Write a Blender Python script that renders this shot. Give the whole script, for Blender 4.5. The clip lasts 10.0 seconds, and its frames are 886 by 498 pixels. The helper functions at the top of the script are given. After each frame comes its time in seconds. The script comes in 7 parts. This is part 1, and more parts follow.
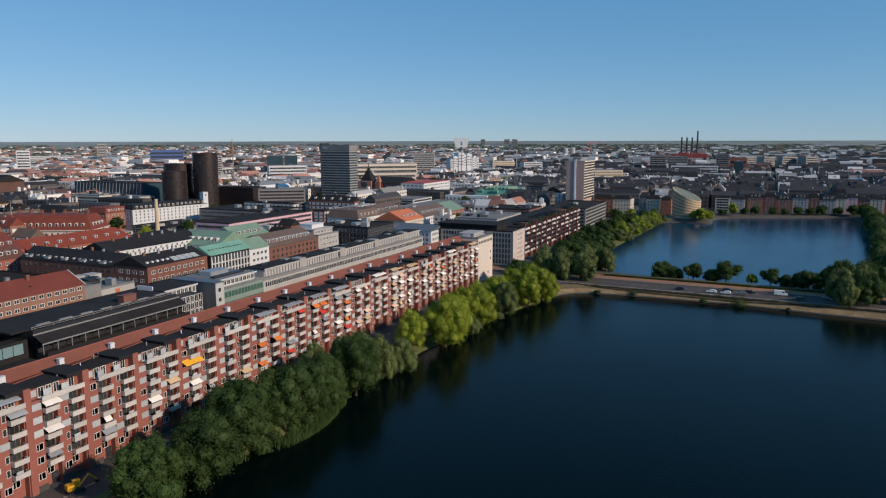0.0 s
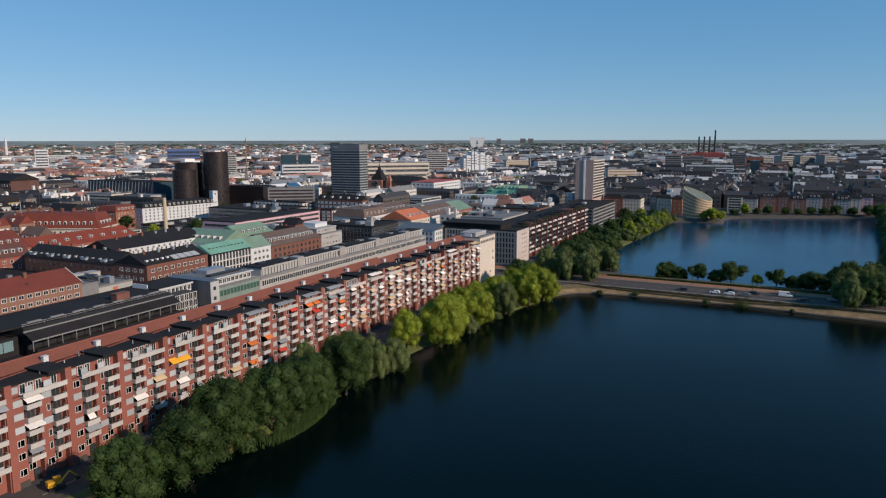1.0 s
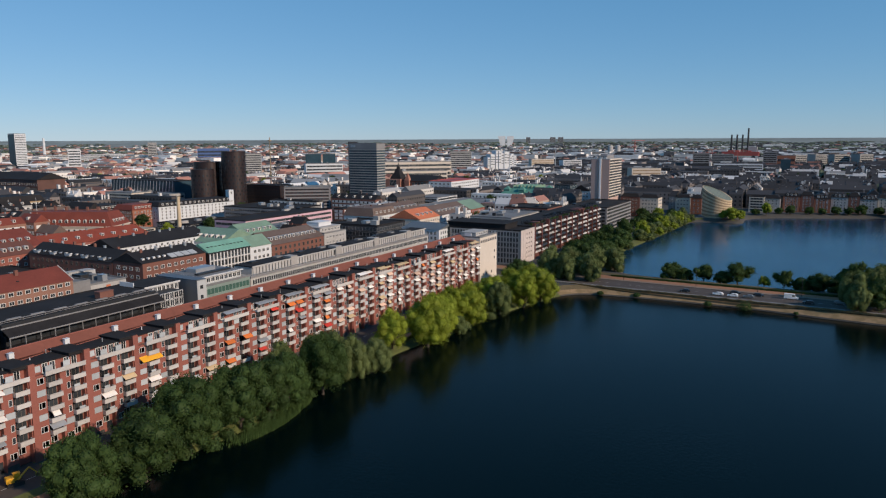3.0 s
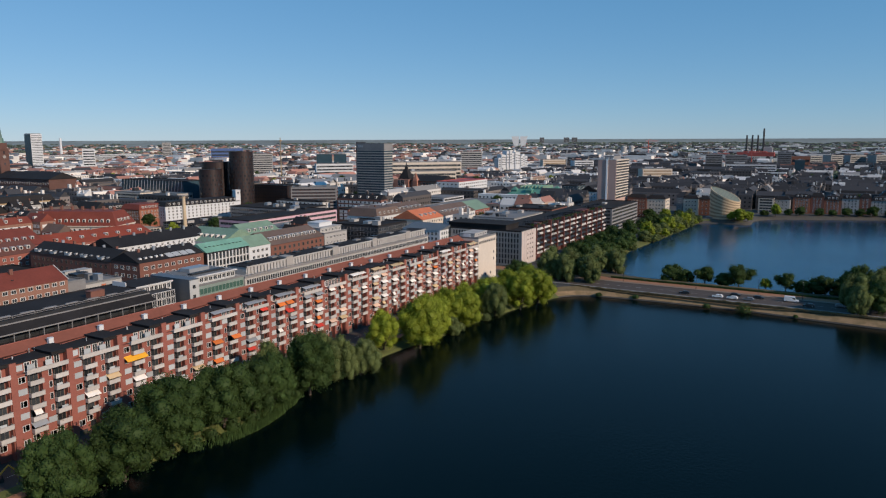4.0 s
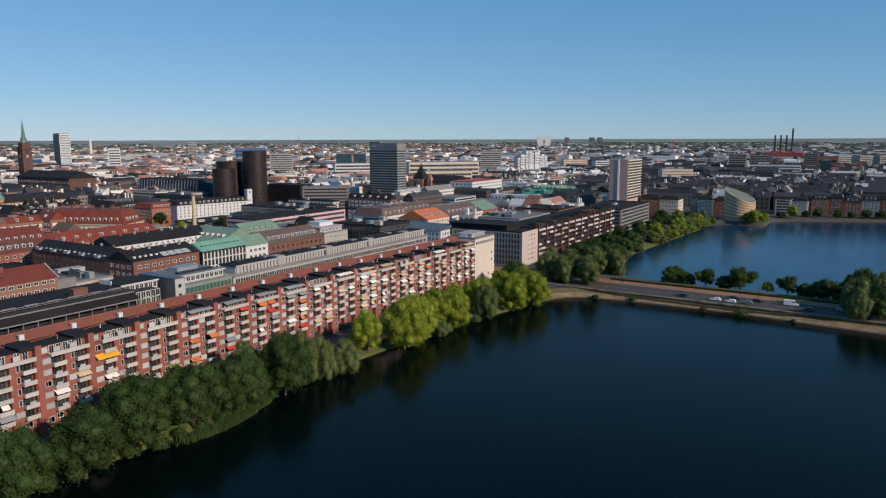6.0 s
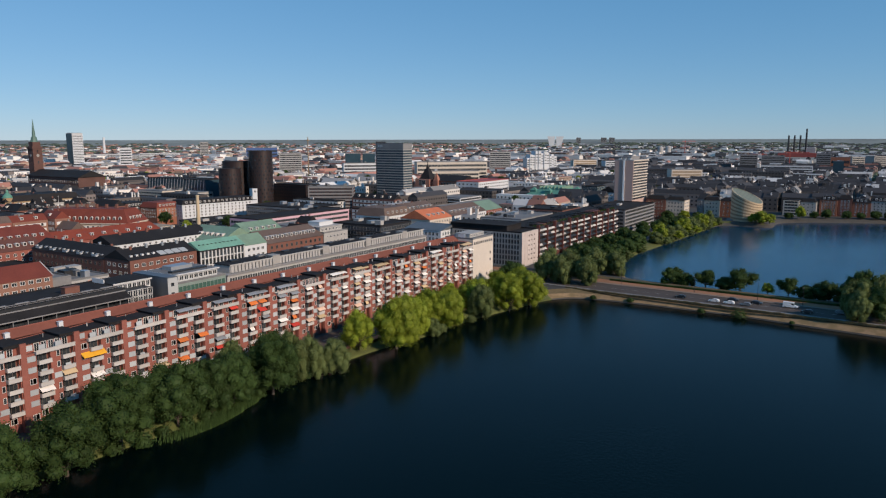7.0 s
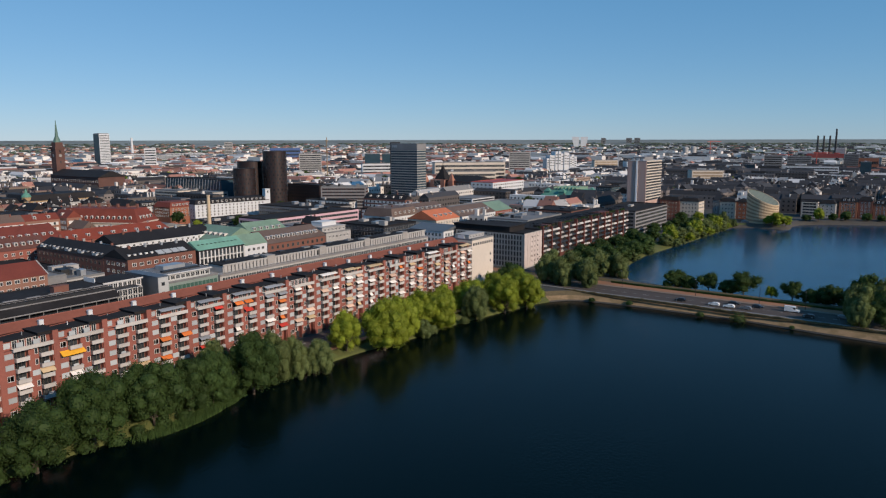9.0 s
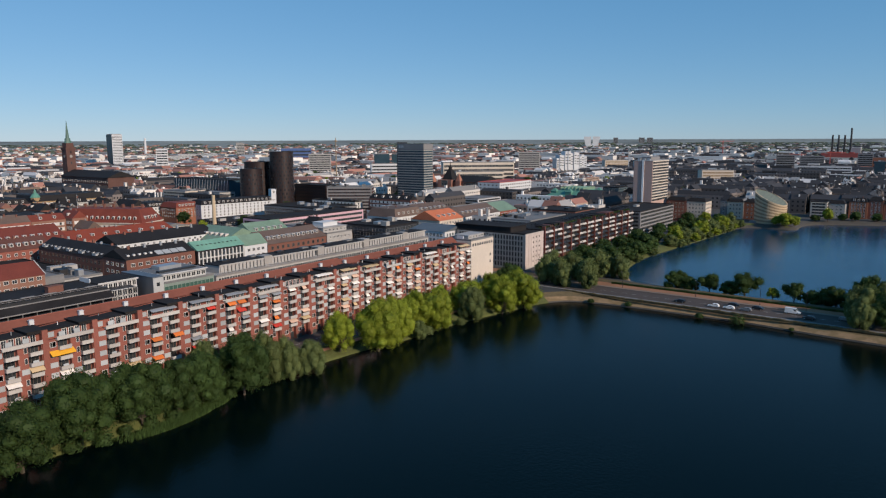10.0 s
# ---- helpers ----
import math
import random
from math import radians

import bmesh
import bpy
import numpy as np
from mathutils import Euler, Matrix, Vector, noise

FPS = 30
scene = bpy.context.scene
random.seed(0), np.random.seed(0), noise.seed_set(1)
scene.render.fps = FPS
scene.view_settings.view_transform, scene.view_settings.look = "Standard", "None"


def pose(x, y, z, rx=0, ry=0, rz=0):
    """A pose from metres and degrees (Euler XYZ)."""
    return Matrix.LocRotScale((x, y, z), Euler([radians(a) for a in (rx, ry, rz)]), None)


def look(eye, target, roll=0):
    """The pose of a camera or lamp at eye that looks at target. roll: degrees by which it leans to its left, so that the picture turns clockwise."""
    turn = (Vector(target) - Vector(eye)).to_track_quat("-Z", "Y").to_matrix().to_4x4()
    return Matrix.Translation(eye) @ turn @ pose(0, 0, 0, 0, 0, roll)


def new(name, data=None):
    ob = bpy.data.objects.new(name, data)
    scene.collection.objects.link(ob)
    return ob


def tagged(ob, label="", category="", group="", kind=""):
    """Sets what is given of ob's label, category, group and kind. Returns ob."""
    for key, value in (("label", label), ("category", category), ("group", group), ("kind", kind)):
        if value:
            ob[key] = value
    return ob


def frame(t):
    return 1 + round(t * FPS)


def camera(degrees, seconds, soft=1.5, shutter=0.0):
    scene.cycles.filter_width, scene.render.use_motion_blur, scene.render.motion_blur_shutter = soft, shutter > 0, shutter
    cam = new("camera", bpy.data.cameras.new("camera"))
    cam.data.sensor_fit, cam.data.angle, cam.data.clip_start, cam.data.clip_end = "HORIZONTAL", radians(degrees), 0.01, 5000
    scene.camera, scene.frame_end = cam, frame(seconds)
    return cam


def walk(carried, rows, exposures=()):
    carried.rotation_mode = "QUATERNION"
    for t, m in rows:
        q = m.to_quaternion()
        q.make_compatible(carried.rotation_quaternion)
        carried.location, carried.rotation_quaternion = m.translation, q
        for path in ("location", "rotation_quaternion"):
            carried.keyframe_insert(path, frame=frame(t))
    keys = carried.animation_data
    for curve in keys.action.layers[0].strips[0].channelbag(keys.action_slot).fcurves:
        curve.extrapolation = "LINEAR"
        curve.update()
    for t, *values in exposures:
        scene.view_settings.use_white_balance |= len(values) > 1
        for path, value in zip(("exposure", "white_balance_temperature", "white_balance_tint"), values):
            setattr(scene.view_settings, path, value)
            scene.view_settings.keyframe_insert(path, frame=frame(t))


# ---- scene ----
cam = camera(63.5, 10.0, soft=1.2)

PATH = [
    (0, (132.668, -97.773, 71.498), (131.848, -95.973, 71.199), -0.1),
    (0.5, (135.799, -95.753, 71.435), (134.957, -93.964, 71.135), -0.1),
    (1, (138.917, -93.759, 71.379), (138.055, -91.979, 71.078), -0.1),
    (1.5, (142.037, -91.639, 71.334), (141.156, -89.869, 71.033), -0.1),
    (2, (145.151, -89.55, 71.302), (144.251, -87.789, 71.001), -0.1),
    (2.5, (148.323, -87.339, 71.308), (147.403, -85.589, 71.005), -0.2),
    (4, (157.797, -80.854, 71.473), (156.823, -79.134, 71.17), -0.2),
    (4.5, (160.779, -78.845, 71.536), (159.789, -77.134, 71.232), -0.2),
    (5, (163.646, -76.783, 71.545), (162.641, -75.082, 71.241), -0.2),
    (5.5, (166.429, -74.658, 71.552), (165.407, -72.965, 71.248), -0.2),
    (7, (174.519, -68.225, 71.346), (173.454, -66.56, 71.043), -0.1),
    (7.5, (176.929, -66.224, 71.35), (175.849, -64.569, 71.046), -0.1),
    (8, (179.339, -64.182, 71.327), (178.244, -62.536, 71.023), -0.1),
    (8.5, (181.76, -62.222, 71.358), (180.65, -60.586, 71.055), -0.2),
    (9, (184.17, -60.155, 71.403), (183.046, -58.529, 71.101), -0.1),
    (9.5, (186.544, -58.063, 71.421), (185.405, -56.446, 71.12), -0.2),
    (10, (188.924, -55.889, 71.534), (187.771, -54.283, 71.232), -0.2),
]
walk(cam, [(t, look(eye, target, roll)) for t, eye, target, roll in PATH], [(0, -0.2, 5900, 10), (10, -0.2, 5900, 10)])

# ---- world and sun ----
SUN_AZ, SUN_EL = radians(97), radians(25)
world = bpy.data.worlds.new("sky")
scene.world = world
world.use_nodes = True
wn = world.node_tree.nodes
sky = wn.new("ShaderNodeTexSky")
sky.sky_type = "NISHITA"
sky.sun_disc = False
sky.sun_elevation, sky.sun_rotation = SUN_EL, SUN_AZ
sky.altitude, sky.air_density, sky.dust_density, sky.ozone_density = 2000, 1.0, 0.0, 2.0
wn["Background"].inputs["Strength"].default_value = 0.075
tint = wn.new("ShaderNodeVectorMath")
tint.operation = "MULTIPLY_ADD"
tint.inputs[1].default_value = (0.88, 0.97, 1.03)
tint.inputs[2].default_value = (0.0, 0.68, 1.65)  # light scattered more than once
world.node_tree.links.new(sky.outputs[0], tint.inputs[0])
# thin haze evens the sky out between the skyline and overhead
split, join = wn.new("ShaderNodeSeparateXYZ"), wn.new("ShaderNodeCombineXYZ")
world.node_tree.links.new(tint.outputs[0], split.inputs[0])
for k, (gain, even) in enumerate(((1.36, 0.76), (2.04, 0.62), (2.50, 0.58))):
    pw, mu = wn.new("ShaderNodeMath"), wn.new("ShaderNodeMath")
    pw.operation, mu.operation = "POWER", "MULTIPLY"
    pw.inputs[1].default_value, mu.inputs[1].default_value = even, gain
    world.node_tree.links.new(split.outputs[k], pw.inputs[0])
    world.node_tree.links.new(pw.outputs[0], mu.inputs[0])
    world.node_tree.links.new(mu.outputs[0], join.inputs[k])
world.node_tree.links.new(join.outputs[0], wn["Background"].inputs["Color"])
sun_dir = Vector((math.sin(SUN_AZ) * math.cos(SUN_EL), math.cos(SUN_AZ) * math.cos(SUN_EL), math.sin(SUN_EL)))
sun = new("sun", bpy.data.lights.new("sun", "SUN"))
sun.data.energy, sun.data.angle, sun.data.color = 5.0, radians(0.6), (1.0, 0.76, 0.54)
sun.matrix_world = look(sun_dir * 500, (0, 0, 0))

# ---- materials ----
def mat(name, col, rough=0.8, var=0.25, coarse=0.12, fine=1.5, bump=0.0, bump_scale=4.0, metal=0.0, island=0.0, obrand=0.0, spec=0.5, stretch=None):
    """A surface with coarse stains, fine grain, and chance differences between pieces."""
    m = bpy.data.materials.new(name)
    m.use_nodes = True
    n, l = m.node_tree.nodes, m.node_tree.links
    b = n["Principled BSDF"]
    b.inputs["Roughness"].default_value, b.inputs["Metallic"].default_value = rough, metal
    b.inputs["Specular IOR Level"].default_value = spec
    g = n.new("ShaderNodeNewGeometry")
    pos = g.outputs["Position"]
    if stretch:
        mp = n.new("ShaderNodeMapping")
        mp.inputs["Scale"].default_value = stretch
        l.new(pos, mp.inputs["Vector"])
        pos = mp.outputs[0]
    total = None
    def add(sock, amount):
        nonlocal total
        k = n.new("ShaderNodeMath")
        k.operation = "MULTIPLY_ADD"
        l.new(sock, k.inputs[0])
        k.inputs[1].default_value = amount
        if total is None:
            k.inputs[2].default_value = 1.0 - amount / 2
        else:
            l.new(total, k.inputs[2])
            sub = n.new("ShaderNodeMath")
            sub.operation = "SUBTRACT"
            l.new(k.outputs[0], sub.inputs[0])
            sub.inputs[1].default_value = amount / 2
            k = sub
        total = k.outputs[0]
    for sc, am in ((coarse, var), (fine, var * 0.7)):
        t = n.new("ShaderNodeTexNoise")
        t.inputs["Scale"].default_value, t.inputs["Detail"].default_value = sc, 4
        l.new(pos, t.inputs["Vector"])
        add(t.outputs["Fac"], am * 2)
    if island:
        add(g.outputs["Random Per Island"], island)
    if obrand:
        o = n.new("ShaderNodeObjectInfo")
        add(o.outputs["Random"], obrand)
    mix = n.new("ShaderNodeVectorMath")
    mix.operation = "SCALE"
    mix.inputs[0].default_value = col
    l.new(total, mix.inputs["Scale"])
    l.new(mix.outputs[0], b.inputs["Base Color"])
    if bump:
        t = n.new("ShaderNodeTexNoise")
        t.inputs["Scale"].default_value, t.inputs["Detail"].default_value = bump_scale, 5
        l.new(pos, t.inputs["Vector"])
        bp = n.new("ShaderNodeBump")
        bp.inputs["Strength"].default_value, bp.inputs["Distance"].default_value = bump, 0.1
        l.new(t.outputs["Fac"], bp.inputs["Height"])
        l.new(bp.outputs[0], b.inputs["Normal"])
    return m


M_ASPHALT = mat("asphalt", (0.062, 0.049, 0.042), 0.9, 0.3, 0.05, 0.8)
M_CITY = mat("city_ground", (0.05, 0.052, 0.052), 0.9, 0.5, 0.02, 0.3)
# distance haze is mixed into this pale grey-green
M_HAZYFIELDS = mat("hazy_far_fields", (0.19, 0.215, 0.20), 0.95, 0.7, 0.0012, 0.01)
M_GRASS = mat("grass", (0.080, 0.092, 0.022), 0.9, 0.5, 0.12, 1.2, 0.5, 6)
M_SAND = mat("sandy_path", (0.27, 0.185, 0.10), 0.95, 0.3, 0.12, 1.0, 0.3, 5)
_n, _l = M_SAND.node_tree.nodes, M_SAND.node_tree.links
_t, _r, _x = _n.new("ShaderNodeTexNoise"), _n.new("ShaderNodeValToRGB"), _n.new("ShaderNodeMix")
_t.inputs["Scale"].default_value, _t.inputs["Detail"].default_value = 0.22, 6
_r.color_ramp.elements[0].position, _r.color_ramp.elements[1].position = 0.46, 0.58
_x.data_type = "RGBA"
_x.inputs[7].default_value = (0.19, 0.135, 0.065, 1)
_g = _n.new("ShaderNodeNewGeometry")
_l.new(_g.outputs["Position"], _t.inputs["Vector"])
_l.new(_t.outputs["Fac"], _r.inputs["Fac"])
_l.new(_r.outputs["Color"], _x.inputs[0])
_src = _n["Principled BSDF"].inputs["Base Color"].links[0].from_socket
_l.new(_src, _x.inputs[6])
_l.new(_x.outputs[2], _n["Principled BSDF"].inputs["Base Color"])
M_EARTH = mat("reddish_gravel", (0.30, 0.145, 0.075), 0.95, 0.3, 0.1, 0.9, 0.3, 5)
M_STONEBANK = mat("bank_stone", (0.065, 0.060, 0.052), 0.9, 0.4, 0.3, 2.0, 0.4, 3)
M_DRYGRASS = mat("dry_grass", (0.095, 0.075, 0.035), 0.95, 0.5, 0.2, 1.2, 0.4, 5)
M_VERGE = mat("worn_verge", (0.14, 0.105, 0.050), 0.95, 0.5, 0.2, 1.2, 0.4, 5)
M_PAINT = mat("road_paint", (0.36, 0.35, 0.33), 0.7, 0.2)
M_BRICK = mat("red_brick", (0.245, 0.086, 0.064), 0.88, 0.3, 0.1, 2.5, 0.25, 12)
M_BRICK_DARK = mat("dark_brick", (0.17, 0.075, 0.055), 0.88, 0.25, 0.08, 2.0, 0.2, 10)
M_BRICK_ORANGE = mat("orange_brick", (0.27, 0.108, 0.064), 0.88, 0.25, 0.08, 2.0)
M_BRICK_PINK = mat("pale_red_brick", (0.34, 0.16, 0.11), 0.88, 0.25, 0.08, 2.0)
M_TILE_RED = mat("red_roof_tile", (0.165, 0.036, 0.021), 0.8, 0.3, 0.15, 1.5, 0.3, 4, island=0.15)
M_TILE_VIVID = mat("vivid_red_roof_tile", (0.235, 0.045, 0.019), 0.8, 0.3, 0.15, 1.5, 0.3, 4)
M_TILE_ORANGE = mat("orange_roof_tile", (0.50, 0.155, 0.07), 0.8, 0.25, 0.12, 1.4, 0.3, 4)
M_TILE_REDBROWN = mat("red_brown_roof_tile", (0.115, 0.046, 0.034), 0.85, 0.3, 0.12, 1.4, 0.3, 4)
M_TILE_BROWN = mat("brown_roof_tile", (0.12, 0.085, 0.07), 0.85, 0.3, 0.12, 1.4, 0.3, 4)
M_RUST = mat("red_brown_roof_felt", (0.185, 0.062, 0.040), 0.9, 0.3, 0.12, 0.9, 0.2, 3)
M_SLATE = mat("dark_slate", (0.021, 0.020, 0.021), 0.75, 0.4, 0.12, 1.5, 0.2, 4, spec=0.2)
M_FELT = mat("roofing_felt", (0.021, 0.020, 0.021), 0.9, 0.5, 0.09, 0.7, 0.1, 2, spec=0.2)
M_ROOFGREY = mat("grey_roof", (0.16, 0.165, 0.17), 0.85, 0.35, 0.09, 0.7)
M_COPPER = mat("green_copper", (0.17, 0.345, 0.265), 0.6, 0.25, 0.15, 1.2)
M_COPPER2 = mat("dull_copper", (0.17, 0.26, 0.19), 0.65, 0.3, 0.15, 1.2)
M_CONCRETE = mat("concrete", (0.36, 0.355, 0.345), 0.85, 0.25, 0.1, 1.2, 0.15, 4)
M_COPPERD = mat("dark_green_copper", (0.10, 0.25, 0.19), 0.6, 0.3, 0.15, 1.2)
M_BRICK_BROWN = mat("brown_brick", (0.235, 0.125, 0.09), 0.88, 0.25, 0.08, 2.0, 0.2, 10)
M_DRUMROOF = mat("olive_metal_roof", (0.16, 0.19, 0.145), 0.55, 0.25, 0.15, 1.0)
M_FOOTWAY = mat("worn_footway", (0.21, 0.155, 0.115), 0.9, 0.3, 0.1, 1.0)
M_PALEBLUE = mat("slate_blue_sheet_roof", (0.10, 0.115, 0.13), 0.5, 0.2, 0.2, 1.2)
M_FARROOF = mat("far_pale_roofs", (0.42, 0.42, 0.42), 0.9, 0.1, 0.02, 0.2, island=1.1)
M_TEAL = mat("blue_green_louvre", (0.16, 0.26, 0.28), 0.5, 0.3, 0.2, 1.5)
M_GREENCLAD = mat("pale_green_panel", (0.20, 0.26, 0.235), 0.5, 0.2, 0.2, 1.2)
M_CONCRETE_M = mat("mid_grey_concrete", (0.30, 0.29, 0.275), 0.85, 0.25, 0.1, 1.2)
M_CONCRETE_D = mat("grey_concrete", (0.20, 0.20, 0.205), 0.85, 0.25, 0.1, 1.2)
M_ENDPANEL = mat("pale_stone_panel", (0.50, 0.435, 0.405), 0.85, 0.2, 0.25, 1.2, obrand=0.12)
M_BEIGE = mat("cream_render", (0.54, 0.48, 0.405), 0.85, 0.15, 0.1, 1.2)
M_WHITE = mat("white_render", (0.57, 0.59, 0.61), 0.8, 0.14, 0.1, 1.2)
M_WHITEP = mat("white_painted_frame", (0.58, 0.58, 0.57), 0.6, 0.15, 0.3, 2.0, obrand=0.2)
M_BALC = mat("balcony_concrete", (0.45, 0.43, 0.41), 0.8, 0.2, 0.4, 2.5, obrand=0.22)
M_YELLOW = mat("yellow_render", (0.34, 0.24, 0.13), 0.85, 0.18, 0.1, 1.2)
M_GREYBLUE = mat("blue_grey_metal", (0.125, 0.14, 0.16), 0.5, 0.15, 0.1, 1.2, metal=0.3)
M_STEEL = mat("galvanised_steel", (0.42, 0.44, 0.46), 0.45, 0.15, 0.3, 2.0, metal=0.6)
M_GREYPAINT = mat("light_grey_panel", (0.40, 0.42, 0.43), 0.6, 0.15, 0.2, 1.2)
M_DARKFRAME = mat("dark_window_frame", (0.10, 0.085, 0.075), 0.6, 0.2, 0.3, 2.0, obrand=0.4)
M_TAN = mat("tan_brick", (0.27, 0.20, 0.125), 0.85, 0.2, 0.1, 1.5)
M_TAN2 = mat("pale_tan_brick", (0.50, 0.40, 0.27), 0.85, 0.2, 0.1, 1.5)
M_DARKMETAL = mat("dark_metal", (0.03, 0.032, 0.036), 0.5, 0.2, 0.3, 2.0, metal=0.3)
M_BRONZE = mat("brown_bronze_cladding", (0.034, 0.022, 0.021), 0.45, 0.25, 0.15, 0.9, metal=0.35)
M_BROWNPANEL = mat("dark_red_brown_panel", (0.105, 0.036, 0.028), 0.75, 0.25, 0.15, 1.5)
M_REDPANEL = mat("red_brown_pier", (0.15, 0.045, 0.033), 0.75, 0.25, 0.15, 1.5)
M_GLASS = mat("window_glass", (0.034, 0.040, 0.046), 0.12, 0.3, 0.3, 2.0, obrand=0.9, spec=0.6)
M_GLASSGREEN = mat("green_glass", (0.06, 0.12, 0.10), 0.15, 0.25, 0.2, 1.2)
M_GLASSBLUE = mat("blue_glass", (0.035, 0.065, 0.085), 0.18, 0.25, 0.15, 1.0)
M_CURTAIN = mat("curtained_glass", (0.075, 0.085, 0.09), 0.2, 0.4, 0.3, 2.0, obrand=1.2, spec=0.6)
M_BLIND = mat("white_blind", (0.37, 0.40, 0.42), 0.75, 0.15, 0.4, 2.5, obrand=0.35)
M_AWN = {
    "grey": mat("grey_awning_cloth", (0.27, 0.29, 0.32), 0.9, 0.15, 0.5, 3.0, obrand=0.3),
    "white": mat("white_awning_cloth", (0.80, 0.77, 0.73), 0.9, 0.12, 0.5, 3.0, obrand=0.2),
    "orange": mat("orange_awning_cloth", (0.62, 0.17, 0.035), 0.9, 0.12, 0.5, 3.0, obrand=0.3),
    "red": mat("red_awning_cloth", (0.52, 0.045, 0.03), 0.9, 0.12, 0.5, 3.0, obrand=0.3),
    "yellow": mat("yellow_awning_cloth", (0.75, 0.38, 0.02), 0.9, 0.12, 0.5, 3.0),
    "cream": mat("cream_awning_cloth", (0.55, 0.42, 0.25), 0.9, 0.12, 0.5, 3.0, obrand=0.2),
    "peach": mat("peach_awning_cloth", (0.66, 0.47, 0.36), 0.9, 0.12, 0.5, 3.0, obrand=0.25),
    "navy": mat("dark_blue_awning_cloth", (0.035, 0.05, 0.13), 0.9, 0.12, 0.5, 3.0),
}
M_REED = mat("reed_blades", (0.050, 0.085, 0.022), 0.8, 0.3, 0.3, 1.5, island=0.4, spec=0.15)
M_BARK = mat("bark", (0.085, 0.065, 0.048), 0.95, 0.3, 0.8, 6.0, 0.5, 8)
# the second leaf colour is kept dark to paint cloud shade onto nearby trees
M_LEAF = [
    mat("leaves_fresh", (0.205, 0.250, 0.022), 0.6, 0.3, 0.25, 1.5, island=0.45, obrand=0.3, spec=0.25),
    mat("leaves_deep_shaded", (0.044, 0.076, 0.020), 0.65, 0.3, 0.25, 1.5, island=0.45, obrand=0.35, spec=0.2),
    mat("leaves_willow", (0.118, 0.150, 0.052), 0.65, 0.3, 0.25, 1.5, island=0.45, obrand=0.35, spec=0.2),
]
for _m, _c in zip(M_LEAF, ((0.32, 0.40, 0.03), (0.07, 0.13, 0.015), (0.16, 0.21, 0.05))):
    _n, _l = _m.node_tree.nodes, _m.node_tree.links
    _t, _x = _n.new("ShaderNodeBsdfTranslucent"), _n.new("ShaderNodeMixShader")
    _t.inputs["Color"].default_value = (*_c, 1)
    _x.inputs["Fac"].default_value = 0.3
    _l.new(_n["Principled BSDF"].outputs[0], _x.inputs[1])
    _l.new(_t.outputs[0], _x.inputs[2])
    _l.new(_x.outputs[0], _n["Material Output"].inputs["Surface"])
M_CARPAINT = {c: mat("car_paint_" + c, v, 0.3, 0.05) for c, v in {"black": (0.015, 0.015, 0.018), "white": (0.75, 0.75, 0.74), "grey": (0.16, 0.17, 0.18), "yellow": (0.62, 0.33, 0.02)}.items()}
M_TYRE = mat("tyre_rubber", (0.018, 0.018, 0.018), 0.9, 0.1)
M_CRANE = mat("red_painted_steel", (0.34, 0.07, 0.055), 0.6, 0.15)
M_STRIPE = mat("bright_white_panel", (0.85, 0.84, 0.82), 0.6, 0.1)
M_TOWERGREY = mat("pinkish_grey_panel", (0.45, 0.315, 0.27), 0.75, 0.12, 0.1, 0.8)
M_OLDBRICK = mat("sooty_brick", (0.105, 0.055, 0.045), 0.9, 0.3, 0.1, 1.0)
M_DORMER = mat("dormer_paint", (0.54, 0.52, 0.49), 0.8, 0.15)
M_PINK = mat("pink_render", (0.55, 0.36, 0.42), 0.85, 0.15)
M_FARWALL = mat("far_walls", (0.27, 0.205, 0.165), 0.9, 0.1, 0.02, 0.2, island=1.1)
M_FARWHITE = mat("far_white_walls", (0.66, 0.64, 0.61), 0.9, 0.1, 0.02, 0.2, island=0.5)
# red greyed and lifted, with distance haze painted into the roofs
M_HAZYRED = mat("hazy_far_red_roofs", (0.28, 0.14, 0.11), 0.9, 0.1, 0.02, 0.2, island=0.9)
M_FARDARK = mat("far_dark_roofs", (0.030, 0.031, 0.036), 0.8, 0.1, 0.02, 0.2, island=0.9)
M_FARDARKWALL = mat("far_dark_walls", (0.125, 0.112, 0.108), 0.9, 0.1, 0.02, 0.2, island=1.2)
M_BLUECLAD = mat("blue_cladding", (0.06, 0.11, 0.27), 0.6, 0.2, 0.1, 1.0)
# woods lightened and greyed to paint in the haze of distance
M_HAZYTREE = mat("hazy_far_woods", (0.088, 0.112, 0.070), 0.9, 0.3, 0.05, 0.4, island=0.7)

# water: dark, with wind ripples
M_WATER = bpy.data.materials.new("lake_water")
M_WATER.use_nodes = True
_n, _l = M_WATER.node_tree.nodes, M_WATER.node_tree.links
_b = _n["Principled BSDF"]
_b.inputs["Base Color"].default_value = (0.0004, 0.0035, 0.0035, 1)
_b.inputs["Roughness"].default_value, _b.inputs["IOR"].default_value = 0.17, 1.15
_g = _n.new("ShaderNodeNewGeometry")
_w1, _w2 = _n.new("ShaderNodeTexNoise"), _n.new("ShaderNodeTexNoise")
_w1.inputs["Scale"].default_value, _w1.inputs["Detail"].default_value = 1.1, 3
_w2.inputs["Scale"].default_value, _w2.inputs["Detail"].default_value = 0.018, 2
_l.new(_g.outputs["Position"], _w1.inputs["Vector"])
_l.new(_g.outputs["Position"], _w2.inputs["Vector"])
_mr = _n.new("ShaderNodeMapRange")
_mr.inputs["From Min"].default_value, _mr.inputs["From Max"].default_value = 0.35, 0.65
_mr.inputs["To Min"].default_value, _mr.inputs["To Max"].default_value = 0.08, 0.32
_l.new(_w2.outputs["Fac"], _mr.inputs["Value"])
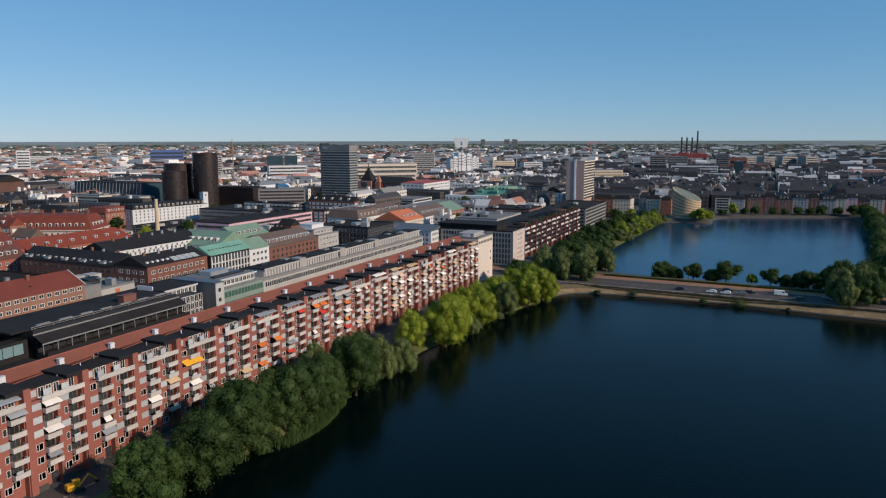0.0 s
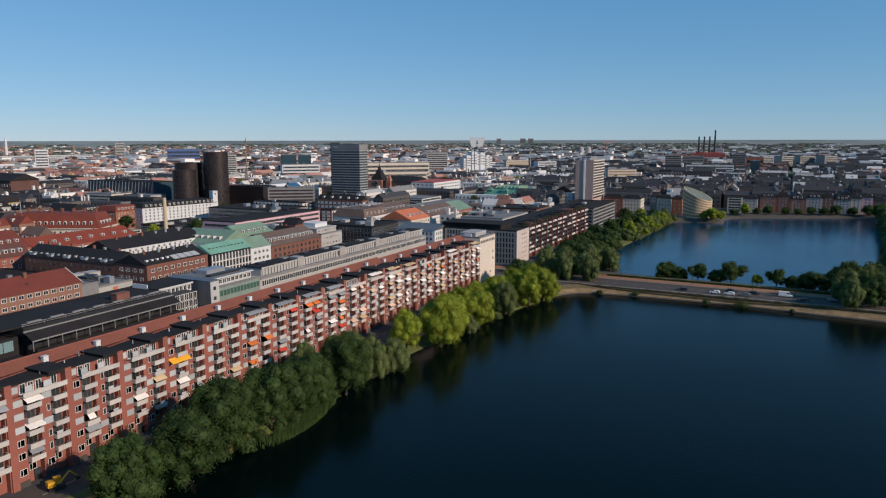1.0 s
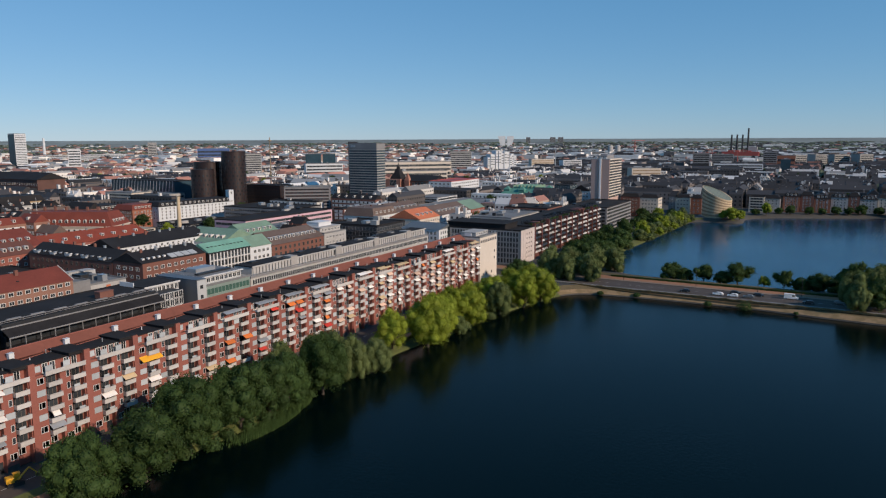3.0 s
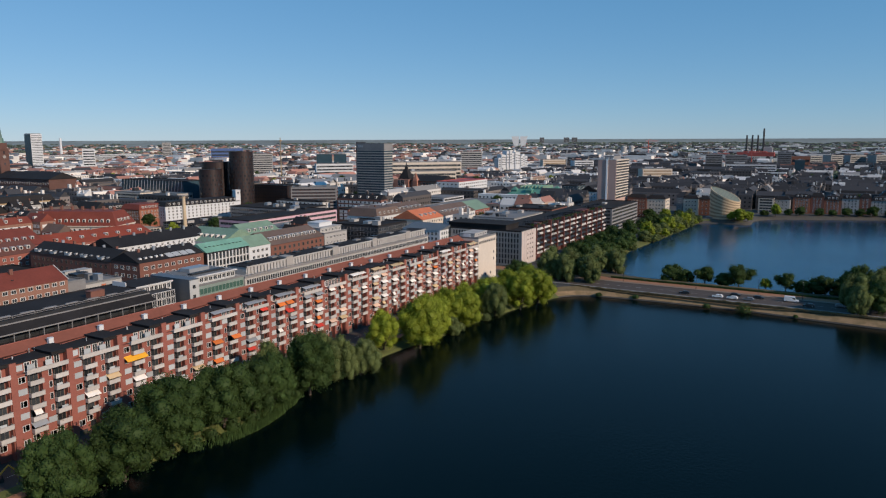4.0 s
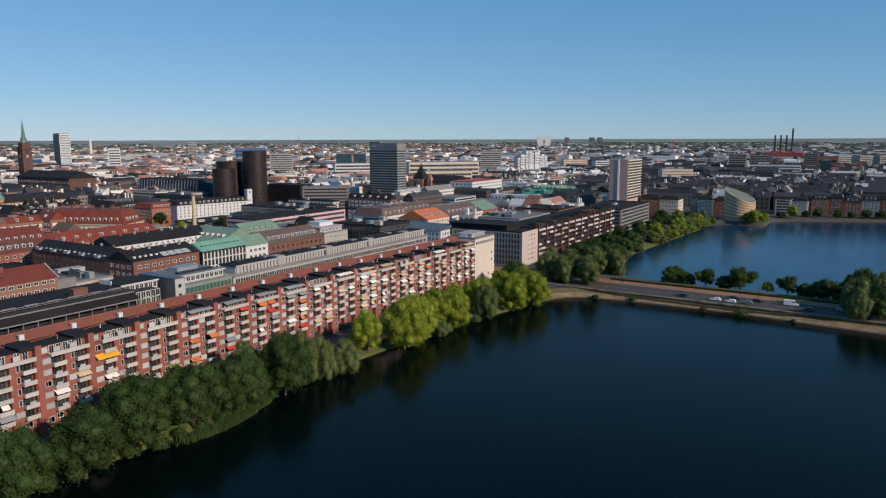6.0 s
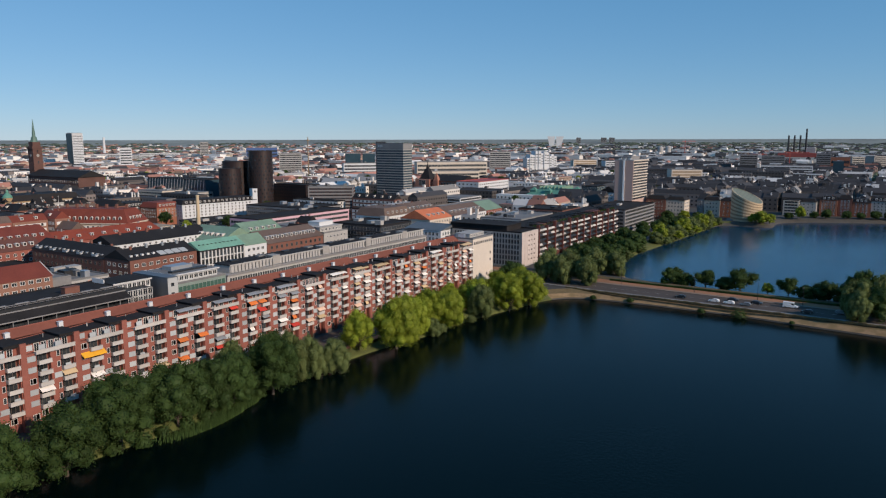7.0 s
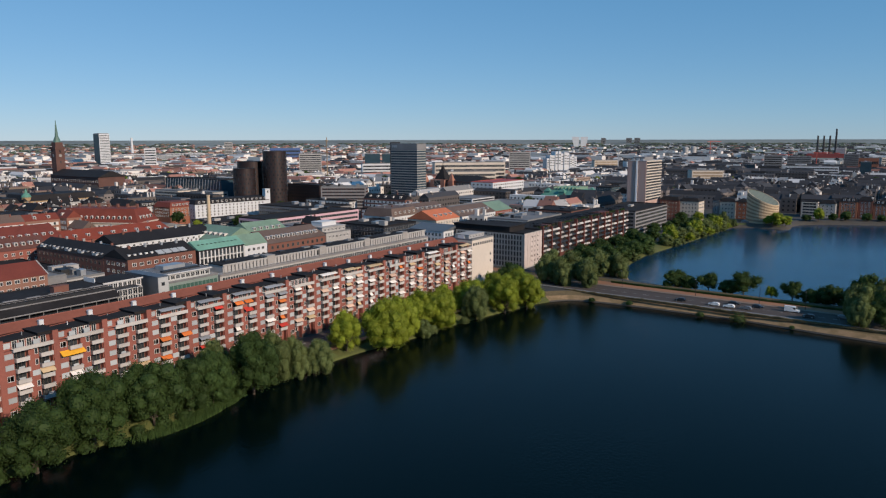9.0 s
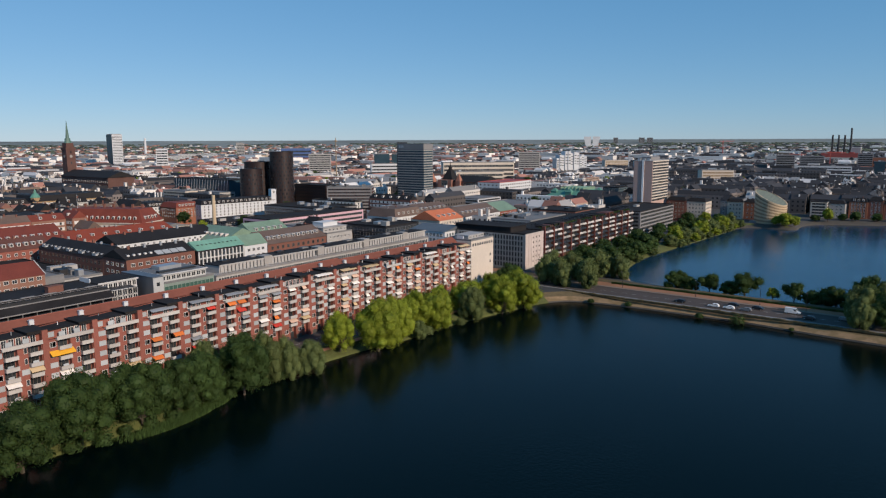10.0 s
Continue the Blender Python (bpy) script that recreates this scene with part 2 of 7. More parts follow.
_bp = _n.new("ShaderNodeBump")
_bp.inputs["Distance"].default_value = 0.25
_l.new(_mr.outputs[0], _bp.inputs["Strength"])
_l.new(_w1.outputs["Fac"], _bp.inputs["Height"])
_l.new(_bp.outputs[0], _b.inputs["Normal"])
# the far lake's base colour carries the blue of the sky it mirrors
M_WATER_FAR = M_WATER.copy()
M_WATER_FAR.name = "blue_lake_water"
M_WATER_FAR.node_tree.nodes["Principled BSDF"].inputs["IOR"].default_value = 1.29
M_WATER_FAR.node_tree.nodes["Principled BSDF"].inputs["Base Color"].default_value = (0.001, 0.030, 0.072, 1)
M_ENDWALL = mat("pale_cream_render", (0.58, 0.52, 0.45), 0.85, 0.15, 0.1, 1.2)


# ---- mesh helpers ----
class Shape:
    """Gathers vertices and faces with material slots, and becomes one mesh object."""

    def __init__(self):
        self.v, self.f, self.m = [], [], []

    def poly(self, pts, mi=0):
        i = len(self.v)
        self.v.extend(pts)
        self.f.append(tuple(range(i, i + len(pts))))
        self.m.append(mi)
        return self

    def box(self, x0, x1, y0, y1, z0, z1, mi=0, top=None, bottom=True):
        i = len(self.v)
        self.v.extend([(x0, y0, z0), (x1, y0, z0), (x1, y1, z0), (x0, y1, z0), (x0, y0, z1), (x1, y0, z1), (x1, y1, z1), (x0, y1, z1)])
        faces = [(4, 5, 6, 7), (0, 1, 5, 4), (1, 2, 6, 5), (2, 3, 7, 6), (3, 0, 4, 7)]
        ms = [mi if top is None else top, mi, mi, mi, mi]
        if bottom:
            faces.append((3, 2, 1, 0))
            ms.append(mi)
        self.f.extend(tuple(a + i for a in q) for q in faces)
        self.m.extend(ms)
        return self

    def prism(self, loop, z0, z1, mi=0, top=None):
        """An upright prism on a loop of (x, y) that runs anticlockwise."""
        n = len(loop)
        for k in range(n):
            a, b = loop[k], loop[(k + 1) % n]
            self.poly([(*a, z0), (*b, z0), (*b, z1), (*a, z1)], mi)
        self.poly([(*p, z1) for p in loop], mi if top is None else top)
        self.poly([(*p, z0) for p in reversed(loop)], mi)
        return self

    def tube(self, a, b, r0, r1, sides=8, mi=0):
        a, b = Vector(a), Vector(b)
        w = (b - a).normalized()
        u = w.orthogonal().normalized()
        s = w.cross(u)
        ring = [(math.cos(2 * math.pi * k / sides), math.sin(2 * math.pi * k / sides)) for k in range(sides)]
        i = len(self.v)
        self.v.extend(tuple(a + (u * c + s * d) * r0) for c, d in ring)
        self.v.extend(tuple(b + (u * c + s * d) * r1) for c, d in ring)
        for k in range(sides):
            j = (k + 1) % sides
            self.f.append((i + k, i + j, i + sides + j, i + sides + k))
            self.m.append(mi)
        self.f.append(tuple(i + sides + k for k in range(sides)))
        self.f.append(tuple(i + k for k in reversed(range(sides))))
        self.m.extend((mi, mi))
        return self

    def mesh(self, name, mats):
        me = bpy.data.meshes.new(name)
        me.from_pydata([tuple(p) for p in self.v], [], self.f)
        for m in mats:
            me.materials.append(m)
        if len(mats) > 1:
            me.polygons.foreach_set("material_index", self.m)
        me.update()
        return me


def part(name, shape, mats, parent=None, label="", at=None, rz=0.0):
    """One mesh object, under a thing or a part of it."""
    me = shape if isinstance(shape, bpy.types.Mesh) else shape.mesh(name, mats if isinstance(mats, (list, tuple)) else [mats])
    ob = new(name, me)
    if parent is not None:
        ob.parent = parent
    if at is not None:
        ob.location = at
    if rz:
        ob.rotation_euler = (0, 0, rz)
    if label:
        ob["label"] = label
    return ob


def thing(name, x, y, z, label, category, group="", rz=0.0, kind=""):
    ob = new(name)
    ob.location, ob.rotation_euler = (x, y, z), (0, 0, radians(rz))
    return tagged(ob, label, category, group, kind)


def piece(name, shape, mats, label, category, kind="", group=""):
    """A top-level thing that is a single mesh."""
    return tagged(part(name, shape, mats), label, category, group, kind)


_cache = {}


def pane_sheet(name, ys, zs, is_glass, front, back, mats):
    """One connected frame: a grid of cells, panes lying deeper than bars."""
    s = Shape()
    seen = {}
    def vert(x, y, z):
        k = (round(x, 4), round(y, 4), round(z, 4))
        if k not in seen:
            seen[k] = len(s.v)
            s.v.append(k)
        return seen[k]
    def quad(pts, mi):
        s.f.append(tuple(vert(*q) for q in pts))
        s.m.append(mi)
    ny, nz = len(ys) - 1, len(zs) - 1
    deep = lambda i, j: None if not (0 <= i < ny and 0 <= j < nz) else (back if is_glass(i, j) else front)
    for i in range(ny):
        for j in range(nz):
            x = deep(i, j)
            quad([(x, ys[i], zs[j]), (x, ys[i + 1], zs[j]), (x, ys[i + 1], zs[j + 1]), (x, ys[i], zs[j + 1])], 1 if is_glass(i, j) else 0)
    for i in range(ny + 1):
        for j in range(nz):
            a, b = deep(i - 1, j), deep(i, j)
            a, b = (-0.06 if a is None else a), (-0.06 if b is None else b)
            if abs(a - b) > 1e-6:
                quad([(a, ys[i], zs[j]), (b, ys[i], zs[j]), (b, ys[i], zs[j + 1]), (a, ys[i], zs[j + 1])], 0)
    for i in range(ny):
        for j in range(nz + 1):
            a, b = deep(i, j - 1), deep(i, j)
            a, b = (-0.06 if a is None else a), (-0.06 if b is None else b)
            if abs(a - b) > 1e-6:
                quad([(a, ys[i], zs[j]), (a, ys[i + 1], zs[j]), (b, ys[i + 1], zs[j]), (b, ys[i], zs[j])], 0)
    return s.mesh(name, mats)


def window_mesh(w, h, frame_mat, glass_mat=None, bars=1, name="window", foot=True):
    """A framed window or glazed door that looks along +x, its middle at the origin."""
    key = (name, w, round(h, 2), frame_mat.name, (glass_mat or M_GLASS).name, bars, foot)
    if key not in _cache:
        t = min(0.14, w * 0.1)
        ys = [-w / 2, -w / 2 + t]
        for k in range(bars):
            c = -w / 2 + w * (k + 1) / (bars + 1)
            ys += [c - 0.045, c + 0.045]
        ys += [w / 2 - t, w / 2]
        _cache[key] = pane_sheet(name, ys, [-h / 2, -h / 2 + t, h / 2 - t, h / 2], lambda i, j: j == 1 and i % 2 == 1, 0.07, 0.012, [frame_mat, glass_mat or M_GLASS])
    return _cache[key]


def ribbon_mesh(w, h, frame_mat, glass_mat=None, step=2.4):
    """A long band of panes with posts between them, along +x."""
    w = round(w * 2) / 2
    key = ("rib", w, round(h, 2), frame_mat.name, (glass_mat or M_GLASS).name, step)
    if key not in _cache:
        n = max(1, int(w / step))
        ys = []
        for k in range(n + 1):
            c = -w / 2 + w * k / n
            ys += [c - 0.09, c + 0.09]
        _cache[key] = pane_sheet("window", ys, [-h / 2 - 0.12, -h / 2, h / 2, h / 2 + 0.08], lambda i, j: j == 1 and i % 2 == 1, 0.09, 0.012, [frame_mat, glass_mat or M_GLASS])
    return _cache[key]


def row_mesh(run, n, ww, wh, frame_mat, glass_mat=None):
    """One storey's windows, set in a shared string course."""
    key = ("row", round(run, 1), n, ww, round(wh, 2), frame_mat.name)
    if key not in _cache:
        ys = [-run / 2]
        for k in range(n):
            c = (k + 0.5 - n / 2) * run / n
            ys += [c - ww / 2, c + ww / 2]
        ys += [run / 2]
        _cache[key] = pane_sheet("window_band", ys, [-wh / 2 - 0.25, -wh / 2, wh / 2, wh / 2 + 0.2], lambda i, j: j == 1 and i % 2 == 1, 0.05, 0.01, [frame_mat, glass_mat or M_GLASS])
    return _cache[key]


FACES = {"+x": (1, 0, 0.0), "-y": (0, -1, -math.pi / 2), "-x": (-1, 0, math.pi), "+y": (0, 1, math.pi / 2)}


def glaze(parent, w, d, zs, faces, style="punch", step=3.0, ww=1.3, wh=1.6, frame=None, glass=None, margin=1.2, bars=1):
    """Windows, each a part, on the given faces of a block w by d."""
    for fc in faces:
        nx, ny, rz = FACES[fc]
        run = d if nx else w
        for z in zs:
            if style == "ribbon":
                me = ribbon_mesh(run - 2 * margin, wh, frame or M_CONCRETE, glass)
                part("window", me, None, parent, at=(nx * w / 2, ny * d / 2, z), rz=rz)
                continue
            n = max(1, int((run - 2 * margin) / step))
            if style == "rows":
                me = row_mesh(run - 2 * margin, n, ww, wh, frame or M_WHITEP, glass)
                part("window_band", me, None, parent, at=(nx * w / 2, ny * d / 2, z), rz=rz)
                continue
            me = window_mesh(ww, wh, frame or M_WHITEP, glass, bars)
            for k in range(n):
                c = (k + 0.5 - n / 2) * (run - 2 * margin) / n
                at = (w / 2, c, z) if fc == "+x" else (-w / 2, -c, z) if fc == "-x" else (c, -d / 2, z) if fc == "-y" else (-c, d / 2, z)
                part("window", me, None, parent, at=at, rz=rz)


def roof_shape(kind, w, d, h, rise, over=0.4, inset=2.5):
    """Roof on a block w by d whose walls end at h."""
    s = Shape()
    a, b = w / 2 + over, d / 2 + over
    if kind == "flat":
        k = 0.35
        rings = [(w / 2, d / 2, h - 0.3), (w / 2, d / 2, h + 0.45), (w / 2 - k, d / 2 - k, h + 0.45), (w / 2 - k, d / 2 - k, h - 0.05)]
        for x, y, z in rings:
            s.v.extend([(-x, -y, z), (x, -y, z), (x, y, z), (-x, y, z)])
        for r in range(3):
            for c in range(4):
                n = (c + 1) % 4
                s.f.append((r * 4 + c, r * 4 + n, r * 4 + 4 + n, r * 4 + 4 + c))
        s.f.append((12, 13, 14, 15))
        s.m = [0] * len(s.f)
        return s
    if kind == "ridge_y":
        p = [(-a, -b, h), (a, -b, h), (a, b, h), (-a, b, h), (0, -b, h + rise), (0, b, h + rise)]
        q = [(1, 2, 5, 4), (3, 0, 4, 5), (0, 1, 4), (2, 3, 5), (3, 2, 1, 0)]
    elif kind == "ridge_x":
        p = [(-a, -b, h), (a, -b, h), (a, b, h), (-a, b, h), (-a, 0, h + rise), (a, 0, h + rise)]
        q = [(0, 1, 5, 4), (2, 3, 4, 5), (1, 2, 5), (3, 0, 4), (3, 2, 1, 0)]
    elif kind == "hip":
        k = min(a, b)
        e = (0, b - k) if b > a else (a - k, 0)
        p = [(-a, -b, h), (a, -b, h), (a, b, h), (-a, b, h), (-e[0], -e[1], h + rise), (e[0], e[1], h + rise)]
        q = [(0, 1, 5, 4), (2, 3, 4, 5), (1, 2, 5), (3, 0, 4), (3, 2, 1, 0)] if a > b else [(1, 2, 5, 4), (3, 0, 4, 5), (0, 1, 4), (2, 3, 5), (3, 2, 1, 0)]
    else:  # mansard: steep skirt and flat top
        i = inset
        p = [(-a, -b, h), (a, -b, h), (a, b, h), (-a, b, h), (-a + i, -b + i, h + rise), (a - i, -b + i, h + rise), (a - i, b - i, h + rise), (-a + i, b - i, h + rise)]
        q = [(4, 5, 6, 7), (0, 1, 5, 4), (1, 2, 6, 5), (2, 3, 7, 6), (3, 0, 4, 7), (3, 2, 1, 0)]
    s.v, s.f, s.m = p, q, [0] * len(q)
    return s


def block(name, label, x0, x1, y0, y1, top, wall, roof="flat", roofmat=None, rise=4.0, z0=3.0, faces=("+x", "-y"), style="punch", storeys=0,
          step=3.0, ww=1.3, wh=1.6, frame=None, glass=None, first=1.6, group="", rz=0.0, over=0.4, bars=1, inset=2.5, plant=0, margin=1.2, dormers=0, chimneys=0, category="building", skip=0):
    """A house or office block: walls, roof, its windows, and what stands on its roof."""
    w, d, h = x1 - x0, y1 - y0, top - z0
    t = thing(name, (x0 + x1) / 2, (y0 + y1) / 2, z0, label, category, group, rz)
    part("wall", Shape().box(-w / 2, w / 2, -d / 2, d / 2, -0.5, h - (0.3 if roof == "flat" else 0.0)), wall, t)
    part("roof", roof_shape(roof, w, d, h, rise, over, inset), roofmat or M_FELT, t)
    n = storeys or max(1, int(h / 3.1))
    if style != "none":
        pitch = (h - first + 0.4) / n
        glaze(t, w, d, [first + pitch * k + 0.35 for k in range(skip, n)], faces, style, step, ww, min(wh, pitch - 0.7), frame, glass, margin, bars)
    rnd = random.Random(int(x0 * 7 + y0 * 13))
    for k in range(plant):
        bw, bd, bh = rnd.uniform(1.5, min(5, w / 3)), rnd.uniform(1.5, min(7, d / 3)), rnd.uniform(1.0, 2.6)
        bx, by = rnd.uniform(-w / 2 + bw, w / 2 - bw), rnd.uniform(-d / 2 + bd, d / 2 - bd)
        s = Shape().box(bx - bw / 2, bx + bw / 2, by - bd / 2, by + bd / 2, h - 0.06, h + bh)
        s.box(bx - bw / 2 - 0.08, bx + bw / 2 + 0.08, by - bd / 2 - 0.08, by + bd / 2 + 0.08, h + bh, h + bh + 0.12)
        part("plant_box", s, rnd.choice([M_CONCRETE, M_STEEL, M_ROOFGREY, M_DARKMETAL]), t)
    if dormers and roof != "flat":
        along_y = roof in ("ridge_y",) or (roof in ("hip", "mansard") and d >= w)
        run = (d if along_y else w)
        n = int((run - 4) / dormers)
        key = ("dormer", roof)
        if key not in _cache:
            ys, zs = [-0.85, -0.52, 0.52, 0.85], [0.0, 0.3, 1.45, 1.7]
            me = pane_sheet("dormer", ys, zs, lambda i, j: i == 1 and j == 1, 0.6, 0.5, [M_DORMER, M_GLASS])
            for v in me.vertices:
                if v.co.x < 0:
                    v.co.x = -1.6
            _cache[key] = me
        for k in range(n):
            c = (k + 0.5 - n / 2) * (run - 4) / n
            slope = 0.35
            if along_y:
                ins = (inset if roof == "mansard" else w / 2) * slope
                part("dormer", _cache[key], None, t, at=(w / 2 - ins, c, h + rise * slope - 0.35))
            else:
                ins = (inset if roof == "mansard" else d / 2) * slope
                part("dormer", _cache[key], None, t, at=(c, -d / 2 + ins, h + rise * slope - 0.35), rz=-math.pi / 2)
    for k in range(chimneys):
        along_y = roof == "ridge_y" or (roof in ("hip", "mansard") and d >= w)
        c = (k + 0.5 - chimneys / 2) * ((d if along_y else w) - 4) / chimneys
        bx, by = (0.6, c) if along_y else (c, 0.6)
        s = Shape().box(bx - 0.3, bx + 0.3, by - 0.45, by + 0.45, h + rise * 0.5, h + rise + 0.8)
        s.box(bx - 0.36, bx + 0.36, by - 0.52, by + 0.52, h + rise + 0.8, h + rise + 0.95)
        part("chimney", s, M_BRICK_DARK if k % 2 else M_CONCRETE_D, t)
    return t


# ---- ground, lakes and causeway ----
def curve_loop(pts, per=4):
    """A closed smooth loop through the points."""
    out, n = [], len(pts)
    for i in range(n):
        p0, p1, p2, p3 = (Vector(pts[(i + k - 1) % n]) for k in range(4))
        for k in range(per):
            u = k / per
            q = 0.5 * ((2 * p1) + (p2 - p0) * u + (2 * p0 - 5 * p1 + 4 * p2 - p3) * u * u + (3 * p1 - p0 - 3 * p2 + p3) * u ** 3)
            out.append((q.x, q.y))
    return out


def grow(loop, dist):
    """The loop (clockwise or not) moved outwards."""
    area = sum(loop[i - 1][0] * p[1] - p[0] * loop[i - 1][1] for i, p in enumerate(loop))
    sg = 1 if area > 0 else -1
    out, n = [], len(loop)
    for i in range(n):
        a, b = Vector(loop[i - 1]), Vector(loop[(i + 1) % n])
        t = (b - a).normalized()
        out.append((loop[i][0] + sg * t.y * dist, loop[i][1] - sg * t.x * dist))
    return out


LAKE_NEAR = curve_loop([(24, -420), (23, -250), (24, -100), (24.5, -30), (26, 0), (27, 20), (28.5, 36), (28.5, 48), (27, 62), (26.5, 76), (27, 96), (28, 110), (29, 120),
                        (33, 142), (34, 160), (37, 180), (42, 203), (45, 217), (50, 226), (58, 231), (76, 233.5), (98, 234), (125, 233.5), (150, 230), (172, 228), (196, 225), (206, 205), (208, 120), (210, -100), (212, -300), (205, -425), (120, -430)])
LAKE_FAR = curve_loop([(66, 284), (56, 296), (46, 318), (41, 345), (39.5, 370), (41, 400), (43, 430), (45, 465), (47, 502), (48.5, 535), (51, 551), (62, 557), (74, 556.5), (84, 556), (90, 563), (89, 580), (92, 598), (104, 611),
                       (140, 628), (175, 643), (200, 646), (207, 620), (204, 572), (200, 500), (194, 440), (186, 385), (182, 340), (178, 310), (168, 284), (130, 280), (98, 281)])
CX, CY = 160, -77
g = Shape()
edge_loops = []
for loop in (LAKE_NEAR, LAKE_FAR):
    l1, l2 = grow(loop, 1.2), grow(loop, 4.2)
    n = len(loop)
    for i in range(n):
        j = (i + 1) % n
        sandy = (loop is LAKE_NEAR and loop[i][1] > 222) or (loop is LAKE_FAR and (loop[i][1] < 296 or loop[i][1] > 540))
        g.poly([(*loop[i], -1.0), (*loop[j], -1.0), (*l1[j], 0.55), (*l1[i], 0.55)], 3 if not sandy else 4)
        g.poly([(*l1[i], 0.55), (*l1[j], 0.55), (*l2[j], 1.9), (*l2[i], 1.9)], 2 if sandy and loop[i][1] < 400 else 4 if sandy else 1)
    edge_loops.append((l2, 1.9))
# flat town ground between the banks and a wide ring, filled with triangles
bm = bmesh.new()
edges = []
RING = 64
R0 = 1900.0
ring = [(CX + R0 * math.cos(2 * math.pi * k / RING), CY + R0 * math.sin(2 * math.pi * k / RING)) for k in range(RING)]
outer_banks = [(grow(LAKE_NEAR, 9.0), 3.0), (grow(LAKE_FAR, 9.0), 3.0)]
for (l2, z2), (l3, z3) in zip(edge_loops, outer_banks):
    n = len(l2)
    for i in range(n):
        j = (i + 1) % n
        sandy = (l2[i][1] > 224 and l2[i][1] < 300)
        g.poly([(*l2[i], z2), (*l2[j], z2), (*l3[j], z3), (*l3[i], z3)], 6 if sandy else 4 if l2[i][1] > 560 else 1)
for loop in (ring, outer_banks[0][0], outer_banks[1][0]):
    vs = [bm.verts.new((x, y, 3.0)) for x, y in loop]
    edges += [bm.edges.new((vs[i - 1], vs[i])) for i in range(len(vs))]
bmesh.ops.triangle_fill(bm, edges=edges, use_beauty=True, use_dissolve=False)
bm.verts.index_update()
for f in bm.faces:
    pts = [tuple(v.co) for v in f.verts]
    if f.normal.z < 0:
        pts.reverse()
    g.poly(pts, 0)
bm.free()
# the land rolls up gently to the skyline
def rise(r):
    u = max(0.0, (r - 3000) / 1850)
    return 3.0 + 66.0 * u ** 1.15
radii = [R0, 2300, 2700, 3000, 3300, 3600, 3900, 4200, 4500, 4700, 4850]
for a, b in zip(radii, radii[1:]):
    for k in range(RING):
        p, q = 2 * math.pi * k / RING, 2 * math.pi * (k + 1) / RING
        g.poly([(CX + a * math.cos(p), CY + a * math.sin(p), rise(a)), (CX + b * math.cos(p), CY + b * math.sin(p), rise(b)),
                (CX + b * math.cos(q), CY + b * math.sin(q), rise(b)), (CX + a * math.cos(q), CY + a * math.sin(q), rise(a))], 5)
piece("ground", g, [M_CITY, M_GRASS, M_SAND, M_GRASS, M_STONEBANK, M_HAZYFIELDS, M_VERGE], "town ground with grassy and sandy lake banks", "ground", "structure")
for nm, loop, lab in (("water", LAKE_NEAR, "dark blue lake with light ripples"), ("water", LAKE_FAR, "lake beyond the causeway, tinted with sky blue")):
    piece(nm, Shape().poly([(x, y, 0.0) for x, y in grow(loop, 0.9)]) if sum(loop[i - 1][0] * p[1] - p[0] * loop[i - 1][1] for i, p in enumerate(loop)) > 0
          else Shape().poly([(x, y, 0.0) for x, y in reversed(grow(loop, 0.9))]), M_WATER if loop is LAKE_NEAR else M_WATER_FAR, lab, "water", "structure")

# roads
def strip(name, pts, width, z, material, label, category="road", side=0.0):
    s = Shape()
    prev = None
    for i, p in enumerate(pts):
        a, b = Vector(pts[max(0, i - 1)]), Vector(pts[min(len(pts) - 1, i + 1)])
        t = (b - a).normalized()
        nrm = Vector((-t.y, t.x))
        c = Vector(p) + nrm * side
        cur = (c - nrm * width / 2, c + nrm * width / 2)
        if prev:
            s.poly([(*prev[0], z), (*cur[0], z), (*cur[1], z), (*prev[1], z)])
        prev = cur
    return piece(name, s, material, label, category, "structure")

DAM = [(-60, 251.5), (0, 250.5), (40, 249.0), (70, 247.5), (100, 247.0), (130, 246.0), (160, 245.0), (190, 243.5), (260, 240), (420, 232)]
strip("road", DAM, 14.5, 3.03, M_ASPHALT, "grey asphalt causeway road between the lakes")
strip("pavement", DAM, 7.5, 3.05, M_EARTH, "reddish gravel walk beside the causeway road", "pavement", side=14.4)
strip("verge", DAM[2:8], 6.5, 3.03, M_DRYGRASS, "dry grass verge under the causeway trees", "grass", side=21.8)
strip("pavement", DAM, 2.6, 3.16, M_FOOTWAY, "worn brownish footway beside the road", "pavement", side=9.0)
strip("pavement", DAM, 1.6, 3.13, M_CONCRETE_D, "narrow paved footway beside the road", "pavement", side=-8.4)
s = Shape()
for i in range(60):
    x = -40 + i * 5
    k = max(q for q in range(len(DAM) - 1) if DAM[q][0] <= x)
    (xa, ya), (xb, yb) = DAM[k], DAM[k + 1]
    y = ya + (yb - ya) * (x - xa) / (xb - xa)
    s.box(x, x + 2.4, y - 0.09, y + 0.09, 3.035, 3.045)
piece("lane_marking", s, M_PAINT, "dashed white lane line on the causeway", "road marking", "structure")
strip("road", [(11.6, -140), (11.6, 60), (11.8, 160), (12.5, 242)], 9.0, 3.03, M_ASPHALT, "asphalt lakeside street below the apartments")
s = Shape()
for i in range(70):
    s.box(11.4, 11.6, -130 + i * 5, -127.6 + i * 5, 3.035, 3.045)
piece("lane_marking", s, M_PAINT, "dashed white lane line on the lakeside street", "road marking", "structure")
strip("pavement", [(20.3, -140), (21.5, 30), (22.0, 70), (23, 100), (24.0, 125), (27, 160), (30.5, 190), (36, 222)], 2.6, 3.02, M_EARTH, "earthen lakeside walk under the trees", "pavement")
s = Shape()
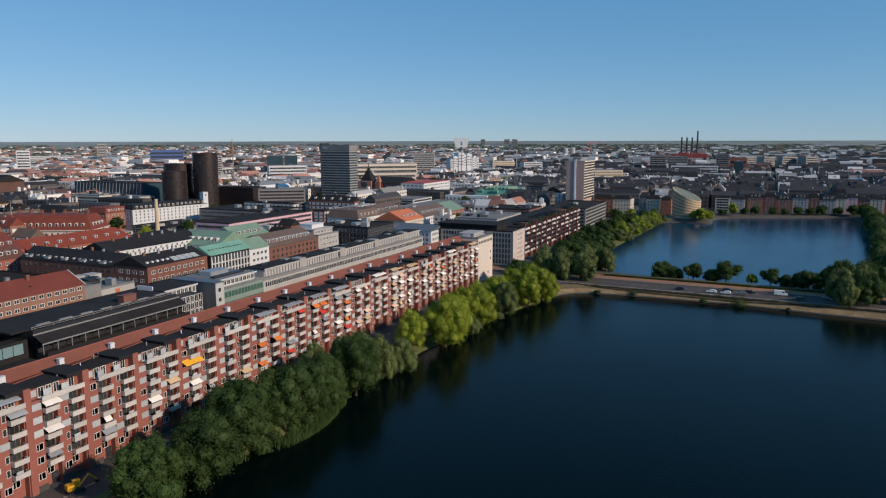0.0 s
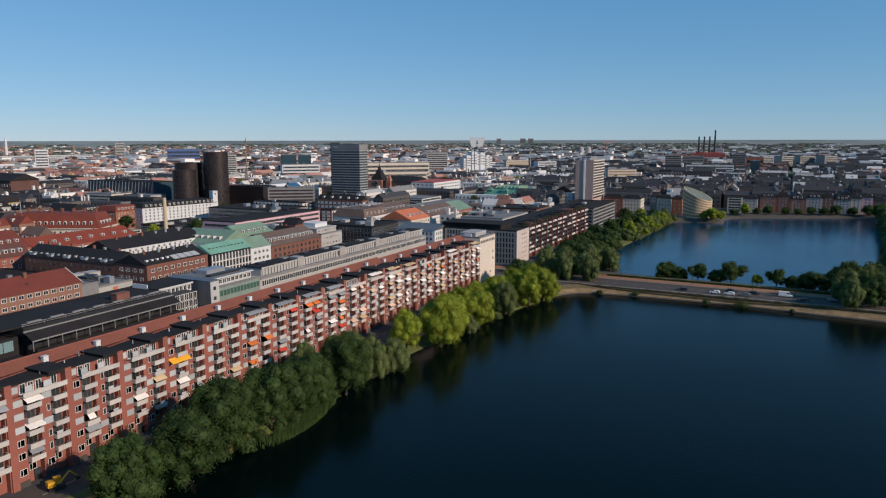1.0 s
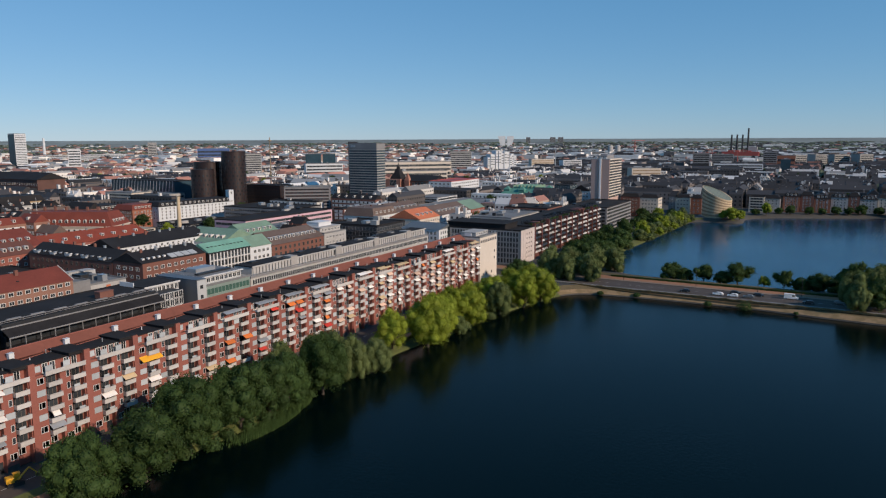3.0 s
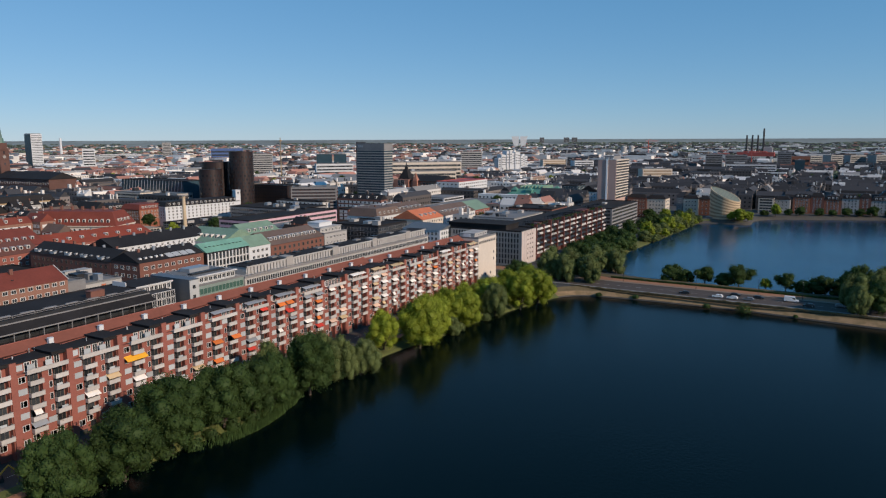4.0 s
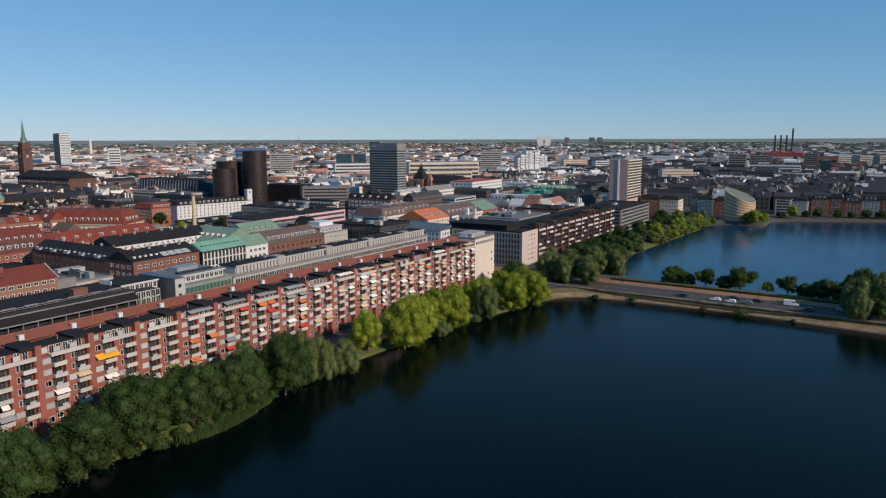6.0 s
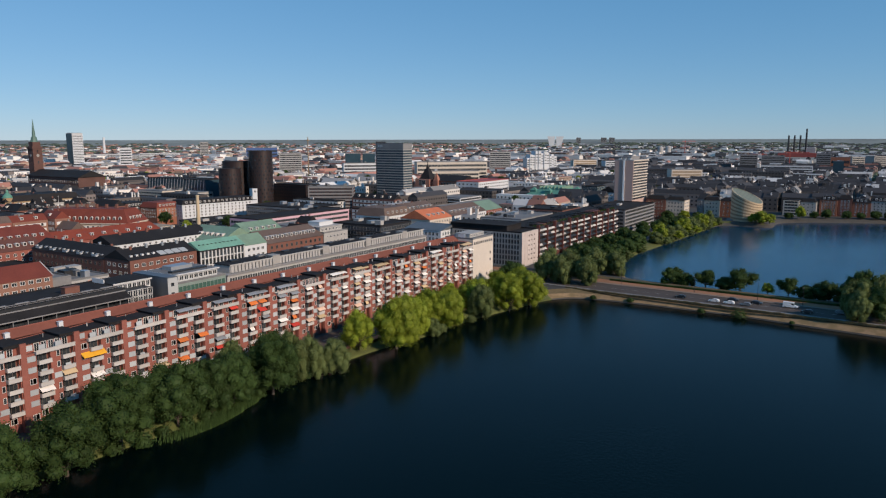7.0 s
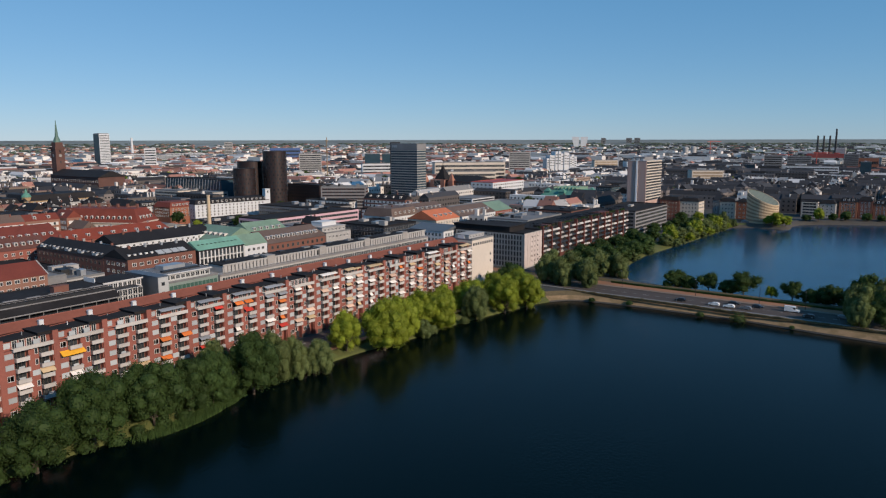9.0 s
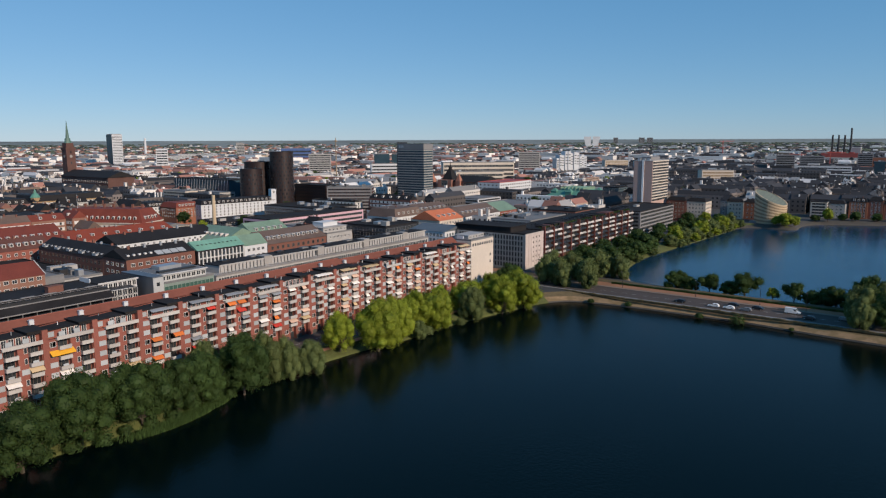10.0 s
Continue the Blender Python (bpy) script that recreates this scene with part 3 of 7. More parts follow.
for i in range(110):
    xa = 46 + i * 1.4
    k = max(q for q in range(len(DAM) - 1) if DAM[q][0] <= xa)
    (x0, y0), (x1, y1) = DAM[k], DAM[k + 1]
    ya = y0 + (y1 - y0) * (xa - x0) / (x1 - x0) - 10.2
    h = 0.35 + 0.5 * noise.noise((xa * 0.31, 4, 0))
    s.box(xa, xa + 1.4, ya - 0.6 - 0.4 * noise.noise((xa, 1, 0)), ya + 0.5, 2.6, 3.0 + max(0.15, h))
piece("hedge", s, M_DRYGRASS, "low brown-green scrub hedge along the road", "hedge")
# low hedge and wall along the far edge of the causeway
s = Shape()
for i in range(0, 60):
    xa, xb = 58 + i * 2.0, 58 + i * 2.0 + 2.0
    k = max(q for q in range(len(DAM) - 1) if DAM[q][0] <= xa)
    (x0, y0), (x1, y1) = DAM[k], DAM[k + 1]
    ya = y0 + (y1 - y0) * (xa - x0) / (x1 - x0) + 17.2
    h = 0.9 + 0.25 * noise.noise((xa * 0.7, 0, 0))
    s.box(xa, xb, ya - 0.6, ya + 0.6, 2.9, 3.0 + h)
piece("hedge", s, M_LEAF[1], "low dark hedge along the causeway", "hedge")


# ---- trees ----
def tree_mesh(seed, height, radius, clumps, cards, card, leaf, droop=0.0, low=0.18, fine=True, gap=0.0):
    """Trunk with limbs, and a crown of rounded leafy lobes with loose leaves round them."""
    rnd = random.Random(seed)
    tr = Shape()
    base = height * (low + 0.1)
    tr.tube((0, 0, -0.6), (0, 0, base), 0.03 * height, 0.02 * height, 8)
    ico = bmesh.new()
    bmesh.ops.create_icosphere(ico, subdivisions=2 if fine else 1, radius=1.0)
    iv = [v.co.copy() for v in ico.verts]
    fi = [tuple(v.index for v in f.verts) for f in ico.faces]
    ico.free()
    cr = Shape()
    centres = []
    zc = height * (0.5 + low / 2)
    half = height * (0.5 - low / 2)
    lean = Vector((rnd.uniform(-0.12, 0.12), rnd.uniform(-0.12, 0.12), 0)) * radius
    for k in range(clumps):
        u = (k + 0.5) / clumps
        el = math.asin(max(-1, min(1, 1 - 2 * u)))
        az = k * 2.39996 + rnd.uniform(-0.5, 0.5)
        if rnd.random() < gap:
            continue
        rr = rnd.uniform(0.56, 0.84)
        wide = radius * rr * (math.cos(el) * (1.0 - 0.30 * math.sin(el) ** 2) if el > 0 else math.cos(el) ** 0.4)
        c = Vector((math.cos(az) * wide, math.sin(az) * wide, zc + math.sin(el) * half * rr)) + lean * math.sin(el)
        r = radius * (rnd.uniform(0.19, 0.35) if clumps > 24 else rnd.uniform(0.24, 0.42))
        centres.append((c, r))
        tr.tube((0, 0, base * 0.85), tuple(c * 0.85 + Vector((0, 0, 0.1))), 0.012 * height, 0.003 * height, 5)
    centres.append((Vector((0, 0, zc)), radius * 0.66))
    weights = [r * r for c, r in centres]
    for ci, (c, r) in enumerate(centres):
        i0 = len(cr.v)
        for v in iv:
            d = 1 + 0.24 * noise.noise(v * 2.3 + Vector((ci * 3.1 + seed, 0, 0))) + 0.20 * noise.noise(v * 5.5 + Vector((0, ci * 2.7, seed)))
            p = c + Vector((v.x, v.y, v.z * 0.9)) * r * 0.80 * d
            if droop and v.z < 0:
                p.z += v.z * r * droop
            cr.v.append(tuple(p))
        for q in fi:
            cr.f.append(tuple(a + i0 for a in q))
            cr.m.append(0)
    for c, r in rnd.choices(centres, weights, k=cards):
        d = Vector((rnd.gauss(0, 1), rnd.gauss(0, 1), rnd.gauss(0.2, 1))).normalized()
        p = c + d * r * min(1.5, 0.74 + abs(rnd.gauss(0, 0.27)))
        if droop and d.z < 0:
            p.z += d.z * r * droop
        nrm = (d + Vector((rnd.uniform(-1, 1), rnd.uniform(-1, 1), rnd.uniform(-0.5, 1))) * 0.85).normalized()
        u = nrm.orthogonal().normalized()
        w = nrm.cross(u)
        sz = card * rnd.uniform(0.55, 1.25)
        a = rnd.uniform(0, 6.28)
        e, f = u * math.cos(a) + w * math.sin(a), w * math.cos(a) - u * math.sin(a)
        bend = nrm * sz * 0.25
        cr.poly([tuple(p - e * sz), tuple(p - f * sz * 0.6 + bend), tuple(p + e * sz - bend), tuple(p + f * sz * 0.6 + bend)])
    return tr.mesh("trunk", [M_BARK]), cr.mesh("crown", [leaf])


TREES = {
    "fresh": [tree_mesh(1, 14, 6.2, 40, 12000, 0.21, M_LEAF[0], low=0.06, gap=0.06), tree_mesh(2, 13, 6.6, 52, 12000, 0.21, M_LEAF[0], low=0.05, gap=0.1), tree_mesh(12, 14, 6.0, 34, 11000, 0.21, M_LEAF[0], low=0.05, gap=0.04)],
    "deep": [tree_mesh(3, 14, 6.2, 40, 12000, 0.21, M_LEAF[1], low=0.06, gap=0.06), tree_mesh(4, 12, 6.0, 52, 12000, 0.21, M_LEAF[1], low=0.05, gap=0.1), tree_mesh(13, 13, 6.2, 34, 11000, 0.21, M_LEAF[1], low=0.05, gap=0.04)],
    "willow": [tree_mesh(5, 13, 6.0, 46, 12000, 0.21, M_LEAF[2], droop=0.5, low=0.05), tree_mesh(6, 12, 5.4, 38, 11000, 0.21, M_LEAF[2], droop=0.6, low=0.05, gap=0.08)],
    "small": [tree_mesh(7, 12, 5.0, 12, 900, 0.50, M_LEAF[1], low=0.2, fine=False), tree_mesh(8, 12, 4.6, 12, 900, 0.50, M_LEAF[0], low=0.2, fine=False), tree_mesh(9, 12, 5.2, 10, 800, 0.50, M_LEAF[1], low=0.25, fine=False)],
    "open": [tree_mesh(10, 13, 6.0, 16, 3200, 0.30, M_LEAF[1], low=0.16, gap=0.3), tree_mesh(11, 12, 5.0, 14, 2800, 0.30, M_LEAF[1], low=0.14, gap=0.25)],
}
TREES_FAR = {
    "fresh": [tree_mesh(21, 14, 6.2, 20, 2300, 0.40, M_LEAF[0], low=0.06, gap=0.1), tree_mesh(22, 13, 6.6, 24, 2300, 0.40, M_LEAF[0], low=0.05, gap=0.1)],
    "deep": [tree_mesh(23, 14, 6.4, 20, 2300, 0.40, M_LEAF[1], low=0.06, gap=0.1), tree_mesh(24, 12, 6.0, 24, 2300, 0.40, M_LEAF[1], low=0.05, gap=0.1)],
    "willow": [tree_mesh(25, 13, 6.0, 20, 2300, 0.40, M_LEAF[2], droop=0.5, low=0.05, gap=0.1), tree_mesh(26, 13, 5.8, 24, 2300, 0.40, M_LEAF[2], droop=0.6, low=0.05, gap=0.1)],
}
TREE_LABELS = {"fresh": "leafy yellow-green broadleaf tree on the lake bank", "deep": "dense broadleaf tree in dark, shade-toned green on the bank", "willow": "rounded grey-green willow drooping over the bank",
               "small": "small green street tree in the town", "open": "dark green tree with an open crown by the causeway"}
_tn = 0


def tree(kind, x, y, z, height, radius, group="trees along the shore"):
    global _tn
    _tn += 1
    rnd = random.Random(_tn)
    stock = TREES_FAR[kind] if y > 238 and kind in TREES_FAR else TREES[kind]
    trunk, crown = stock[_tn % len(stock)]
    zs = 13.0
    t = thing("tree", x, y, z, TREE_LABELS[kind], "tree", group, rz=rnd.uniform(0, 360))
    t.scale = (radius / 6.0, radius / 6.0, height / zs)
    part("trunk", trunk, None, t)
    part("crown", crown, None, t)
    return t


# lakeside row below the apartments: kind, x, y, foot, height, radius
# dark kinds in the near half carry a cloud's shade in their colour
for k, x, y, z, h, r in (("deep", 27.0, -3.0, 1.4, 16.2, 7.0), ("deep", 28.6, 10.0, 0.6, 16.2, 8.4), ("deep", 26.2, 24.4, 1.2, 17.0, 8.2), ("deep", 20.0, 33.0, 2.6, 13.5, 6.0),
                         ("deep", 27.2, 39.4, 1.0, 18.0, 7.8), ("deep", 27.5, 49.5, 1.0, 14.5, 6.0), ("deep", 26.6, 57.5, 1.0, 16.4, 6.8), ("willow", 20.0, 63.5, 2.6, 13.5, 5.4),
                         ("deep", 29.2, 69.5, 0.6, 17.4, 7.0), ("willow", 25.5, 80.5, 1.5, 14.5, 5.6), ("willow", 20.5, 76, 2.6, 14.5, 4.8), ("willow", 28.2, 86.5, 1.0, 12.5, 4.6), ("willow", 31.4, 93.5, 0.4, 12.4, 5.8),
                         ("fresh", 25.2, 112.6, 1.8, 13.5, 5.8), ("fresh", 32.6, 123.8, 0.5, 18.0, 8.2), ("fresh", 30.2, 137.0, 0.9, 16.0, 6.2), ("willow", 33.6, 144.5, 0.6, 7.5, 3.8), ("fresh", 27.5, 150.5, 1.6, 14.5, 5.6), ("fresh", 33.0, 158.0, 0.8, 14.0, 5.4),
                         ("fresh", 26.5, 166.5, 1.8, 13.5, 5.8), ("willow", 35.8, 177.5, 0.8, 15.5, 6.0), ("fresh", 28.6, 183, 1.8, 13.5, 6.2), ("fresh", 40.0, 193.5, 0.7, 15.5, 6.4), ("fresh", 31.6, 199, 1.8, 14.0, 6.2), ("fresh", 42.4, 207.5, 0.9, 15.5, 6.4), ("fresh", 33.8, 214, 1.8, 14, 6.2),
                         ("deep", 24.5, 226, 2.8, 12.5, 5.8)):
    tree(k, x, y, z - 1.1, h + 0.6, r * (1.08 if y > 140 else 0.95))
# the willows where the causeway meets the town
for k, x, y, h, r in (("willow", 30.5, 250, 13.5, 5.4), ("willow", 40.5, 247.5, 14.0, 5.2), ("willow", 53.0, 249.0, 13.2, 5.2), ("willow", 46.5, 262, 12.5, 5.2), ("willow", 26, 266, 13.5, 6.0), ("willow", 36, 268, 14, 6.2),
                      ("willow", 46.5, 279, 14, 6.4), ("willow", 55.5, 281.5, 13.0, 5.6), ("deep", 36, 286, 14, 6.6), ("deep", 28, 300, 14, 6.2), ("deep", 41, 299, 13.5, 6.4), ("deep", 33, 316, 12.5, 6.2), ("deep", 24, 332, 12, 6.0)):
    tree(k, x, y, 2.2, h + 0.5, r * 1.12)
for i in range(15):
    y = 338 + i * 14.6
    sx = 41.0 + max(0.0, y - 390) * 0.055
    if i != 4:
        tree("deep" if i < 4 else "willow" if i % 3 else "fresh", sx - 5.0 + 1.2 * math.sin(i * 1.7), y, 1.6, 10.0 + 2.2 * math.sin(i * 2.3), 5.6 + 0.8 * math.sin(i * 3.1), "trees along the far lake")
    if i % 2:
        tree("deep", sx - 13.0 + 2 * math.sin(i), y + 5, 2.8, 10.0, 5, "trees along the far lake")
    if i > 4 or i in (0, 2):
        tree(("willow", "fresh", "willow")[i % 3], sx - 0.5 + 0.8 * math.sin(i * 2.9), y + 7.0, 0.5, 5.4 + 1.4 * math.sin(i * 1.9), 3.9 + 0.7 * math.sin(i * 2.7), "trees along the far lake")
# causeway trees and the grove at its end
for k, x, y, h, r in (("deep", 85.5, 276.5, 9.6, 5.9), ("deep", 91.5, 277, 8.2, 4.0), ("open", 100.5, 277, 10.2, 4.9), ("deep", 109.5, 277, 8.2, 4.6), ("open", 115.8, 277, 12.2, 6.4), ("small", 127.5, 276.5, 7.4, 3.6), ("open", 136.0, 276.5, 10.3, 4.4), ("deep", 143.5, 276.5, 7.8, 4.8),
                      ("deep", 152.0, 276, 9.8, 6.2), ("deep", 160.5, 278, 12.5, 5.6)):
    tree(k, x, y, 0.9, h, r, "trees on the causeway")
for k, x, y, h, r in (("deep", 164.5, 265, 16, 6.0), ("willow", 163.2, 250.5, 14.5, 5.4), ("willow", 164.5, 236.5, 12.5, 4.6), ("deep", 173, 242.5, 15, 6.2), ("willow", 173, 256, 16, 6.2), ("deep", 179, 266, 15.5, 6.6), ("willow", 186, 250, 16.5, 7.0), ("deep", 176, 282, 14.5, 6.8), ("deep", 188, 292, 16, 7.2),
                      ("deep", 192, 276, 17, 7.5), ("deep", 187, 308, 15, 7.2), ("deep", 189, 326, 14, 7.0), ("willow", 191, 345, 13, 6.6), ("deep", 193, 364, 14, 7.0), ("deep", 195, 384, 14, 7.0), ("deep", 198, 404, 14, 7.0), ("willow", 199, 424, 13, 6.8), ("deep", 201, 444, 14, 7.0), ("deep", 203, 464, 14, 7.0), ("deep", 204, 484, 14, 7.0), ("willow", 206, 504, 13, 6.8),
                      ("deep", 207, 524, 14, 7), ("deep", 209, 544, 14, 7.2), ("willow", 210, 564, 13, 7.0), ("deep", 211, 584, 14, 7.2), ("deep", 212, 604, 14, 7.2), ("deep", 211, 624, 14, 7.2)):
    tree(k, x, y, 2.6, h, r, "trees on the causeway")
# far shore
for x, y, h, r, k in ((80, 562, 10.5, 5.8, "fresh"), (73.5, 561.5, 7.5, 4.2, "fresh"), (86, 566, 8, 4.0, "fresh"), (103, 615, 11, 4.6, "fresh"), (122, 630, 9, 4.6, "deep"), (137, 636, 7, 4.2, "deep"), (158, 645, 8, 4.6, "deep"), (178, 652, 9, 5, "deep"), (192, 656, 8, 4.6, "deep"), (16, 452, 9, 5, "deep"), (22, 470, 9, 5, "deep"), (20, 490, 9, 5, "deep"), (28, 508, 9, 5, "willow"), (17, 528, 8, 4.5, "deep"), (14, 415, 9, 5, "deep"), (20, 395, 10, 5.5, "deep"), (20, 372, 10, 5.5, "deep"), (205, 655, 10, 6, "deep"), (214, 640, 12, 7, "deep"),
                   (112, 628, 6, 4.0, "deep"), (147, 641, 6, 3.8, "deep"), (168, 648, 7, 4.4, "deep"), (94, 612, 6.0, 4.0, "deep"), (22, 545, 9, 5, "fresh"), (8, 548, 9, 5, "deep"), (34, 549, 7, 4.4, "fresh")):
    tree(k, x, y, 2.9, h, r, "trees on the far shore")
# bush at the foot of the causeway and reeds along the bank
def bush(x, y, z, r, h, mat_i, label):
    rnd = random.Random(int(x * 10 + y))
    s = Shape()
    for k in range(420):
        d = Vector((rnd.gauss(0, 1), rnd.gauss(0, 1), abs(rnd.gauss(0, 1)))).normalized()
        p = Vector((d.x * r, d.y * r, d.z * h)) * rnd.uniform(0.55, 1.05)
        u = d.orthogonal().normalized()
        w = (d.cross(u) + d * rnd.uniform(-0.5, 0.5)).normalized()
        sz = rnd.uniform(0.18, 0.42)
        s.poly([tuple(p - u * sz), tuple(p - w * sz * 0.6), tuple(p + u * sz), tuple(p + w * sz * 0.6 + d * 0.1)])
    for k in range(5):
        s.tube((0, 0, -0.3), (rnd.uniform(-r, r) * 0.5, rnd.uniform(-r, r) * 0.5, h * 0.7), 0.06, 0.02, 5)
    ob = piece("bush", s, M_LEAF[mat_i], label, "bush", group="bushes on the banks")
    ob.location = (x, y, z)
bush(123.5, 232.2, 0.4, 3.3, 3.4, 1, "dark green bush leaning over the water")
for x, y, r in ((109, 231.5, 1.7), (78, 235.5, 1.6), (62, 232.5, 1.5), (143, 231.5, 0.9)):
    bush(x, y, 0.7, r, r * 0.9, 1, "low scrubby bush on the sandy bank")
for x, y, r in ((34, 150, 2.4), (36.5, 168, 2.2), (32, 129, 1.8), (27.6, 82, 1.4)):
    bush(x, y, 0.7, r, r * 1.1, 2, "grey-green bush at the water's edge")
for i in range(17):
    y = -16 + i * 6.3
    bush(27.0 + 0.8 * math.sin(i * 2.1) + (1.6 if 28 < y < 55 else 0), y, 0.5, 2.5 + 0.5 * math.sin(i * 1.3), 2.6 + 0.6 * math.sin(i * 3.7), 1, "dark green scrub under the lakeside trees")
rnd = random.Random(5)
s = Shape()
for k in range(7000):
    y = 30 + 40 * rnd.betavariate(2.2, 1.8)
    x = 31.6 - 0.010 * (y - 42) ** 2 + rnd.uniform(-2.4, 2.6) + 0.6 * noise.noise((y * 0.2, 0, 3))
    h = rnd.uniform(0.7, 1.7)
    a = rnd.uniform(0, 6.28)
    dx, dy = math.cos(a) * 0.10, math.sin(a) * 0.10
    s.poly([(x - dx, y - dy, -0.3), (x + dx, y + dy, -0.3), (x + dx * 2 + 0.1, y + dy * 2 + 0.1, h)])
piece("reeds", s, M_REED, "bed of green reeds at the water's edge", "reeds", "stuff")


# ---- the long brick apartment house by the lake ----
def apartment_house():
    """Eight storeys of red brick in bays of 13 m, with balconies, awnings and set-back top flats."""
    rnd = random.Random(11)
    FX, BACK, UNIT = 5.4, -9.5, 12.96
    Y0, NU = -50.9, 21
    house = thing("apartment_house", 0, 0, 3.0, "long red brick apartment house with white balconies and awnings", "apartment building")
    GZ = 3.0
    levels = [8.0 + 2.72 * k for k in range(6)]       # balcony floors; the last is the long top balcony
    bal_s = {}
    def slab(w):
        if w not in bal_s:
            s = Shape()
            s.box(-0.1, 1.15, -w / 2, w / 2, -0.16, 0.0)
            s.box(1.03, 1.15, -w / 2, w / 2, 0.0, 0.82)
            s.box(-0.1, 1.03, -w / 2, -w / 2 + 0.1, 0.0, 0.82)
            s.box(-0.1, 1.03, w / 2 - 0.1, w / 2, 0.0, 0.82)
            s.box(0.98, 1.2, -w / 2 - 0.03, w / 2 + 0.03, 0.82, 0.88)
            bal_s[w] = s.mesh("balcony", [M_BALC])
        return bal_s[w]
    def awning_mesh(w, drop, out, key):
        k = ("awn", w, drop, out, key)
        if k not in _cache:
            s = Shape()
            n = max(2, int(w / 0.8))
            for i in range(n):
                a, b = -w / 2 + w * i / n, -w / 2 + w * (i + 1) / n
                sag = 0.04 if i % 2 else 0.0
                s.poly([(0, a, 0), (out, a, -drop), (out, b, -drop), (0, b, 0)])
                s.poly([(out, a, -drop), (out, a, -drop - 0.22 - sag), (out, b, -drop - 0.22 - sag), (out, b, -drop)])
            s.poly([(0, -w / 2, 0), (out, -w / 2, -drop), (0, -w / 2, -0.08)])
            s.box(-0.08, 0.06, -w / 2, w / 2, -0.04, 0.1)
            _cache[k] = s.mesh("awning", [M_AWN[key]])
        return _cache[k]
    glass_wall = window_mesh(2.9, 2.25, M_DARKFRAME, None, 2, "balcony_door")
    top_door = window_mesh(1.36, 2.1, M_WHITEP, None, 1, "terrace_door")
    win_mid = pane_sheet("window", [-0.78, -0.68, -0.22, -0.12, 0.68, 0.78], [-0.74, -0.64, 0.64, 0.74], lambda i, j: j == 1 and i in (1, 3), 0.06, 0.0, [M_WHITEP, M_CURTAIN])
    win_small = window_mesh(0.8, 1.5, M_WHITEP, None, 0)
    win_teal = pane_sheet("window", [-0.78, -0.68, -0.22, -0.12, 0.68, 0.78], [-0.74, -0.64, 0.64, 0.74], lambda i, j: j == 1 and i in (1, 3), 0.06, 0.0, [M_WHITEP, M_GLASSGREEN])
    blind = Shape().box(0.0, 0.12, -0.98, 0.98, -0.62, 0.62).box(-0.05, 0.16, -1.0, 1.0, 0.62, 0.74).mesh("window_blind", [M_BLIND])
    for u in range(NU):
        y0 = Y0 + u * UNIT
        dz = 0.0 if y0 < 132 else -0.55
        top = 24.35 + dz
        # walls: a tall pier, the brick between, and recesses behind the balconies
        cols = [(0.0, 1.45, FX + 0.35, top + 0.25), (1.45, 3.75, FX, top - 2.75), (3.75, 7.05, FX - 1.3, top - 2.75), (7.05, 7.75, FX, top - 2.75), (7.75, 9.5, FX, top - 2.75), (9.5, 12.75, FX - 1.3, top - 2.75), (12.75, UNIT, FX, top - 2.75)]
        for a, b, x, zt in cols:
            part("pier" if x > FX else "brick_bay", Shape().box(BACK, x, y0 + a, y0 + b, GZ - 0.5 - 3.0, zt - 3.0), M_BRICK, house)
        # set-back top flats and the plinth
        part("top_flat", Shape().box(BACK, FX - 1.25, y0 + 1.45, y0 + UNIT, top - 2.75 - 3.0, top - 0.45 - 3.0), M_BRICK, house)
        part("plinth", Shape().box(FX, FX + 0.12, y0 + 1.45, y0 + 3.75, -0.5, 1.3), M_STONEBANK, house)
        part("plinth", Shape().box(FX, FX + 0.12, y0 + 7.05, y0 + 9.5, -0.5, 1.3), M_STONEBANK, house)
        # flat dark roofs of stair heads and of the flats between
        part("stair_head_roof", Shape().box(-1.9, FX - 0.1, y0 - 3.3, y0 + 1.48, top - 3.4, top - 3.0 + 0.28).box(-2.0, FX + 0.1, y0 - 3.5, y0 + 1.42, top - 3.0 + 0.28, top - 3.0 + 0.42), M_FELT, house)
        part("terrace_roof", Shape().box(-1.75, FX - 0.75, y0 + 1.5, y0 + UNIT - 3.5, top - 3.46, top - 3.22), M_FELT, house)
        # white chimney behind each stair head
        ch = Shape().box(-2.6, -1.7, y0 + 0.6, y0 + 1.75, top - 3.4, top - 3.0 + 1.55).box(-2.66, -1.64, y0 + 0.54, y0 + 1.81, top - 3.0 + 1.55, top - 3.0 + 1.65)
        part("chimney", ch, M_WHITE, house, "white rendered chimney")
        for k in range(rnd.randint(1, 3)):
            vy = y0 + rnd.uniform(3, 10)
            vx = rnd.uniform(-1.2, 2.8)
            part("vent_pipe", Shape().tube((vx, vy, top - 3.25), (vx, vy, top - 3.25 + rnd.uniform(0.5, 1.1)), 0.12, 0.12, 6), M_STEEL if rnd.random() < 0.6 else M_WHITE, house)
        # red-brown roof behind, with its ridge
        rz = top - 3.0 + 0.05
        roof = Shape()
        yb = y0 + UNIT
        for a, b in (((-1.9, rz - 0.1), (-4.6, rz + 1.75)), ((-4.6, rz + 1.75), (BACK - 0.4, rz - 0.4))):
            roof.poly([(a[0], y0, a[1]), (a[0], yb, a[1]), (b[0], yb, b[1]), (b[0], y0, b[1])], 0)
        roof.poly([(-1.9, y0, rz - 0.6), (-1.9, y0, rz - 0.1), (-4.6, y0, rz + 1.75), (BACK - 0.4, y0, rz - 0.4), (BACK - 0.4, y0, rz - 0.6)], 1)
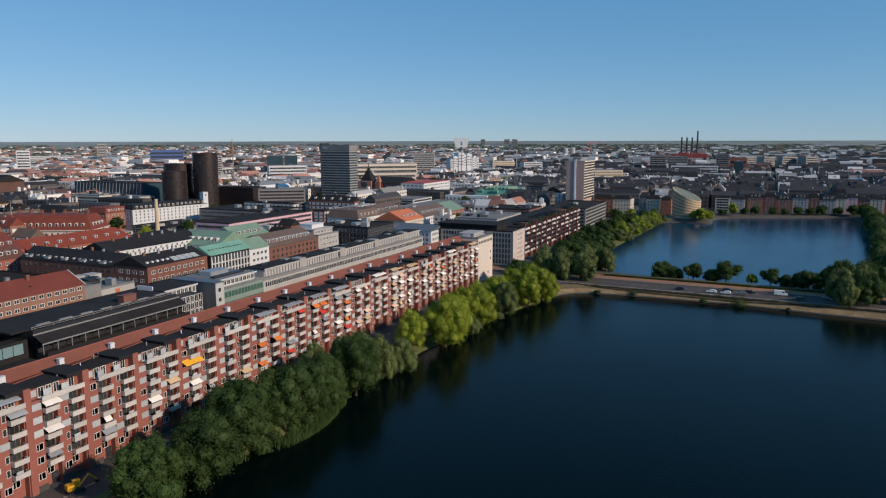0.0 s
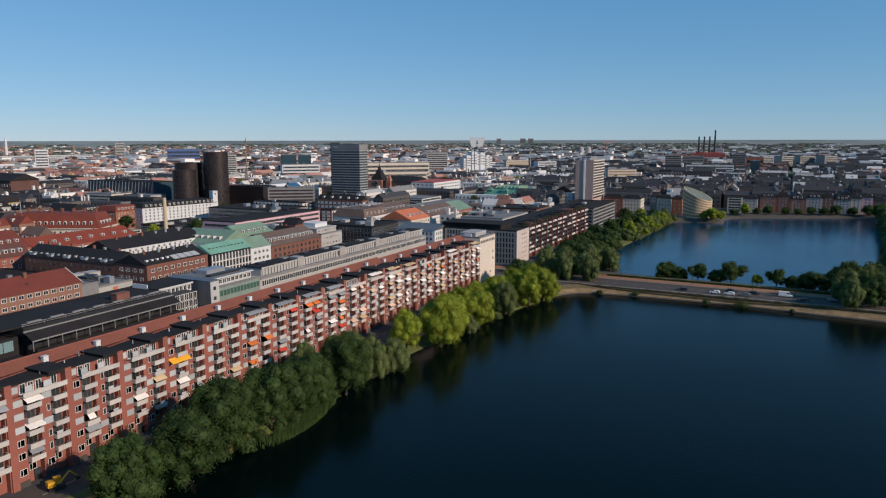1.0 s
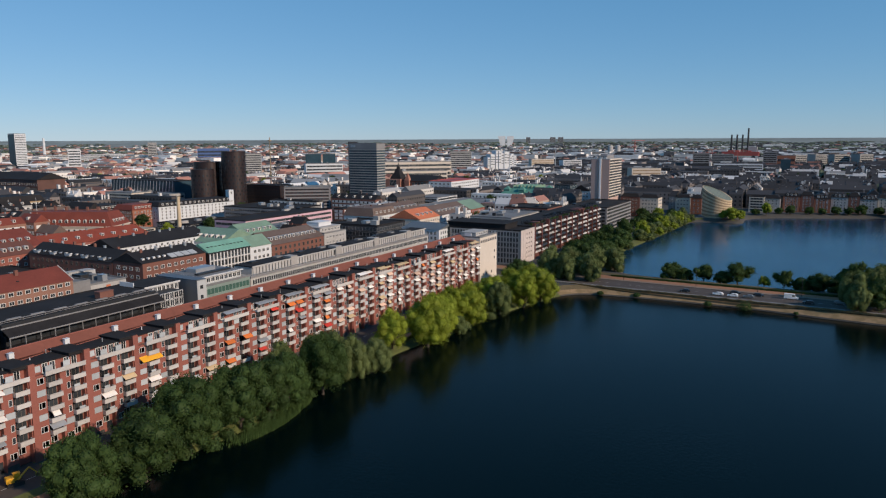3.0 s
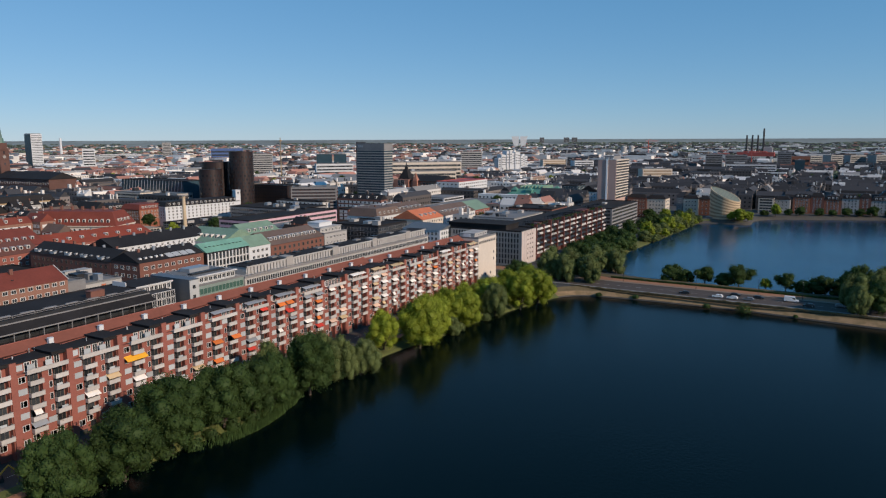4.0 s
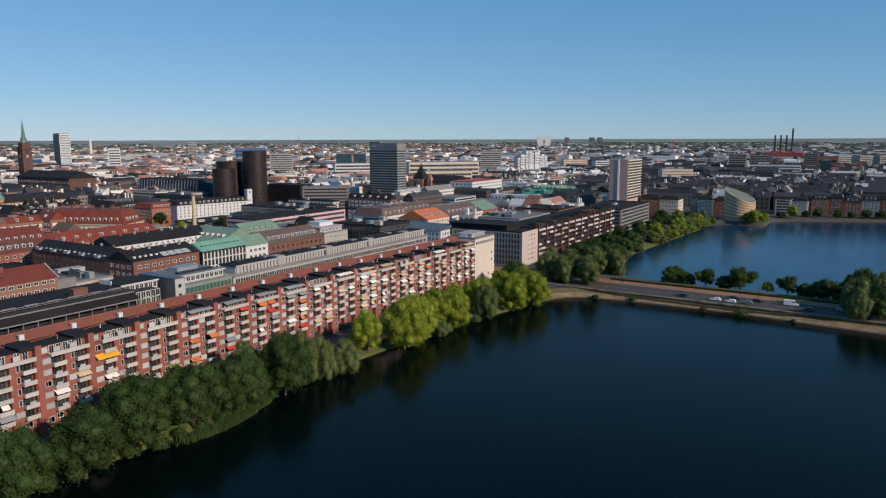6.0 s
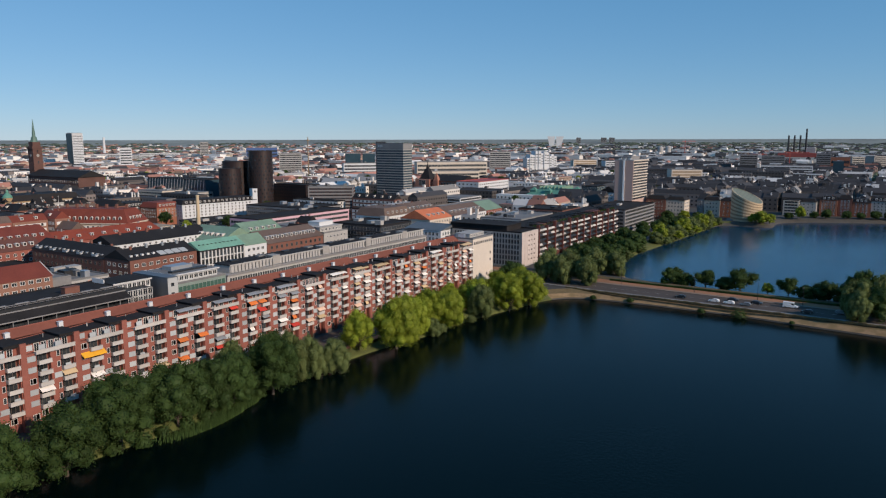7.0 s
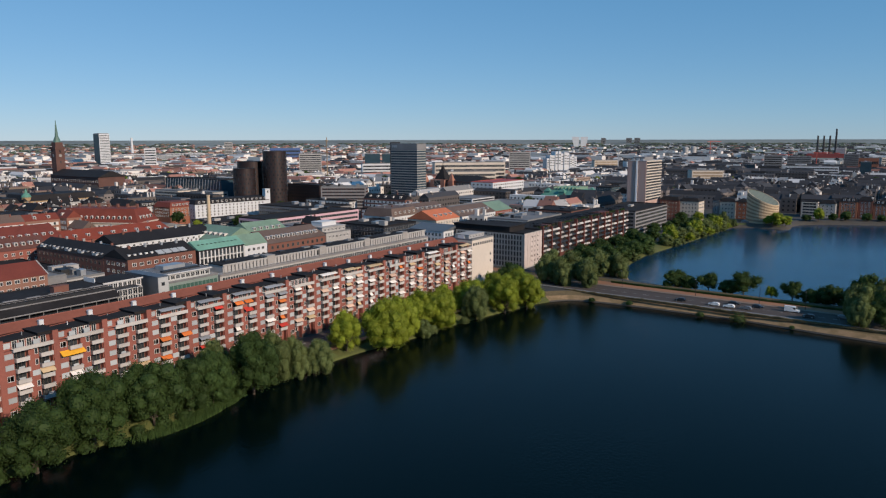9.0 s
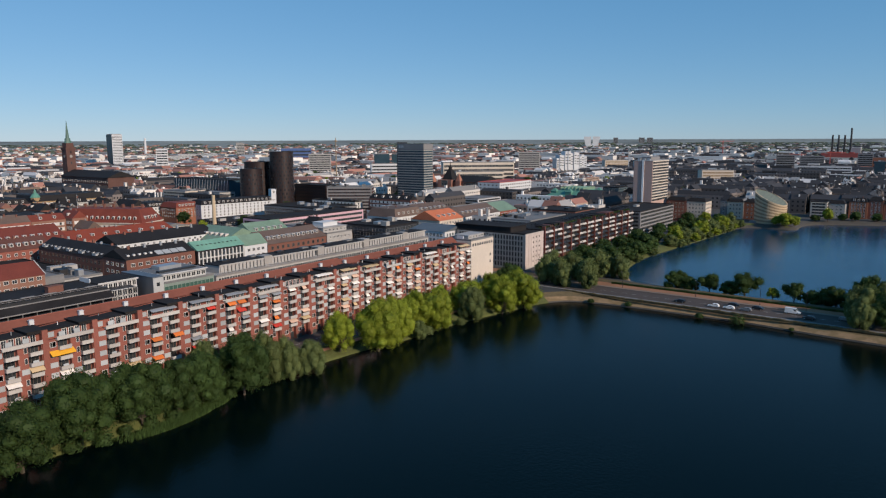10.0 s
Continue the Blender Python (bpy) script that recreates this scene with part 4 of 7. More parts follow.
        roof.poly([(-1.9, yb, rz - 0.6), (-1.9, yb, rz - 0.1), (-4.6, yb, rz + 1.75), (BACK - 0.4, yb, rz - 0.4), (BACK - 0.4, yb, rz - 0.6)], 1)
        roof.poly([(-0.35, y0, rz - 0.6), (-1.9, yb, rz - 0.6), (-1.9, yb, rz - 0.1), (-0.35, y0, rz - 0.1)], 1)
        roof.box(-4.75, -4.45, y0, yb, rz + 1.66, rz + 1.84, 1)
        part("roof", roof, [M_RUST, M_BRICK], house)
        # the two columns of balconies
        for ci, (yc, wy) in enumerate(((5.4, 2.55), (11.12, 8.65))):
            for k, z in enumerate(levels[:5]):
                zz = z + dz - 3.0
                w = 3.1 if ci == 0 else 3.0
                part("balcony", slab(w), None, house, at=(FX - 0.2, y0 + yc, zz))
                part("balcony_door", glass_wall, None, house, at=(FX - 1.3, y0 + yc, zz + 1.13))
                wz = zz + 1.45
                r = rnd.random()
                if r < (0.62 if ci == 0 else 0.30):
                    part("window_blind", blind, None, house, at=(FX + 0.02, y0 + wy, wz))
                else:
                    part("window", (win_mid if rnd.random() < 0.8 else win_teal) if ci == 0 else win_small, None, house, at=(FX, y0 + wy + (0.25 if ci else 0.05), wz))
                r = rnd.random()
                if r < (0.14 if y0 < 45 else 0.36 if y0 < 80 else 0.56):
                    zone = y0
                    if 55 < zone < 95:
                        col = rnd.choice(["orange", "red", "grey", "white", "white", "grey", "white"])
                    elif zone >= 95:
                        col = rnd.choice(["white", "white", "peach", "white", "cream", "orange", "peach", "white"])
                    else:
                        col = rnd.choice(["grey", "grey", "white", "white", "cream", "grey"])
                    part("awning", awning_mesh(*rnd.choice(((3.4, 0.95, 1.5), (2.9, 0.75, 1.25), (3.6, 0.8, 1.7), (1.7, 1.1, 1.0))), col), None, house, at=(FX - 0.28, y0 + yc, zz + 2.46))
                elif r < 0.40:
                    part("parasol_screen", Shape().box(-0.03, 0.03, -0.7, 0.7, 0, 1.3), M_BLIND, house, at=(FX + 0.6, y0 + yc + rnd.uniform(-0.6, 0.6), zz + 0.05))
        # windows of the lower floors
        for yc in (2.6, 5.4, 8.6, 11.1):
            part("window", win_mid, None, house, at=((FX if yc in (2.6, 8.6) else FX - 1.3), y0 + yc, 3.1))
        part("door", Shape().box(-0.05, 0.08, -0.75, 0.75, 0, 2.3, 0).box(0.08, 0.1, -0.55, 0.55, 0.9, 2.1, 1), [M_DARKMETAL, M_GLASS], house, at=(FX - 1.3, y0 + 6.2, 0.05))
        # the long top balcony, its doors and screens
        zl = levels[5] + dz - 3.0
        part("long_balcony", Shape().box(-1.3, 1.0, y0 + 3.3, y0 + UNIT - 0.15, zl - 0.2, zl).box(0.88, 1.0, y0 + 3.3, y0 + UNIT - 0.15, zl, zl + 0.72).box(0.84, 1.04, y0 + 3.25, y0 + UNIT - 0.1, zl + 0.72, zl + 0.8), M_BALC, house, at=(FX, 0, 0))
        for yc in (4.6, 6.3, 8.0, 9.6, 11.4):
            if rnd.random() < 0.85:
                part("terrace_door", top_door, None, house, at=(FX - 1.25, y0 + yc, zl + 1.06))
        part("window_blind", blind, None, house, at=(FX - 1.22, y0 + 2.6, zl + 1.1))
        r = rnd.random()
        if r < 0.5:
            c = "grey" if y0 < 95 else rnd.choice(["white", "white", "cream", "grey"])
            if -12 < y0 < 2:
                c = "navy"
            part("awning", awning_mesh(8.0, 0.45, 1.9, c), None, house, at=(FX - 1.25, y0 + 8.3, zl + 2.25))
        elif r < 0.9:
            for yc in (5.0, 8.8):
                part("glass_screen", Shape().box(0, 0.05, -0.8, 0.8, 0, 1.6).box(-0.02, 0.07, -0.85, 0.85, 1.6, 1.7), M_BLIND, house, at=(FX - 0.2, y0 + yc + rnd.uniform(-0.5, 0.5), zl))
    # awnings that stand out: a yellow pair and the orange ones near the middle
    for ya, k, col in ((30.0, 3, "yellow"), (33.0, 3, "yellow"), (84.5, 4, "orange"), (88.2, 4, "orange"), (88.2, 3, "red"), (58.0, 2, "orange"), (58.0, 0, "orange"), (65.0, 2, "orange")):
        part("awning", awning_mesh(3.1, 0.85, 1.45, col), None, house, at=(FX - 0.05, ya, levels[k] - 3.0 + 2.45))
apartment_house()

# pale end block, stepped up towards the back
end = block("office_building", "cream rendered block closing the end of the brick apartments", -9.5, 6.0, 221.6, 241.2, 24.6, M_ENDWALL, "flat", M_ROOFGREY, faces=(), style="none", plant=0)
for k in range(9):
    part("window", window_mesh(1.25, 1.35, M_CONCRETE_D), None, end, at=(7.75, -8.2 + k * 2.05, 19.4))
for z, ys in ((13.2, (7,)), (9.8, (7,)), (3.2, (-6, -2, 3.6))):
    for y in ys:
        part("window", window_mesh(1.05, 1.3, M_CONCRETE_D), None, end, at=(7.75, y, z))
part("terrace_wall", Shape().box(-4.0, 4.0, -6.5, 7.0, 21.6, 23.3).box(-4.2, 4.2, -6.7, 7.2, 23.3, 23.5), M_CONCRETE, end)
for k in range(5):
    part("window", window_mesh(1.4, 1.1, M_WHITEP), None, end, at=(4.0, -5.0 + k * 2.6, 22.55))
for k in range(11):
    part("railing_post", Shape().box(7.35, 7.42, -9.4 + k * 1.88, -9.33 + k * 1.88, 21.9, 23.0), M_STEEL, end)
part("railing", Shape().box(7.34, 7.43, -9.4, 9.45, 22.95, 23.03).box(7.34, 7.43, -9.4, 9.45, 22.45, 22.5), M_STEEL, end)
part("parapet_sign", Shape().box(-0.5, 3.2, -9.7, -9.4, 21.5, 23.6), M_WHITE, end, "plain white rooftop box")


# ---- blocks behind the apartments ----
TAKEN = []


def claim(x0, x1, y0, y1):
    TAKEN.append((x0, x1, y0, y1))


def blk(name, label, x0, x1, y0, y1, top, wall, *a, **k):
    claim(x0, x1, y0, y1)
    return block(name, label, x0, x1, y0, y1, top, wall, *a, **k)


# dark flat-roofed office: front canopy on posts, clerestory, wide felt roof
claim(-50, -28, -50, 66)
dark = thing("office_building", -39, 40, 3.0, "low dark flat-roofed office with a steel front canopy", "office building")
part("wall", Shape().box(-10, 7.6, -22, 26, -0.5, 16.6), M_DARKMETAL, dark)
part("terrace", Shape().box(7.6, 11, -22, 26, -0.5, 16.2).box(10.8, 11, -22, 26, 16.2, 16.6), M_FELT, dark)
for k in range(12):
    part("window", window_mesh(3.6, 1.9, M_DARKMETAL, None, 2), None, dark, at=(7.6, -19.8 + k * 4.0, 17.65))
part("wall", Shape().box(-10, 7.55, -22, 26, 16.6, 18.8), M_DARKMETAL, dark)
part("canopy", Shape().poly([(10.2, -22.6, 18.9), (10.2, 26, 18.9), (7.0, 26, 20.7), (7.0, -22.6, 20.7)]).poly([(10.2, -22.6, 18.75), (7.0, -22.6, 20.5), (7.0, 26, 20.5), (10.2, 26, 18.75)]), M_FELT, dark)
part("canopy_edge", Shape().box(10.2, 10.42, -22.7, 26.1, 18.62, 18.95), M_CONCRETE_D, dark, "pale steel edge beam")
for k in range(13):
    part("post", Shape().box(10.2, 10.38, -22.6 + k * 4.03, -22.42 + k * 4.03, 16.2, 18.7), M_CONCRETE_D, dark)
part("clerestory", Shape().box(-10, 6.2, -22, 26, 18.8, 21.6), M_DARKMETAL, dark)
part("upper_beam", Shape().box(6.9, 7.15, -22.7, 26.1, 20.62, 20.95), M_CONCRETE_D, dark, "pale steel beam")
part("roof", Shape().box(-10.3, 5.0, -27, 25, 21.6, 22.0).box(-10.3, -10.0, -27, 25, 22.0, 22.25), M_FELT, dark)
part("handrail", Shape().box(5.4, 5.55, -22, 26.6, 22.3, 22.45).box(5.4, 5.52, -22, 26.6, 21.85, 21.95), M_CONCRETE_D, dark)
for k in range(9):
    part("post", Shape().box(5.4, 5.52, -21.8 + k * 6.0, -21.68 + k * 6.0, 21.5, 22.4), M_CONCRETE_D, dark)
for k in range(7):
    part("skylight", Shape().box(3.0, 3.7, -19 + k * 6.5, -15.2 + k * 6.5, 22.0, 22.22), M_CONCRETE_D, dark)
part("plant_box", Shape().box(0.6, 3.0, 8.8, 13.4, 22.0, 23.9).box(0.5, 3.1, 8.7, 13.5, 23.9, 24.05), M_BRICK_DARK, dark)
# its older wing with a blue-green screen and roof plant
wing = blk("office_building", "older dark office wing with a blue-green louvre screen", -52, -33, -50, 16.5, 22.4, M_FELT, "flat", M_FELT, faces=(), style="none", plant=9)
for k in range(24):
    part("louvre", Shape().box(9.5, 9.75, -32.8 + k * 2.7, -30.3 + k * 2.7, 16.6, 19.2), M_TEAL, wing)
part("lower_roof", Shape().box(9.5, 14, -33, 33, -0.5, 15.2), M_FELT, wing)
# white framed stair hall
claim(-50, -30, 66, 80)
gp = thing("glass_pavilion", -40, 73, 3.0, "white framed glass stair hall beside the dark office", "glass hall")
part("wall", Shape().box(-9, 8.6, -6.6, 2.6, -0.5, 20.3), M_DARKMETAL, gp)
part("top_storey", Shape().box(-9, 3.0, -8.0, 5.6, -0.5, 22.0), M_WHITE, gp)
part("roof", Shape().box(-9.3, 3.4, -8.2, 6.0, 22.0, 22.3), M_FELT, gp)
part("roof_edge", Shape().box(3.4, 3.6, -8.2, 6.0, 21.9, 22.4), M_WHITEP, gp)
for k in range(8):
    part("window", window_mesh(1.45, 1.9, M_WHITEP), None, gp, at=(3.0, -7.1 + k * 1.68, 20.75))
for j in range(3):
    for k in range(5):
        part("window", window_mesh(1.65, 2.2, M_WHITEP), None, gp, at=(8.6, -5.7 + k * 1.8, 14.6 + j * 2.35))
part("side_glazing", ribbon_mesh(11, 4.2, M_WHITEP), None, gp, at=(2, -6.6, 16.8), rz=-math.pi / 2)
part("gable_panel", Shape().box(-8, -1.5, -8.3, -8.0, 20.0, 23.4), M_WHITE, gp, "plain white rooftop panel")
# blue-grey office with green glazing
claim(-50, -30, 80, 107)
g2 = thing("office_building", -40, 94, 3.0, "blue-grey clad office with green glass lower floors", "office building")
part("wall", Shape().box(-10, 9.0, -9.1, 11.6, -0.5, 19.4), M_GREENCLAD, g2)
part("stair_block", Shape().box(-10, 9.2, -13.2, -9.1, -0.5, 22.4).box(-10.1, 9.3, -13.3, -9.0, 22.4, 22.55), M_GREYBLUE, g2)
part("stair_front", Shape().box(9.2, 9.3, -13.1, -9.2, -0.5, 22.2), M_GREYPAINT, g2)
for z in (13.2, 16.6, 19.9):
    part("window", window_mesh(1.2, 1.2, M_DARKMETAL, None, 0), None, g2, at=(9.3, -11.3, z))
for k in range(5):
    part("window", ribbon_mesh(20, 1.9, M_GREENCLAD, M_GLASSGREEN, 1.6), None, g2, at=(9.0, 1.2, 3.5 + k * 3.5))
part("terrace_deck", Shape().box(-10, 9.0, -9.1, 11.6, 19.4, 19.5).box(8.8, 9.0, -9.1, 11.6, 19.5, 20.2), M_ROOFGREY, g2)
part("top_storey", Shape().box(-9.5, 6.0, -8.4, 10.4, 19.5, 22.0), M_GREYPAINT, g2)
part("top_roof", Shape().box(-9.8, 6.9, -8.6, 10.8, 22.0, 22.35), M_WHITEP, g2)
part("roof_deck", Shape().box(-9.4, 6.2, -8.2, 10.4, 22.35, 22.4), M_ROOFGREY, g2)
for k in range(9):
    part("window", window_mesh(1.75, 1.6, M_WHITEP), None, g2, at=(6.0, -7.2 + k * 2.05, 20.8))
part("plant_box", Shape().box(-6, -1, -4, 5, 22.4, 23.8), M_STEEL, g2)
part("plant_box", Shape().box(1.5, 3.5, -7, 8, 22.4, 23.0), M_DARKMETAL, g2)
# long concrete slab with stair towers
claim(-52, -32, 107, 241)
slab = thing("office_building", -42, 174, 3.0, "long pale concrete office slab with stair towers", "office building")
part("wall", Shape().box(-2, 9, -66, 66, -0.5, 18.6), M_CONCRETE, slab)
part("top_storey", Shape().box(-1.5, 7.0, -63, 66, 18.6, 21.6), M_CONCRETE, slab)
part("roof", Shape().box(-1.8, 7.45, -63.2, 66.2, 21.6, 21.95), M_FELT, slab)
part("roof_edge", Shape().box(7.45, 7.6, -63.2, 66.2, 21.45, 22.0), M_CONCRETE, slab)
TOWERS = (-39.7, -10.2, 19.5, 48.5)
fin = Shape().box(0, 0.42, -0.62, 0.62, -1.45, 1.35).mesh("fin", [M_CONCRETE])
for k in range(72):
    y = -62 + k * 1.77
    if all(abs(y - c) > 2.4 for c in TOWERS):
        part("fin", fin, None, slab, at=(7.0, y, 20.15))
for a, b in zip((-62.6,) + TOWERS, TOWERS + (65.6,)):
    part("window", ribbon_mesh(b - a - 4, 1.9, M_CONCRETE_D, None, 1.77), None, slab, at=(7.0, (a + b) / 2, 20.1))
for z in (4.1, 7.8, 11.5, 15.2):
    part("window", ribbon_mesh(130, 1.8, M_WHITEP, None, 1.25), None, slab, at=(9, 0, z + 1.3))
part("walkway_edge", Shape().box(9.0, 9.25, -66, 66, 18.1, 18.75), M_CONCRETE_D, slab, "grey concrete walkway parapet")
part("handrail", Shape().box(8.8, 8.95, -66, 66, 19.35, 19.47), M_STEEL, slab)
for k in range(34):
    part("post", Shape().box(8.83, 8.92, -65.8 + k * 3.98, -65.7 + k * 3.98, 18.6, 19.35), M_STEEL, slab)
for yy in TOWERS:
    part("stair_tower", Shape().box(3.5, 7.7, yy - 1.95, yy + 1.95, -0.5, 22.5).box(3.4, 7.8, yy - 2.05, yy + 2.05, 22.5, 22.65), M_CONCRETE_M, slab)
for k in range(9):
    part("plant_box", Shape().box(0, 2.4, -58 + k * 14, -54.5 + k * 14, 21.95, 22.5), M_ROOFGREY if k % 2 else M_DARKMETAL, slab)

blk("office_annex", "low dark-roofed annex with white roof boxes", -81, -49, 100, 133, 17.5, M_CONCRETE_D, "flat", M_FELT, style="ribbon", storeys=4, plant=6)
blk("office_annex", "dark low annex with a long felt roof", -80, -49, 136, 226, 15.0, M_BRICK_DARK, "flat", M_FELT, style="ribbon", storeys=4, plant=7)
# second row along the next street
rb = blk("brick_building", "brick office with a red tiled roof and white windows", -88, -72, -50, 64.8, 24.7, M_BRICK_BROWN, "ridge_y", M_TILE_RED, 4.2, faces=(), style="none", over=0.25)
for k in range(24):
    for z in (14.7, 17.8, 20.6):
        part("window", window_mesh(1.75, 1.35, M_WHITEP), None, rb, at=(8, 55.4 - k * 2.72, z))
part("gable_coping", Shape().poly([(8.3, 57.5, 21.75), (0, 57.5, 26.05), (0, 57.9, 26.05), (8.3, 57.9, 21.75)]).poly([(0, 57.5, 26.05), (-8.3, 57.5, 21.75), (-8.3, 57.9, 21.75), (0, 57.9, 26.05)]), M_CONCRETE, rb)
blk("service_block", "plain grey-brown windowless block beside the brick gable", -90, -73, 65.2, 72, 23.2, M_CONCRETE_D, "flat", M_ROOFGREY, faces=(), style="none")
sv = blk("service_block", "dark-glazed service block in a pale concrete frame", -96, -74, 72.2, 87, 21.3, M_CONCRETE, "flat", M_ROOFGREY, faces=("+x",), style="ribbon", storeys=4, wh=2.4, frame=M_CONCRETE, plant=7)
part("orange_panel", Shape().box(11, 11.14, -0.9, 0.9, 15.2, 17.3), M_TILE_ORANGE, sv, "bright orange panel")
cw = blk("courtyard_building", "brick corner wing under a dark slate roof", -102, -84.5, 103, 135.5, 23.2, M_BRICK_DARK, "ridge_y", M_SLATE, 3.8, faces=("+x", "-y"), storeys=6, step=3.3, ww=1.9, wh=1.5, over=0.3, skip=2)
for k in range(4):
    y = -1.5 + k * 3.6
    part("roof_panel", Shape().poly([(8.2, y, 20.75), (8.2, y + 3.1, 20.75), (5.2, y + 3.1, 22.0), (5.2, y, 22.0)]).poly([(8.2, y, 20.6), (5.2, y, 21.85), (5.2, y + 3.1, 21.85), (8.2, y + 3.1, 20.6)]), M_GREYPAINT, cw, "pale roof glazing panel")
for k in range(5):
    part("roof_light", Shape().box(-0.5, 0.5, -0.5, 0.5, -0.2, 0.5), M_WHITEP, cw, at=(6.2, -14 + k * 2.6, 21.4))
cs = blk("courtyard_building", "dark slate-roofed wing with small roof lights", -158, -102.5, 103, 117, 22.4, M_BRICK_DARK, "ridge_x", M_SLATE, 4.2, faces=("-y",), storeys=6, step=3.2, ww=1.3, wh=1.6, over=0.3, frame=M_DARKFRAME, skip=2)
cr = blk("courtyard_building", "rear wing with a white attic row under slate", -150, -131, 126, 181, 22.8, M_WHITE, "ridge_y", M_SLATE, 4.0, faces=("+x",), storeys=6, step=2.7, ww=1.2, wh=1.5, dormers=0, over=0.3, skip=2)
rnd = random.Random(41)
for k in range(15):
    x = -26 + k * 3.6 + rnd.uniform(-0.4, 0.4)
    part("roof_light", Shape().box(-0.55, 0.55, -0.5, 0.5, -0.2, 0.35), M_DORMER if rnd.random() < 0.55 else M_STEEL, cs, at=(x, -5.3, 20.6))
    if k % 3 == 1:
        part("roof_terrace", Shape().box(-1.5, 1.5, -0.7, 0.7, -0.1, 0.5).box(-1.5, 1.5, -0.75, -0.68, 0.5, 1.0), M_GREYPAINT, cs, at=(x, -6.4, 20.0))
for t, along, zr, n in ((cs, 0, 23.6, 7), (cw, 1, 24.0, 4), (cr, 1, 23.8, 6)):
    for k in range(n):
        c = (k + 0.5 - n / 2) * (7.2 if along == 0 else 7.6) + rnd.uniform(-1, 1)
        q = rnd.uniform(0.5, 1.5)
        bx, by = (c, q) if along == 0 else (q, c)
        part("chimney", Shape().box(bx - 0.35, bx + 0.35, by - 0.5, by + 0.5, zr - 2.4, zr + rnd.uniform(0.5, 1.3)), rnd.choice([M_BRICK_DARK, M_CONCRETE_M, M_STEEL]), t)
for k in range(16):
    part("attic_window", window_mesh(1.3, 1.2, M_WHITEP, None, 1), None, cr, at=(9.5, -25 + k * 3.35, 18.6))
for k in range(6):
    part("chimney", Shape().box(-0.4, 0.4, -0.55, 0.55, 23.5, 26.9), M_BRICK_DARK, rb, at=(1.2, -40 + k * 16.5, 0))
    part("roof_light", Shape().box(-0.4, 0.4, -0.35, 0.35, -0.15, 0.12), M_DARKMETAL, rb, at=(4.2, -34 + k * 15.0, 23.8))
cp = blk("town_house", "white framed building with a bright green copper roof", -95, -83, 136, 161.2, 23.0, M_DARKMETAL, "ridge_y", M_COPPER, 3.6, faces=("+x",), style="ribbon", wh=2.3, storeys=6, frame=M_DARKMETAL, over=0.5, margin=0.2, skip=2)
for k in range(13):
    part("pier", Shape().box(6.0, 6.4, -0.28, 0.28, -0.5, 19.3), M_WHITEP, cp, at=(0, -12.3 + k * 2.05, 0))
for k in range(5):
    part("floor_band", Shape().box(6.0, 6.25, -12.5, 12.5, 3.6 + k * 3.1, 4.1 + k * 3.1), M_WHITEP, cp)
for k in range(10):
    part("skylight", Shape().box(-0.5, 0.5, -0.35, 0.35, -0.1, 0.12), M_DARKMETAL, cp, at=(3.2, -10.6 + k * 2.3, 22.0))
blk("town_house", "white house with a dull green copper roof", -95, -83, 161.6, 175.4, 22.0, M_WHITE, "ridge_y", M_COPPER2, 4.6, faces=("+x",), step=2.6, ww=1.7, wh=1.5, storeys=6, over=0.3, skip=2)
blk("town_house", "dark brick house with a brown tiled roof", -105, -83, 175.8, 216, 21.0, M_BRICK_DARK, "ridge_y", M_TILE_BROWN, 5.4, faces=("+x", "-y"), step=3.2, ww=1.5, wh=1.7, storeys=6, frame=M_DARKFRAME, over=0.4, dormers=3.1, skip=2)
stp = blk("town_house", "pale stone house with stepped roof terraces", -100, -83, 216.5, 236, 22.0, M_CONCRETE, "flat", M_ROOFGREY, step=2.6, ww=1.3, wh=1.3, storeys=6, plant=2, skip=2)
part("upper_storey", Shape().box(-7, 5.5, -9.5, 8.5, 18.9, 21.6).box(-7.3, 6.0, -9.8, 8.8, 21.6, 21.9), M_CONCRETE, stp)
for k in range(6):
    part("window", window_mesh(1.5, 1.3, M_WHITEP), None, stp, at=(5.5, -7.5 + k * 2.9, 20.3))
part("upper_storey", Shape().box(-6, 2, -6, 5, 21.9, 24.0).box(-6.2, 2.3, -6.2, 5.2, 24.0, 24.2), M_WHITE, stp)
blk("office_building", "dark curtain-walled office with pale floor bands", -112, -77, 258, 289, 21.8, M_DARKMETAL, "flat", M_FELT, style="ribbon", storeys=6, wh=1.9, frame=M_CONCRETE_D, plant=5, margin=0.4)
blk("office_building", "white and blue glazed office with a sloped glass roof", -64, -39.5, 264, 290, 21.0, M_WHITE, "ridge_x", M_PALEBLUE, 2.5, style="punch", step=2.4, ww=1.6, wh=1.9, storeys=6, glass=M_GLASSBLUE)

# the grey block at the causeway corner: camera face coloured darker for its shade, pale end to the lake
gb = blk("office_building", "grey concrete office block with slim windows and dark roof", -38, 5.6, 274, 294, 21.8, M_CONCRETE_M, "flat", M_FELT, faces=("-y",), step=1.75, ww=0.9, wh=2.2, storeys=6, frame=M_DARKMETAL, bars=0, over=0)
part("end_wall", Shape().box(21.8, 22.0, -10.1, 10.1, 0, 18.9), M_CONCRETE, gb)
for j in range(6):
    part("end_panel", Shape().box(22.0, 22.12, -10.0 + j * 3.36, -6.78 + j * 3.36, 0.6, 18.7), M_ENDPANEL, gb, "tall pale stone panel")
for k in range(6):
    for j in range(3):
        part("window", window_mesh(1.0, 1.1, M_ENDPANEL, M_GLASS, 0), None, gb, at=(22.12, -1.6 + j * 3.36, 3.4 + k * 2.6))
